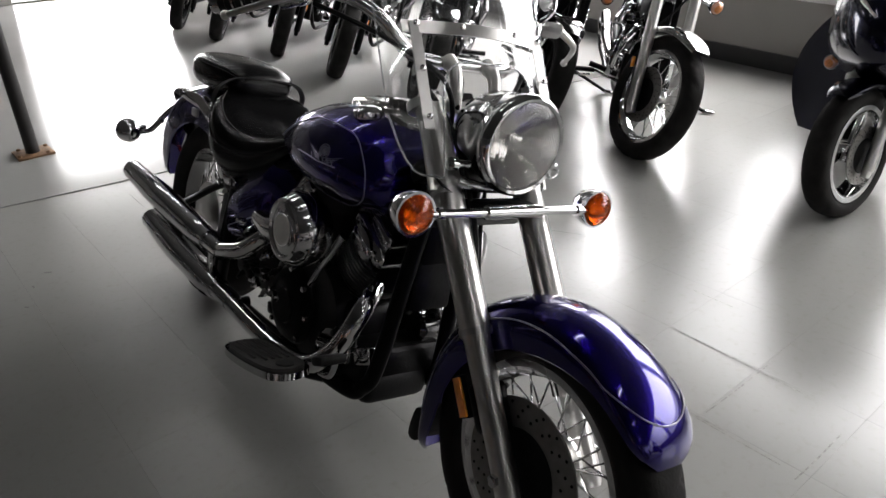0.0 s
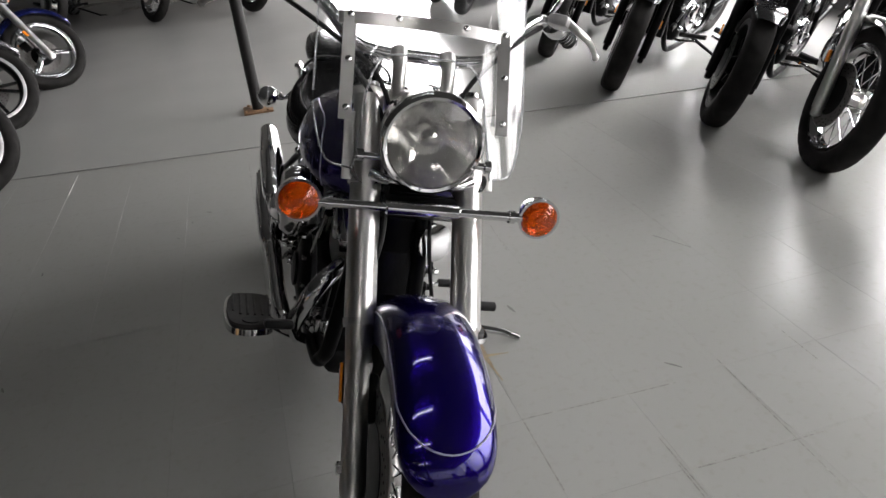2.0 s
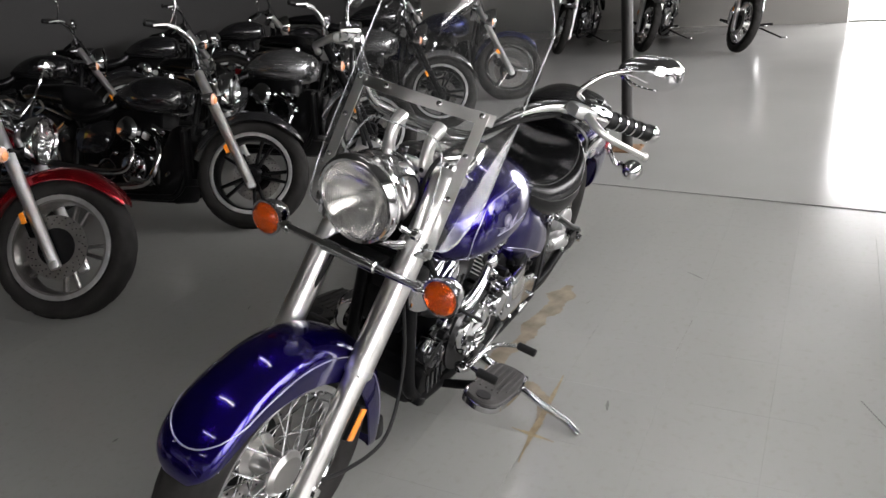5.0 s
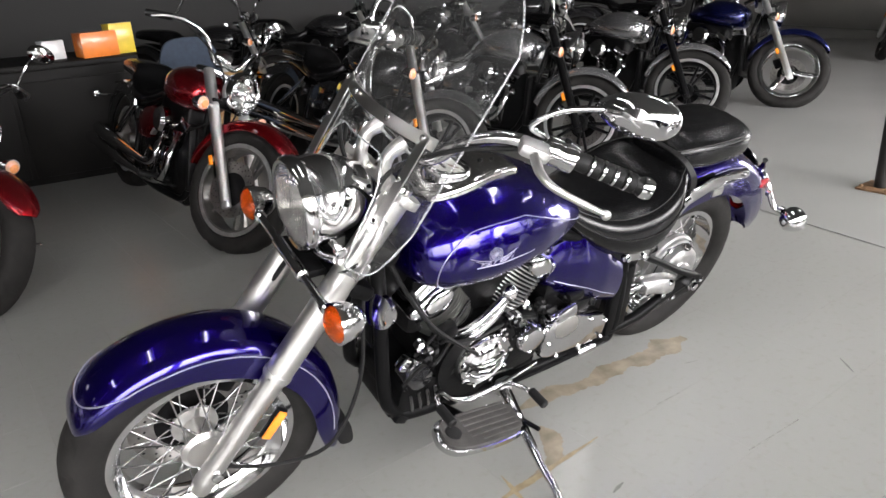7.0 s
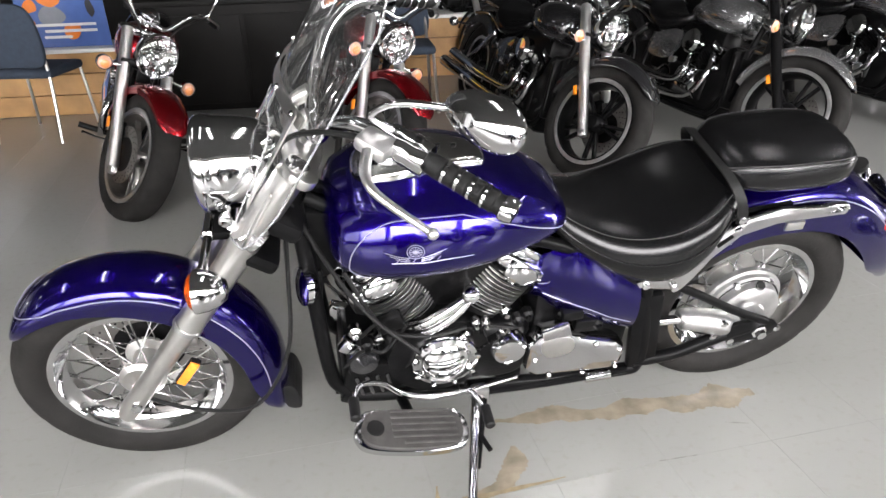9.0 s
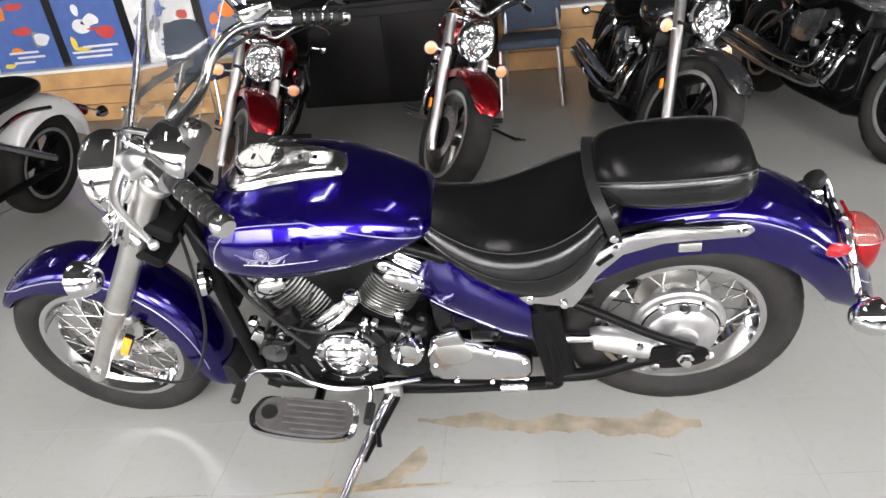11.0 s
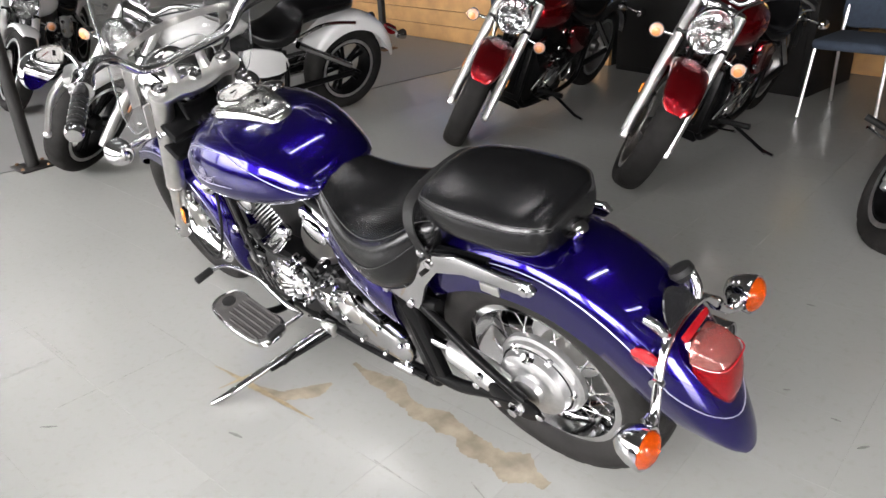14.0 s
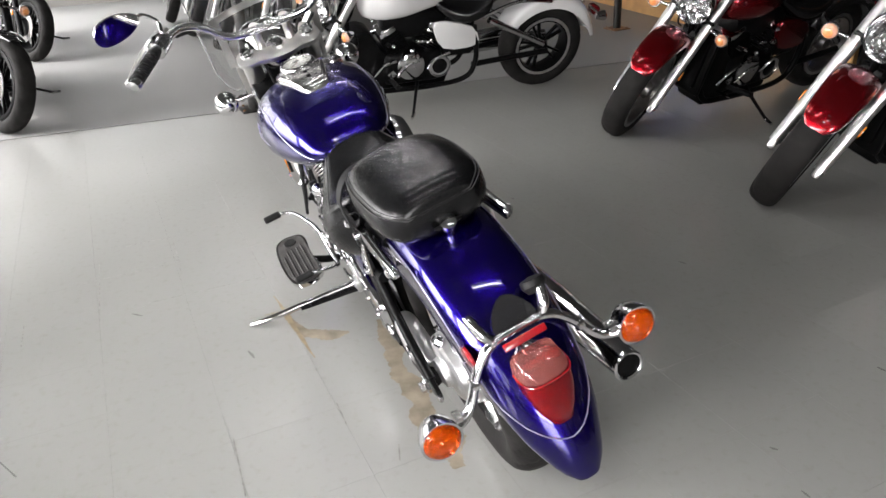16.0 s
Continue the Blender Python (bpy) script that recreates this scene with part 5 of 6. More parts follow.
        part("hose", tube([(x0, y, z0), (x0 - 0.05, y + 0.015, z0 + 0.07), (x0 - 0.10, y, z0 + rnd.uniform(0.0, 0.16)), (x0 - 0.16, y - 0.01, z0 + 0.12)], 0.005, 7), M_RUBBER, eng)
    part("front_cover", box((0.03, 0.12, 0.16), pose(0.395, 0, 0.53, 0, -4, 0), 0.012), M_ENGINE, bike, "black panel between the frame tubes")
    part("lower_fairing", plate([(0.43, 0.78), (0.33, 0.76), (0.30, 0.64), (0.36, 0.58), (0.41, 0.56)], -0.05, 0.05, 0.01), M_BLACK, bike)
    part("horn", lathe([(0, 0.03), (0.015, 0.045), (0.03, 0.045), (0.035, 0.02)], pose(0.40, 0.09, 0.60, 0, -10, 20), 20), M_CHROME, bike)
    part("lower_rail", tube([(0.02, 0.135, 0.175), (-0.2, 0.14, 0.178), (-0.42, 0.14, 0.188)], 0.010, 8), M_BLACK, bike)
    part("rail_sleeve", tube([(-0.30, 0.141, 0.180), (-0.37, 0.141, 0.184)], 0.0145, 10), M_CHROME, bike)

    # air cleaner and exhaust on the right-hand side
    am = pose(0.095, -0.150, 0.545, 0, 0, -90)
    air = part("air_cleaner", lathe([(-0.02, 0.07), (0.01, 0.088), (0.035, 0.094), (0.060, 0.090), (0.078, 0.076), (0.080, 0.068), (0.074, 0.064), (0.078, 0.058), (0.082, 0.03), (0.080, 0.004)], am, 44), M_CHROME, bike, "round chrome air cleaner")
    part("air_cleaner_badge", lathe([(0.080, 0.040), (0.0835, 0.038), (0.0835, 0.004)], am, 28), M_SATIN, air)
    part("air_duct", tube([(0.06, -0.185, 0.52), (-0.03, -0.19, 0.505), (-0.12, -0.18, 0.50)], [0.035, 0.033, 0.026], 16), M_CHROME, bike, "chrome intake duct")
    part("exhaust_header", tube([(0.30, -0.08, 0.47), (0.345, -0.14, 0.43), (0.32, -0.175, 0.33), (0.22, -0.19, 0.245), (0.05, -0.20, 0.225), (-0.20, -0.205, 0.232)], 0.024, 14), M_CHROME, bike, "chrome exhaust header")
    part("exhaust_header", tube([(-0.06, -0.09, 0.50), (-0.10, -0.16, 0.46), (-0.18, -0.195, 0.39), (-0.30, -0.205, 0.345)], 0.024, 14), M_CHROME, bike, "chrome exhaust header")
    for pts in (((-0.18, -0.206, 0.232), (-0.28, -0.208, 0.235), (-0.36, -0.212, 0.24), (-0.58, -0.216, 0.250), (-0.815, -0.220, 0.268)),
                ((-0.28, -0.204, 0.348), (-0.38, -0.206, 0.35), (-0.48, -0.208, 0.352), (-0.79, -0.208, 0.356), (-1.10, -0.206, 0.362))):
        muf = part("muffler", tube(pts, [0.025, 0.028, 0.040, 0.044, 0.035], 24, 6), M_CHROME, bike, "long chrome muffler")
        e = Vector(pts[-1])
        # the pipe is closed: a black disc stands for the shade inside it
        part("muffler_tip", lathe([(0.002, 0.0285), (0.003, 0.026), (0.0025, 0.002)], aim(e, e + Vector((-1, 0, 0.03))), 24), M_BLACK, muf, "flat black disc in place of the outlet's dark inside")
        part("muffler_rim", lathe([(-0.004, 0.0355), (0.006, 0.036), (0.008, 0.033), (0.006, 0.0285), (-0.002, 0.0285)], aim(e, e + Vector((-1, 0, 0.03))), 28, closed=True), M_CHROME, muf)
        part("muffler_clamp", lathe([(-0.012, 0.034), (0.012, 0.034)], aim(pts[1], pts[2]), 20), M_CHROME, muf)
    part("muffler_bracket", box((0.03, 0.008, 0.14), pose(-0.33, -0.215, 0.295, 0, 5, 0), 0.003), M_CHROME, bike)

    # footboards
    for s in (-1, 1):
        outline = rounded([(0.338, 0.262), (0.345, 0.300), (0.318, 0.337), (0.22, 0.350), (0.12, 0.346), (0.074, 0.326), (0.062, 0.282), (0.074, 0.240), (0.12, 0.226), (0.20, 0.236), (0.28, 0.228), (0.320, 0.236)], 4)
        tilt = Matrix.Translation((0.20, s * 0.285, 0.272)) @ pose(0, 0, 0, 0, -11, 0) @ Matrix.Translation((-0.20, -s * 0.285, 0))

        def flat(z0, z1, scale, step=0.002):
            bm = bmesh.new()
            vs = [bm.verts.new((0.20 + (x - 0.20) * scale, s * (0.285 + (y - 0.285) * scale), z0)) for x, y in outline]
            bm.faces.new(vs)
            r = bmesh.ops.extrude_face_region(bm, geom=bm.faces[:])
            bmesh.ops.translate(bm, vec=(0, 0, z1 - z0), verts=[v for v in r["geom"] if isinstance(v, bmesh.types.BMVert)])
            bmesh.ops.transform(bm, matrix=tilt, verts=bm.verts)
            return bm

        fb = part("footboard", flat(-0.018, -0.002, 1.0), M_CHROME, bike, "chrome-edged rubber footboard")
        pad = part("footboard_pad", flat(-0.002, 0.005, 0.885), M_PAD, fb, "ribbed black rubber pad")
        for k in range(6):
            y = s * (0.238 + 0.018 * k)
            part("pad_rib", tube([tilt @ Vector((0.255 if k < 5 else 0.23, y, 0.006)), tilt @ Vector((0.18, y, 0.0065)), tilt @ Vector((0.095, y, 0.006))], 0.0035, 6, 2), M_PAD, pad)
        part("pad_badge", lathe([(0, 0.022), (0.003, 0.021), (0.003, 0.002)], tilt @ pose(0.295, s * 0.285, 0.005, 0, -90, 0), 20), M_RUBBER, pad)
        part("footboard_mount", tube([(0.21, s * 0.12, 0.19), (0.20, s * 0.19, 0.215), (0.20, s * 0.26, 0.255)], 0.014, 10), M_BLACK, bike)
    # shift and brake pedals
    lever = part("shift_lever", tube([(0.338, 0.268, 0.396), (0.316, 0.222, 0.384), (0.262, 0.180, 0.325), (0.215, 0.172, 0.268), (0.150, 0.172, 0.236), (0.085, 0.176, 0.240), (0.040, 0.200, 0.268), (0.024, 0.265, 0.292)], [0.006, 0.006, 0.0075, 0.008, 0.010, 0.008, 0.007, 0.006], 12), M_CHROME, bike, "chrome heel-and-toe shift lever")
    for x, z in ((0.338, 0.397), (0.022, 0.294)):
        part("shift_peg", lathe([(-0.030, 0.009), (-0.027, 0.0125), (0.027, 0.0125), (0.030, 0.009)], pose(x, 0.297, z, 0, 0, 90), 16), M_RUBBER, lever, "black rubber shift peg")
    part("brake_pedal", tube([(0.16, -0.15, 0.215), (0.30, -0.17, 0.25), (0.37, -0.20, 0.33)], 0.009, 10), M_CHROME, bike)
    part("brake_pad", box((0.045, 0.07, 0.022), pose(0.375, -0.225, 0.338, 0, -25, 0), 0.008), M_RUBBER, bike, "black rubber brake pedal pad")
    # side stand
    foot = bike.matrix_world.inverted() @ Vector((0.050, 0.686, 0.012))
    stand = part("side_stand", tube([(0.0, 0.150, 0.185), (0.015, 0.175, 0.185), foot.lerp(Vector((0.015, 0.175, 0.185)), 0.35), foot + Vector((-0.012, -0.03, 0.004)), foot + Vector((0.012, 0.022, -0.002))], [0.018, 0.014, 0.0115, 0.011, 0.008], 12), M_CHROME, bike, "chrome side stand")
    part("stand_pivot", box((0.05, 0.035, 0.05), pose(0.0, 0.145, 0.185), 0.01), M_ALU, bike)
    part("stand_tang", tube([foot.lerp(Vector((0.015, 0.175, 0.185)), 0.75) + Vector((-0.01, 0.01, 0)), foot.lerp(Vector((0.015, 0.175, 0.185)), 0.62) + Vector((-0.035, 0.02, 0.01))], 0.007, 8), M_BLACK, stand)
    part("stand_spring", tube([(-0.015, 0.15, 0.175), foot.lerp(Vector((-0.01, 0.165, 0.175)), 0.45)], 0.008, 8), M_BLACK, stand)
    return bike


purple_cruiser()


# ---- the other machines ----
def parked_bike(m, label, paint, group="", wheel="cast", rim=None, spoke=None, fender=None, lamp=True, screen=False, frame_mat=None, fork=None, tall=0.0, sport=False, fat=0.0, steer_deg=0.0, fairing=None, wb=1.62, small_guard=False, rear=None, disc_side=-1):
    """A motorcycle along +x of its own pose, front axle at the origin's height line x=0."""
    bike = thing("motorcycle", m, label, "motorcycle", group)
    fender = fender or paint
    fork = fork or M_FORK
    r, w = 0.315, 0.12 + fat
    rr = 0.31
    rake = radians(31 if not sport else 25)
    up = Vector((-math.sin(rake), 0, math.cos(rake)))
    pivot = Matrix.Translation((-0.04, 0, r))
    st = pivot @ Matrix.Rotation(radians(steer_deg), 4, up) @ pivot.inverted()

    def fr(name, bm, mat, label="", parent=None):
        if parent is None:
            bmesh.ops.transform(bm, matrix=st, verts=bm.verts)
        return part(name, bm, mat, parent or bike, label)

    FA, RA = Vector((0, 0, r)), Vector((-wb, 0, rr))
    if wheel == "spoked":
        f = spoked_wheel(bike, "front_wheel", FA, r, w * 0.85, 0.225, 0.045, 0.10, 28)
        b = spoked_wheel(bike, "rear_wheel", RA, rr, w * 1.1, 0.20, 0.07, 0.12, 28)
    else:
        f = cast_wheel(bike, "front_wheel", FA, r, w, 0.222, 5 if wheel == "cast" else 3, spoke, rim, wheel == "cast")
        b = cast_wheel(bike, "rear_wheel", RA, rr, w * 1.25, 0.20, 5 if wheel == "cast" else 3, spoke, rim, wheel == "cast")
    f.matrix_basis = st @ Matrix.Translation(FA)
    for s in (disc_side,):
        d = brake_disc(bike, FA, s * 0.072, 0.14)
        d.matrix_basis = st @ Matrix.Translation(FA + Vector((0, s * 0.072, 0)))
        fr("brake_caliper", box((0.07, 0.04, 0.09), pose(-0.10, s * 0.085, r + 0.08, 0, -30, 0), 0.012), M_BLACK)
    top = 0.70 + tall
    for s in (-1, 1):
        foot = Vector((0.02, s * 0.112, r - 0.065))
        fr("fork_leg", tube([foot, foot + up * 0.30, foot + up * 0.31, foot + up * top], [0.026, 0.027, 0.029, 0.027], 14, 2), fork, "fork leg")
        fr("fork_foot", box((0.05, 0.035, 0.07), Matrix.Translation(foot) @ pose(0, 0, 0, 0, -30, 0), 0.012), fork)
        fr("side_reflector", box((0.022, 0.010, 0.05), Matrix.Translation(foot + up * 0.20 + Vector((-0.04, s * 0.03, 0))) @ pose(0, 0, 0, 0, -30, 0), 0.003), M_ORANGE, "orange reflector")
    table = [(40, 0.340, 0.330, 0.45), (50, 0.352, 0.318, 0.85), (80, 0.362, 0.300, 1), (110, 0.362, 0.295, 1), (140, 0.355, 0.298, 1), (160, 0.350, 0.315, 0.9), (170, 0.348, 0.335, 0.6)]
    if small_guard:
        table = [(62, 0.348, 0.330, 0.6), (75, 0.352, 0.318, 0.9), (100, 0.354, 0.312, 1), (125, 0.352, 0.312, 1), (150, 0.350, 0.318, 0.9), (162, 0.348, 0.330, 0.6)]
    fr("front_fender", fender_mesh(fender_rows(FA, table, 0.085 + fat / 2), FA), fender, "painted front mudguard")
    topp = Vector((0.02, 0, r - 0.04)) + up * top
    fr("yoke", box((0.09, 0.27, 0.04), Matrix.Translation(topp + Vector((-0.03, 0, -0.03))), 0.014), M_CHROME)
    fr("lower_yoke", box((0.09, 0.27, 0.04), Matrix.Translation(topp - up * 0.2 + Vector((-0.03, 0, 0))), 0.014), M_BLACK)
    lp = topp - up * 0.07 + Vector((0.13, 0, -0.03))
    if lamp:
        h = fr("headlight", lathe([(-0.14, 0.02), (-0.11, 0.065), (-0.05, 0.094), (0.0, 0.102), (0.012, 0.097), (0.0, 0.090), (-0.03, 0.06), (-0.045, 0.03), (-0.045, 0.002)], Matrix.Translation(lp) @ Matrix.Diagonal((1, 1, 1.12, 1)), 28), M_CHROME, "chrome headlamp")
        fr("headlight_glass", lathe([(-0.002, 0.001), (0.0, 0.091), (0.006, 0.091), (0.014, 0.078), (0.022, 0.03), (0.024, 0.002)], Matrix.Translation(lp) @ Matrix.Diagonal((1, 1, 1.12, 1)), 24), M_CLEARLENS, "", h).matrix_basis = st
        fr("bulb", lathe([(-0.03, 0.004), (-0.028, 0.014), (0.0, 0.012), (0.004, 0.002)], Matrix.Translation(lp), 14), M_CHROME, "", h).matrix_basis = st
        for k in range(16):
            a = 2 * math.pi * k / 16
            q = 0.030 if k % 2 else 0.056
            fr("lamp_facet", box((0.003, 0.020, 0.020), Matrix.Translation(lp) @ pose(-0.030 + q * 0.3, q * math.cos(a), q * 1.12 * math.sin(a), 22 * k, 17 * math.sin(3 * a), 20 * math.cos(2 * a)), 0.002, seg=1), M_MIRROR, "", h).matrix_basis = st
        for s in (-1, 1):
            fr("signal_stalk", tube([lp + Vector((-0.06, s * 0.09, -0.10)), lp + Vector((-0.05, s * 0.19, -0.11))], 0.009, 10), M_CHROME)
            lamp_cup = signal(bike, st @ Matrix.Translation(lp + Vector((-0.03, s * 0.215, -0.11))), M_PINK, "turn_signal", 0.034)
            part("lens_centre", lathe([(0.012, 0.0205), (0.0195, 0.020), (0.0235, 0.012), (0.0245, 0.001)], pose(0, 0, -0.004), 20), M_AMBERCORE, lamp_cup, "deeper amber lens centre")
    bx = topp + Vector((-0.02, 0, 0.03))
    half = [(bx.x, 0, bx.z), (bx.x, 0.08, bx.z), (bx.x - 0.01, 0.17, bx.z + 0.10), (bx.x - 0.07, 0.28, bx.z + 0.13), (bx.x - 0.18, 0.40, bx.z + 0.10)]
    if sport:
        half = [(bx.x, 0, bx.z), (bx.x, 0.08, bx.z), (bx.x - 0.01, 0.16, bx.z + 0.05), (bx.x - 0.05, 0.28, bx.z + 0.06), (bx.x - 0.10, 0.38, bx.z + 0.05)]
    fr("handlebar", tube([(x, -y, z) for x, y, z in half[:0:-1]] + half, 0.012, 10, 4), M_CHROME, "handlebar")
    for s in (-1, 1):
        a, c = Vector(half[-2]), Vector(half[-1])
        a.y, c.y = s * a.y, s * c.y
        fr("grip", tube([a.lerp(c, 0.25), c], 0.018, 10, 2), M_RUBBER)
        fr("lever", tube([a + Vector((0.03, 0, 0)), a.lerp(c, 0.5) + Vector((0.055, s * 0.02, 0)), c + Vector((0.05, 0, -0.01))], 0.006, 7, 3), M_SATIN)
        fr("mirror_stem", tube([a.lerp(c, 0.2), a + Vector((0, s * 0.03, 0.12)), a + Vector((-0.02, s * 0.07, 0.17))], 0.006, 7), M_CHROME)
        fr("mirror", lathe([(-0.03, 0.01), (-0.02, 0.045), (0.0, 0.055), (0.004, 0.055), (0.004, 0.002)], Matrix.Translation(a + Vector((-0.02, s * 0.10, 0.19))) @ pose(0, 0, 0, 0, 0, 180) @ Matrix.Diagonal((1, 1.35, 0.8, 1)), 20), M_CHROME if not sport else M_BLACK)
        fr("cable", tube([a, bx + Vector((0.06, s * 0.08, -0.02)), lp + Vector((-0.08, s * 0.06, -0.14)), (-0.42, s * 0.06, 0.52)], 0.005, 6), M_RUBBER)
    # tank
    tx, tz = -0.50, 0.74 + tall * 0.5
    loops = []
    for x, ww, zt, zb in ((0.06, 0.05, 0.03, -0.05), (0.03, 0.11, 0.08, -0.09), (-0.08, 0.155, 0.12, -0.11), (-0.22, 0.16, 0.125, -0.10), (-0.36, 0.12, 0.09, -0.075), (-0.47, 0.07, 0.02, -0.06), (-0.50, 0.03, -0.02, -0.05)):
        ring = []
        for k in range(24):
            a = 2 * math.pi * k / 24
            c, s = math.cos(a), math.sin(a)
            ring.append(Vector((tx + x, ww * math.copysign(abs(c) ** 0.8, c), tz + (zt * abs(s) ** 0.9 if s > 0 else zb * abs(s) ** 0.8))))
        loops.append(ring)
    cols = [spline([l[k] for l in loops], 4) for k in range(24)]
    tank = part("fuel_tank", rings(bmesh.new(), [[c[i] for c in cols] for i in range(len(cols[0]))]), paint, bike, "glossy painted fuel tank", 60)
    part("fuel_cap", lathe([(0, 0.03), (0.02, 0.03), (0.024, 0.02), (0.024, 0.002)], pose(tx - 0.1, 0, tz + 0.118, 0, -90, 0), 18), M_CHROME, tank)
    part("gauge", lathe([(0, 0.05), (0.03, 0.045), (0.034, 0.04), (0.03, 0.002)], Matrix.Translation(bx + Vector((0.0, 0, 0.02))) @ pose(0, 0, 0, 0, -140, 0), 20), M_CHROME, bike)
    # seat
    loops = []
    for x, ww, zt, zb in ((-0.94, 0.07, 0.74, 0.66), (-1.02, 0.13, 0.70, 0.60), (-1.15, 0.17, 0.69, 0.57), (-1.28, 0.17, 0.75, 0.62), (-1.34, 0.13, 0.82, 0.68), (-1.55, 0.12, 0.83, 0.72), (-1.72, 0.09, 0.82, 0.73), (-1.78, 0.04, 0.79, 0.74)):
        ring = []
        for k in range(20):
            a = 2 * math.pi * k / 20
            c, s = math.cos(a), math.sin(a)
            ring.append(Vector((x, ww * math.copysign(abs(c) ** 0.7, c), (zt + zb) / 2 + (zt - zb) / 2 * math.copysign(abs(s) ** 0.7, s) + tall * 0.5)))
        loops.append(ring)
    cols = [spline([l[k] for l in loops], 3) for k in range(20)]
    part("seat", rings(bmesh.new(), [[c[i] for c in cols] for i in range(len(cols[0]))]), M_LEATHER, bike, "black vinyl seat", 60)
    table = [(30, 0.37, 0.30, 1), (60, 0.39, 0.29, 1), (90, 0.395, 0.29, 1), (120, 0.40, 0.30, 1), (150, 0.40, 0.32, 1), (172, 0.40, 0.36, 0.8)]
    part("rear_fender", fender_mesh(fender_rows(RA, table, 0.105), RA), rear or paint, bike, "painted rear mudguard")
    tl = part("tail_light", box((0.05, 0.10, 0.06), pose(-wb - 0.40, 0, 0.52), 0.015), M_REDREF, bike, "red tail lamp")
    for s in (-1, 1):
        part("signal_stalk", tube([(-wb - 0.34, s * 0.05, 0.56), (-wb - 0.36, s * 0.16, 0.55)], 0.008, 8), M_CHROME, bike)
        signal(bike, pose(-wb - 0.37, s * 0.18, 0.55, 0, 0, 180), M_AMBER, "turn_signal", 0.032)
        part("side_cover", plate(rounded([(-0.92, 0.60), (-1.18, 0.55), (-1.22, 0.42), (-0.98, 0.42)], 3), *sorted((s * 0.10, s * 0.13)), 0.008), paint, bike)
        part("frame_tube", tube([(-0.34, s * 0.04, 0.76), (-0.38, s * 0.07, 0.45), (-0.44, s * 0.10, 0.20), (-0.60, s * 0.12, 0.16), (-1.10, s * 0.12, 0.17), (-1.22, s * 0.12, 0.30), (-1.20, s * 0.11, 0.55)], 0.018, 10), frame_mat or M_BLACK, bike)
        part("swingarm", tube([(-1.20, s * 0.11, 0.27), (-1.42, s * 0.12, 0.29), (-wb, s * 0.125, rr)], 0.02, 10), M_BLACK, bike)
        part("shock", tube([(-1.30, s * 0.12, 0.58), (-wb + 0.04, s * 0.13, rr + 0.06)], 0.024, 10), M_CHROME, bike)
        part("footpeg", tube([(-0.62, s * 0.13, 0.24), (-0.62, s * 0.30, 0.27)], 0.016, 10), M_RUBBER, bike)
        part("peg_bracket", tube([(-0.55, s * 0.12, 0.22), (-0.52, s * 0.2, 0.24), (-0.48, s * 0.27, 0.27)], 0.008, 8), M_CHROME, bike)
        part("fender_stay", tube([(-1.25, s * 0.115, 0.60), (-1.5, s * 0.115, 0.68), (-1.75, s * 0.115, 0.66)], 0.012, 8), M_CHROME, bike)
    # engine
    eng = part("engine", box((0.42, 0.24, 0.24), pose(-0.78, 0, 0.30), 0.05, seg=3), M_ENGINE, bike, "dark engine with bright covers")
    for tilt, cx in ((30, -0.70), (-30, -0.86)):
        cm = pose(cx, 0, 0.40, 0, tilt, 0)
        part("cylinder", lathe([(0, 0.055), (0.18, 0.055)], cm @ pose(0, 0, 0, 0, -90, 0), 16), M_ENGINE, eng)
        fin = None
        for k in range(8):
            fm = cm @ pose(0, 0, 0.02 + k * 0.016)
            if fin is None:
                fin = part("cooling_fin", box((0.15, 0.20, 0.005), Matrix(), 0.002, seg=1), M_BLACK, eng, "", 0)
                fin.matrix_basis = fm
            else:
                again(fin, fm, eng)
        part("cylinder_head", box((0.12, 0.17, 0.05), cm @ pose(0, 0, 0.17), 0.016), M_CHROME, eng)
    for s in (-1, 1):
        part("engine_cover", lathe([(0.10, 0.10), (0.13, 0.095), (0.145, 0.07), (0.15, 0.004)], pose(-0.76, 0, 0.32, 0, 0, 90 * s), 28), M_CHROME, eng)
        part("engine_cover", lathe([(0.10, 0.07), (0.125, 0.065), (0.135, 0.04), (0.14, 0.004)], pose(-0.96, 0, 0.30, 0, 0, 90 * s), 24), M_ENGINE, eng)
        part("cover_ring", lathe([(0.128, 0.075), (0.134, 0.078), (0.136, 0.072), (0.130, 0.069)], pose(-0.96, 0, 0.30, 0, 0, 90 * s), 24), M_CHROME, eng)
    rnd = random.Random(len(label))
    for k in range(12):
        s = 1 if k % 2 else -1
        part("engine_fitting", lathe([(0, 0.012), (0.012, 0.016), (0.018, 0.010), (0.026, 0.004)], pose(rnd.uniform(-1.05, -0.45), s * rnd.uniform(0.12, 0.15), rnd.uniform(0.22, 0.60), rnd.uniform(-40, 40), rnd.uniform(-30, 30), 90 * s), 10), M_CHROME, eng)
    for k in range(3):
        x0, z0 = rnd.uniform(-0.9, -0.45), rnd.uniform(0.25, 0.45)
        part("engine_pipe", tube([(x0, 0.13, z0), (x0 - 0.06, 0.15, z0 + 0.08), (x0 - 0.15, 0.14, z0 + 0.10)], 0.009, 8, 4), M_CHROME, eng)
    for k in range(14):
        s = 1 if k % 2 else -1
        part("engine_fitting", box((rnd.uniform(0.03, 0.08), 0.03, rnd.uniform(0.02, 0.05)), pose(rnd.uniform(-1.05, -0.5), s * rnd.uniform(0.09, 0.13), rnd.uniform(0.2, 0.56), 0, rnd.uniform(-40, 40), 0), 0.008), (M_CHROME, M_ENGINE, M_ALU)[k % 3], eng)
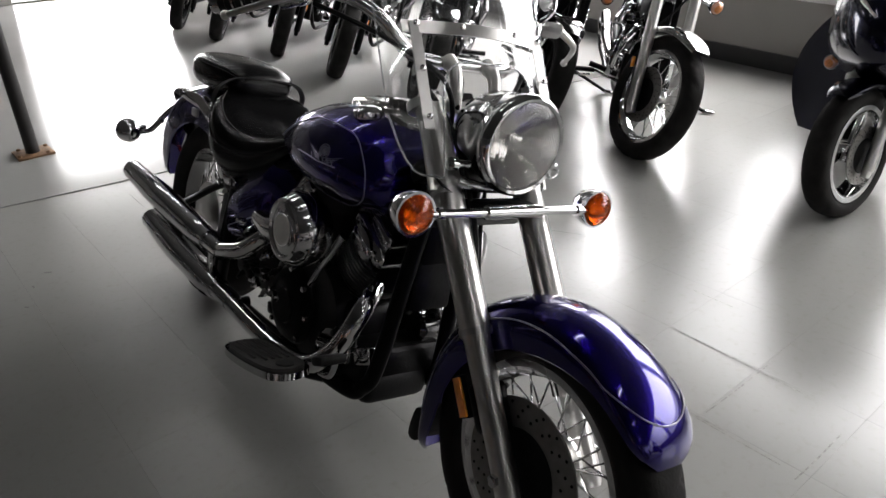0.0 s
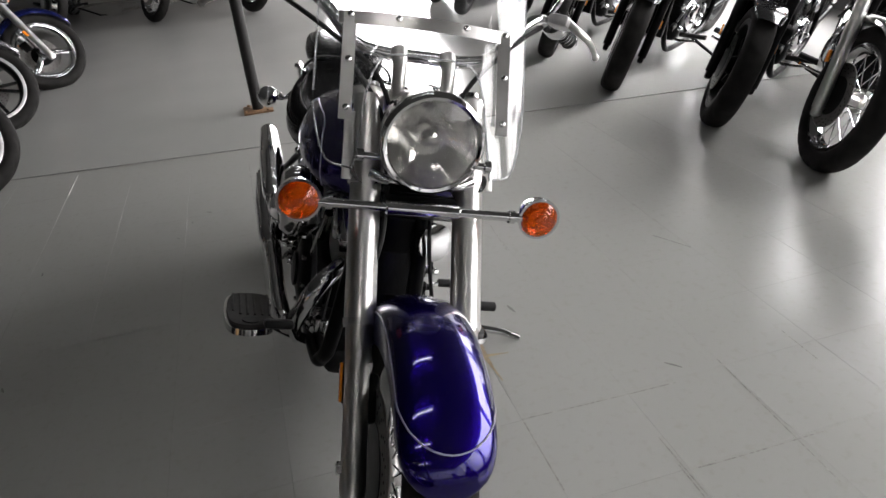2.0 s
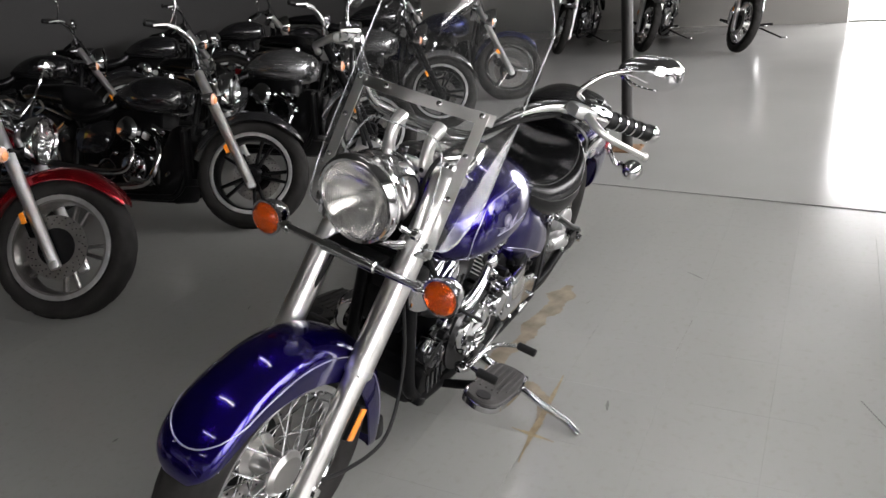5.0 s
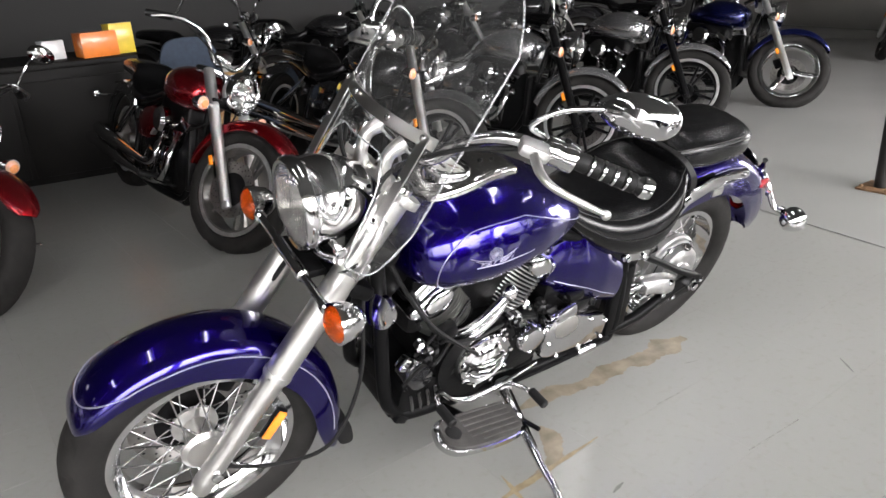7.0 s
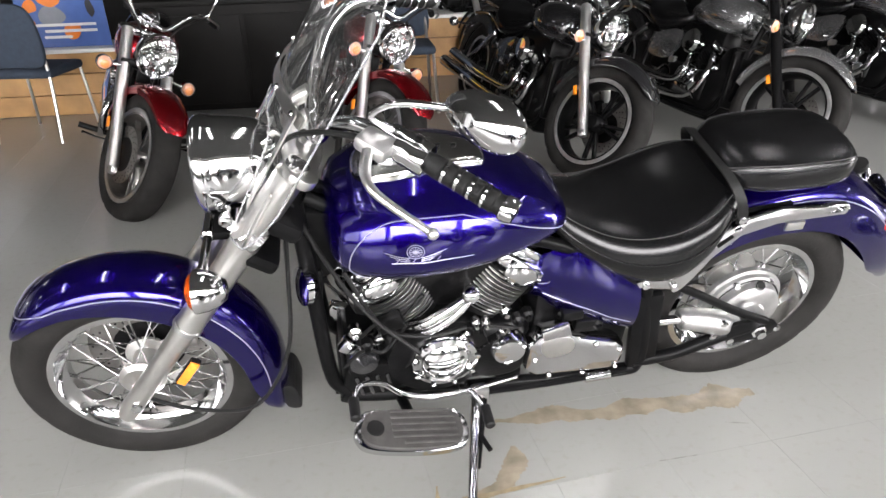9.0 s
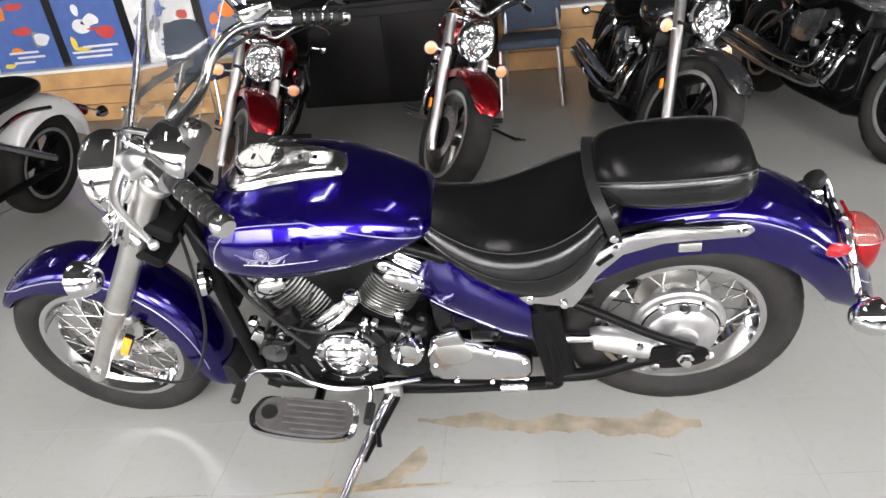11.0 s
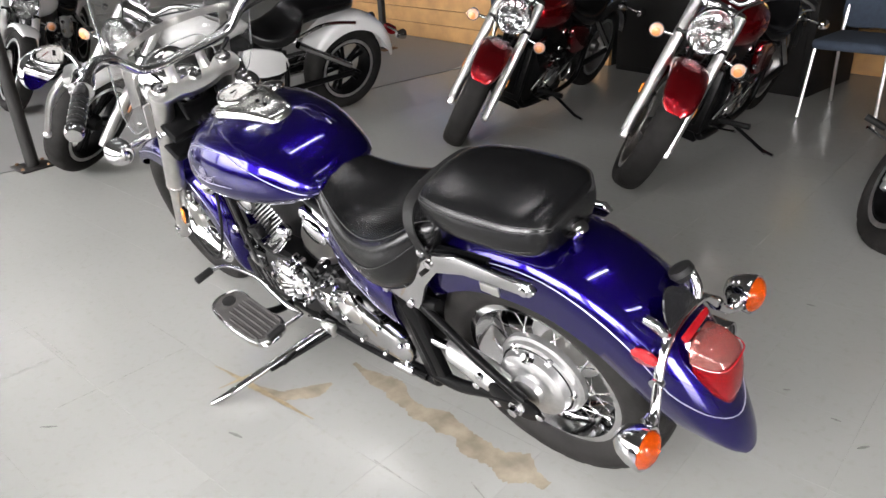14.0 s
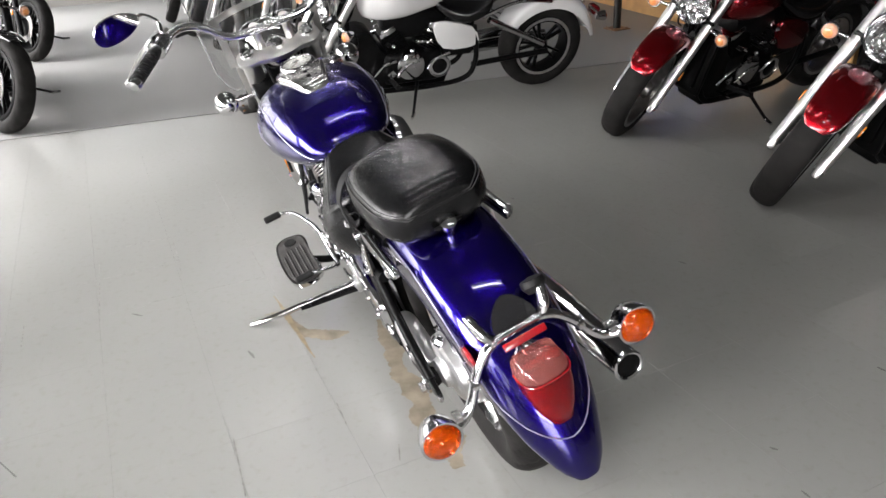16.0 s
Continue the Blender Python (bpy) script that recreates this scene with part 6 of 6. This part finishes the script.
    part("air_cleaner", lathe([(0, 0.07), (0.04, 0.075), (0.06, 0.06), (0.065, 0.004)], pose(-0.78, -0.11, 0.55, 0, 0, -90), 24), M_CHROME, bike)
    for k in range(2):
        part("exhaust_pipe", tube([(-0.60 - 0.2 * k, -0.10, 0.50), (-0.52 - 0.2 * k, -0.17, 0.40), (-0.62 - 0.15 * k, -0.185, 0.24 + 0.07 * k), (-1.0, -0.19, 0.22 + 0.08 * k), (-1.35, -0.20, 0.24 + 0.08 * k), (-1.9 + 0.15 * k, -0.205, 0.27 + 0.08 * k)], [0.02, 0.02, 0.021, 0.025, 0.042, 0.040], 14, 5), M_CHROME, bike, "chrome exhaust")
    part("airbox", box((0.44, 0.15, 0.18), pose(-0.80, 0, 0.58 + tall * 0.3), 0.03), M_ENGINE, bike, "black air box")
    part("inner_box", box((0.24, 0.17, 0.26), pose(-1.10, 0, 0.46), 0.03), M_ENGINE, bike)
    part("radiator", box((0.04, 0.20, 0.30), pose(-0.36, 0, 0.42, 0, -6, 0), 0.012), M_BLACK, bike)
    foot = m @ Vector((-0.68, 0.46, 0))
    foot.z = 0.010
    foot = m.inverted() @ foot
    stand = part("side_stand", tube([(-0.80, 0.13, 0.20), (-0.785, 0.17, 0.19), foot.lerp(Vector((-0.785, 0.17, 0.19)), 0.4), foot], [0.015, 0.012, 0.010, 0.010], 8), M_BLACK, bike, "black side stand")
    part("stand_foot", tube([foot + Vector((-0.02, -0.035, 0.002)), foot + Vector((0.0, 0.0, 0.004)), foot + Vector((0.022, 0.045, 0.012))], [0.010, 0.012, 0.009], 8), M_CHROME, stand, "worn bright stand foot")
    if not sport:
        low = [(-0.37, 0.56), (-0.40, 0.34), (-0.455, 0.155), (-0.52, 0.128), (-0.94, 0.135), (-1.02, 0.18), (-1.02, 0.34), (-0.62, 0.40), (-0.50, 0.56)]
        part("lower_case", plate(rounded(low, 3), -0.100, 0.100, 0.018), M_ENGINE, bike, "black lower engine case")
        part("radiator_guard", box((0.035, 0.27, 0.34), pose(-0.375, 0, 0.40, 0, -7, 0), 0.014), M_ENGINE, bike, "black radiator surround")
        for k in range(9):
            part("radiator_slat", box((0.006, 0.20, 0.006), pose(-0.352 - 0.0032 * k, 0, 0.53 - 0.030 * k, 0, -7, 0), 0.0015, seg=1), M_BLACK, bike)
    if screen:
        cols = [[Vector((bx.x + 0.10 - 0.5 * (z - bx.z) - 1.2 * y * y, y, z)) for z in [bx.z - 0.10 + (0.50 - 4.0 * y * y) * j / 8 for j in range(9)]] for y in [-0.23 + 0.46 * i / 16 for i in range(17)]]
        sc = part("windshield", thicken(sheet(bmesh.new(), cols), 0.004), M_SHIELD, bike, "clear windscreen")
        sc.visible_shadow = False
    if fairing:
        # nose, then a wide leg shield behind the wheel, with trim and a clear lamp
        loops = []
        for x, ww, zc, hh in ((0.22, 0.03, 0.86, 0.05), (0.16, 0.14, 0.88, 0.13), (0.04, 0.22, 0.90, 0.20), (-0.14, 0.28, 0.90, 0.27), (-0.30, 0.28, 0.88, 0.29), (-0.42, 0.20, 0.86, 0.26)):
            loops.append([Vector((x, ww * math.copysign(abs(math.cos(a)) ** 0.75, math.cos(a)), zc + hh * math.copysign(abs(math.sin(a)) ** 0.85, math.sin(a)))) for a in [2 * math.pi * k / 24 for k in range(24)]])
        cols = [spline([l[k] for l in loops], 4) for k in range(24)]
        part("fairing", rings(bmesh.new(), [[c[i] for c in cols] for i in range(len(cols[0]))]), fairing, bike, "dark glossy front fairing", 60)
        rows = []
        for i in range(13):
            z = 0.26 + 0.66 * i / 12
            half_w = 0.20 + 0.16 * math.sin(math.pi * min(1.0, (z - 0.20) / 0.75)) ** 0.8
            rows.append([Vector((-0.40 + 0.16 * (z - 0.26) - 0.9 * (half_w * u) ** 2, half_w * u, z)) for u in [-1 + j / 8 for j in range(17)]])
        part("leg_shield", thicken(sheet(bmesh.new(), rows), 0.03), fairing, bike, "wide dark leg shield", 60)
        for s in (-1, 1):
            part("fairing_trim", tube([(0.15, s * 0.12, 0.96), (0.04, s * 0.20, 1.01), (-0.13, s * 0.262, 1.06), (-0.29, s * 0.268, 1.06)], 0.010, 8), M_SATIN, bike)
            part("fairing_lamp", lathe([(-0.03, 0.02), (0.0, 0.05), (0.008, 0.044), (0.012, 0.004)], pose(0.155, s * 0.085, 0.90, 0, 0, s * 35) @ Matrix.Diagonal((1, 1.3, 0.7, 1)), 20), M_CHROME, bike, "bright headlamp")
            part("floor_board", box((0.50, 0.12, 0.04), pose(-0.72, s * 0.20, 0.30), 0.015), fairing, bike)
            part("side_panel", plate(rounded([(-0.95, 0.34), (-1.02, 0.62), (-1.55, 0.70), (-1.90, 0.62), (-1.70, 0.42), (-1.25, 0.32)], 4), *sorted((s * 0.14, s * 0.19)), 0.02), fairing, bike, "dark glossy side panel")
    return bike


def stand_at(x, y, heading, lean=9, drop=0.0):
    """The pose of a parked machine from its front axle's place and heading; a turned fork drops the nose a little."""
    return pose(x, y, 0, 0, 0, heading) @ pose(0, 0, 0, -lean, 0, 0) @ pose(0, 0, -drop, 0, math.degrees(drop / 1.65), 0)


ROW = "motorcycles parked in a row"
red = parked_bike(stand_at(1.463, -1.570, 104, 16, 0.028), "red cruiser motorcycle with chrome fork, parked in the row", M_RED, ROW, fat=0.01, steer_deg=25, spoke=M_DISC, rear=M_BLACKPAINT)
copy_thing(red, stand_at(0.298, -1.675, 100, 15.5, 0.028))
black = parked_bike(stand_at(-0.855, -1.750, 103, 17, 0.028), "black cruiser motorcycle with a bright wheel rim", M_BLACKPAINT, ROW, fat=0.01, steer_deg=24, disc_side=1)
silver = parked_bike(stand_at(-1.928, -1.779, 104, 17, 0.028), "silver cruiser motorcycle with black wheel spokes", M_SILVER, ROW, fork=M_BLACK, steer_deg=24, disc_side=1, rear=M_BLACKPAINT)
copy_thing(silver, stand_at(-3.216, -2.115, 104, 17, 0.028))
parked_bike(stand_at(-4.40, -2.139, 104, 17, 0.028), "blue cruiser motorcycle with a chrome three-spoke wheel", M_BLUE, ROW, "three", M_CHROME, M_CHROME, steer_deg=24, disc_side=1)
white = parked_bike(stand_at(2.69, 0.22, 92, 15), "white and black cruiser motorcycle with dark spoked wheels", M_WHITEPAINT, ROW, fender=M_WHITEPAINT, screen=False, steer_deg=34, wb=1.76, small_guard=True)
dark = parked_bike(stand_at(-0.91, 2.31, 318, 12, 0.02), "dark standard motorcycle with a wire-spoked front wheel by the window", M_BLACKPAINT, ROW, "spoked", fork=M_SATIN, tall=0.10, sport=True, steer_deg=28, fender=M_CHROME, small_guard=True)
sportb = parked_bike(stand_at(-1.62, 2.17, 316, 15, 0.02), "black sport motorcycle parked beside the window", M_BLACKPAINT, ROW, fork=M_BLACK, tall=0.10, sport=True, rim=M_BLACK, steer_deg=20, small_guard=True)
for x, y, h in ((-2.46, 1.92, 316), (-3.48, 1.79, 316), (-4.50, 1.72, 316), (-5.55, 1.50, 316), (-6.45, 1.35, 316)):
    copy_thing(sportb, stand_at(x, y, h, 15, 0.02))
scoot = parked_bike(stand_at(0.11, 2.42, 300, 8) @ Matrix.Scale(0.84, 4), "night-blue scooter with a wide leg shield and a cast front wheel", M_NIGHT, ROW, "three", M_ALU, M_CHROME, fork=M_SATIN, sport=True, steer_deg=-30, small_guard=True, fender=M_NIGHT, fairing=M_NIGHT, disc_side=1)
for x, y, h in ((5.4, 0.6, 150), (6.4, 0.85, 150), (7.6, 1.1, 150), (4.6, 0.2, 150)):
    copy_thing(white, stand_at(x, y, h))
for x, y, h in ((3.2, 2.1, 200), (5.9, 2.4, 200)):
    copy_thing(sportb, stand_at(x, y, h))
for x, y, h in ((-7.2, -0.75, 10), (-7.3, -1.9, 10), (-7.2, -3.0, 10)):
    copy_thing(dark, stand_at(x, y, h, 8))



def flat_mark(name, pts, material, z=0.0012, label="", category="mark"):
    """A thin irregular film on the floor."""
    rnd = random.Random(len(pts) * 7 + len(name))
    bm = bmesh.new()
    left, right = [], []
    line = spline([(x, y, 0) for x, y, w in pts], 16)
    ws = [w for *_, w in pts]
    n = len(line)
    for i, p in enumerate(line):
        d = (line[min(i + 1, n - 1)] - line[max(i - 1, 0)]).normalized()
        side = Vector((-d.y, d.x, 0))
        w = float(np.interp(i / (n - 1) * (len(ws) - 1), range(len(ws)), ws))
        a = w * (0.5 + 0.5 * noise.noise(Vector((p.x * 14, p.y * 14, 1.7))) + 0.07 * rnd.uniform(-1, 1))
        b = w * (0.5 + 0.5 * noise.noise(Vector((p.x * 14, p.y * 14, 9.1))) + 0.07 * rnd.uniform(-1, 1))
        left.append(p + side * max(a, 0.002) + Vector((0, 0, z)))
        right.append(p - side * max(b, 0.002) + Vector((0, 0, z)))
    sheet(bm, [left, right])
    ob = link(name, bm, material, smooth=0)
    return tagged(ob, label, category, "", "structure")


flat_mark("oil_stain", [(-0.06, 0.285, 0.012), (-0.16, 0.285, 0.045), (-0.26, 0.280, 0.06), (-0.38, 0.284, 0.055), (-0.52, 0.276, 0.062), (-0.64, 0.268, 0.07), (-0.76, 0.254, 0.085), (-0.84, 0.244, 0.04)], M_STAIN, 0.0012, "long brown oil stain on the floor", "stain")
flat_mark("oil_stain", [(0.07, 0.575, 0.01), (0.0, 0.560, 0.035), (-0.06, 0.525, 0.055), (-0.10, 0.455, 0.05), (-0.10, 0.395, 0.02)], M_STAIN, 0.0010, "faint brown oil stain on the floor", "stain")
flat_mark("rust_mark", [(0.245, 0.615, 0.003), (0.14, 0.592, 0.010), (0.06, 0.578, 0.024), (-0.04, 0.560, 0.016), (-0.21, 0.528, 0.003)], M_RUST, 0.0014, "rusty brown mark under the side stand", "stain")
flat_mark("rust_mark", [(0.115, 0.520, 0.003), (0.118, 0.570, 0.012), (0.119, 0.620, 0.008), (0.120, 0.660, 0.003)], M_RUST, 0.0016, "rusty brown mark under the side stand", "stain")
for x, y, a, l in ((-0.116, 0.722, 20, 0.05), (-1.303, -0.436, 60, 0.035), (-1.209, -0.497, 10, 0.025), (-1.056, -0.532, 40, 0.02), (-0.89, -1.046, 15, 0.03), (-0.40, 1.40, 35, 0.16), (-1.13, 0.67, 60, 0.09), (0.30, 1.10, 50, 0.05), (0.75, -0.55, 0, 0.02), (-0.1, -0.9, 30, 0.03)):
    d = Vector((math.cos(radians(a)), math.sin(radians(a)), 0)) * l / 2
    flat_mark("scuff_mark", [(x - d.x, y - d.y, 0.003), (x, y, 0.008 if l < 0.1 else 0.003), (x + d.x, y + d.y, 0.002)], M_SCUFF, 0.0011, "small dark scuff on the painted floor", "scuff")


# dirt pressed into some of the tile joints
for x0, y0, x1, y1 in ((0.417, 0.631, 0.679, 0.668), (0.417, 0.631, 0.374, 1.075), (0.304, 1.228, 0.80, 1.280), (0.564, 0.946, 0.767, 0.978), (0.664, 0.955, 0.917, 0.990), (0.683, 0.995, 0.639, 1.337), (0.223, 1.47, 0.375, 1.489), (0.966, 0.975, 0.934, 1.214), (-0.516, 0.798, -0.748, 0.779), (-0.464, 0.501, -0.57, 0.491), (-0.70, 0.372, -0.76, 0.385)):
    flat_mark("joint_dirt", [(x0, y0, 0.0010), (x0 * 0.6 + x1 * 0.4 + 0.002, y0 * 0.6 + y1 * 0.4, 0.0022), (x1, y1, 0.0008)], M_DIRT, 0.0009, "dark dirt line in a floor joint", "scuff")


# ---- wood-clad ledge, posters, chairs and cabinet behind the row ----
def ledge(x0, x1, y, h):
    t = thing("display_ledge", pose(0, 0, 0), "low pine-board ledge with a white top", "ledge")
    n = 3
    for k in range(n):
        z0, z1 = k * h / n, (k + 1) * h / n
        part("plank", box((x1 - x0, 0.04, z1 - z0 - 0.006), pose((x0 + x1) / 2, y - 0.02, (z0 + z1) / 2), 0.004), M_WOOD, t, "", 0)
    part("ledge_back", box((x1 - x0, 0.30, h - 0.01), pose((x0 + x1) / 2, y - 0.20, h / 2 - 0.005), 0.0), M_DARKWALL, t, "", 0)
    part("ledge_top", box((x1 - x0 + 0.04, 0.42, 0.03), pose((x0 + x1) / 2, y - 0.16, h + 0.016), 0.006), M_WHITE, t, "white painted top board")
    return t


ledge(2.05, 6.6, -3.76, 0.46)
ledge(-1.1, 0.75, -4.6, 0.50)


def flat_colour(name, c):
    return node_mat(name, c, 0.35, 0.0, 0.1, 12, coat=0.5)


POSTER = [flat_colour("poster_blue", (0.06, 0.12, 0.35)), flat_colour("poster_white", (0.7, 0.7, 0.7)), flat_colour("poster_red", (0.5, 0.05, 0.04)), flat_colour("poster_grey", (0.2, 0.22, 0.25)), flat_colour("poster_yellow", (0.75, 0.55, 0.05)), flat_colour("poster_orange", (0.75, 0.2, 0.02)), flat_colour("poster_black", (0.03, 0.03, 0.035))]


def poster(x, y, z, w, h, seed, base):
    t = thing("poster", pose(x, y, z, -4, 0, 0), "colourful printed poster standing on the ledge", "poster", "posters")
    part("sheet", box((w, 0.006, h), pose(0, 0, h / 2), 0.0), POSTER[base], t, "", 0)
    rnd = random.Random(seed)
    for k in range(9):
        ww, hh = rnd.uniform(0.08, 0.4) * w, rnd.uniform(0.05, 0.3) * h
        cx, cz = rnd.uniform(-0.5, 0.5) * (w - ww), rnd.uniform(ww * 0 + hh / 2, h - hh / 2)
        out = rounded([(cx + ww / 2 * math.cos(a) * rnd.uniform(0.6, 1), cz + hh / 2 * math.sin(a) * rnd.uniform(0.6, 1)) for a in [2 * math.pi * j / 7 for j in range(7)]], 3)
        part("printed_shape", plate(out, 0.0035 + 0.0006 * k, 0.0040 + 0.0006 * k, 0), POSTER[rnd.randrange(7)], t, "", 0)
    for k in range(3):
        part("printed_bar", box((rnd.uniform(0.3, 0.7) * w, 0.001, 0.02), pose(rnd.uniform(-0.1, 0.1) * w, 0.011, h * (0.12 + 0.07 * k)), 0), POSTER[1], t, "", 0)
    return t


for k, (x, w, base) in enumerate(((2.45, 0.62, 0), (3.15, 0.60, 1), (3.85, 0.62, 0), (4.6, 0.7, 0), (5.4, 0.7, 6))):
    poster(x, -3.84, 0.492, w, 0.62, 11 + k, base)


def chair(m, label="blue-grey padded stacking chair with thin metal legs"):
    c = thing("chair", m, label, "chair", "stacking chairs")
    part("seat", box((0.44, 0.43, 0.06), pose(0, 0, 0.44), 0.025, seg=3), M_FABRIC, c)
    back = rounded([(-0.20, 0.50), (-0.21, 0.70), (-0.15, 0.85), (0.0, 0.88), (0.15, 0.85), (0.21, 0.70), (0.20, 0.50), (0.0, 0.49)], 4)
    part("backrest", plate(back, -0.24, -0.205, 0.010), M_FABRIC, c)
    for s in (-1, 1):
        part("leg", tube([(s * 0.20, 0.19, 0.42), (s * 0.22, 0.24, 0.0)], 0.011, 8), M_SATIN, c)
        part("leg", tube([(s * 0.19, -0.215, 0.62), (s * 0.20, -0.20, 0.42), (s * 0.22, -0.27, 0.0)], 0.011, 8), M_SATIN, c)
    return c


ch = chair(pose(2.47, -3.25, 0, 0, 0, 172))
copy_thing(ch, pose(-0.005, -3.49, 0, 0, 0, 2))


def cabinet(x, y, w, d, h):
    c = thing("display_counter", pose(x, y, 0), "dark display counter behind the parked row", "counter")
    part("body", box((w, d, h - 0.04), pose(0, 0, (h - 0.04) / 2), 0.008), M_COUNTER, c)
    part("top", box((w + 0.05, d + 0.05, 0.04), pose(0, 0, h - 0.02), 0.008), M_COUNTER, c)
    for s in (-1, 1):
        part("panel", box((w * 0.46, 0.012, h - 0.16), pose(s * w * 0.24, d / 2 + 0.006, (h - 0.06) / 2), 0.004), M_COUNTER, c)
    return c


cabinet(1.15, -4.05, 1.56, 0.7, 0.80)


def carton(x, y, z, w, d, h, mat, label):
    c = thing("box", pose(x, y, z, 0, 0, 14), label, "box")
    part("carton", box((w, d, h), pose(0, 0, h / 2), 0.003), mat, c)
    part("flap", box((w * 0.98, d * 0.48, 0.004), pose(0, d * 0.25, h + 0.002), 0.0), mat, c)
    return c


carton(0.58, -3.85, 0.80, 0.24, 0.18, 0.16, POSTER[5], "small orange carton on the counter")
carton(0.42, -3.92, 0.80, 0.16, 0.14, 0.20, POSTER[4], "small yellow carton on the counter")
carton(0.86, -3.95, 0.80, 0.14, 0.14, 0.12, POSTER[1], "small white carton on the counter")

# second row in the shade
for x, y, h in ((-0.75, -4.35, 120), (-1.9, -4.5, 122), (-3.1, -4.6, 125), (-4.4, -4.8, 125), (-5.8, -4.0, 125)):
    copy_thing(black, stand_at(x, y, h))


# ---- floor tiles, one by one round the machine ----
TILE, GAP = 0.3048, 0.0003
tile_mesh = None
near, rest = [], []
turn8 = pose(0.42, 0.63, 0, 0, 0, 8)
for i in range(-30, 30):
    for j in range(-40, 40):
        m = turn8 @ pose((i + 0.5) * TILE, (j + 0.5) * TILE, 0)
        c = m.translation
        if -1.93 < c.x < 2.80 and SIDE_Y + 0.22 < c.y < WIN_Y - 0.22:
            (near if (c.x - 0.3) ** 2 + (c.y - 0.7) ** 2 < 2.95 ** 2 else rest).append(m)
near.sort(key=lambda m: (m.translation.x - 0.3) ** 2 + (m.translation.y - 0.7) ** 2)
near, rest = near[:300], rest + near[300:]


def tile_shape(bm, m):
    b = bmesh.new()
    h = (TILE - GAP) / 2
    v = [b.verts.new((sx * (h - e), sy * (h - e), z)) for e, z in ((0, -0.004), (0, -0.0002), (0.0002, 0)) for sx, sy in ((-1, -1), (1, -1), (1, 1), (-1, 1))]
    for k in range(2):
        for n in range(4):
            b.faces.new((v[4 * k + n], v[4 * k + (n + 1) % 4], v[4 * k + 4 + (n + 1) % 4], v[4 * k + 4 + n]))
    b.faces.new(v[8:12])
    bmesh.ops.transform(b, matrix=m, verts=b.verts)
    return merge(bm, b)


first = None
for m in near:
    if first is None:
        first = part("tile", tile_shape(bmesh.new(), Matrix()), M_FLOOR, main_floor, "", 0)
        first.matrix_basis = m
    else:
        again(first, m, main_floor)
verts, faces = [], []
h = (TILE - GAP) / 2
for m in rest:
    b0 = len(verts)
    for z, e in ((-0.004, 0), (0, 0.0002)):
        verts += [tuple(m @ Vector((sx * (h - e), sy * (h - e), z))) for sx, sy in ((-1, -1), (1, -1), (1, 1), (-1, 1))]
    faces += [(b0 + 4, b0 + 5, b0 + 6, b0 + 7)] + [(b0 + n, b0 + (n + 1) % 4, b0 + 4 + (n + 1) % 4, b0 + 4 + n) for n in range(4)]
me = bpy.data.meshes.new("tiles_beyond")
me.from_pydata(verts, [], faces)
me.materials.append(M_FLOOR)
beyond = new("tiles_beyond", me)
beyond.parent = main_floor
tagged(beyond, "grey painted floor tiles farther off", "", "", "stuff")
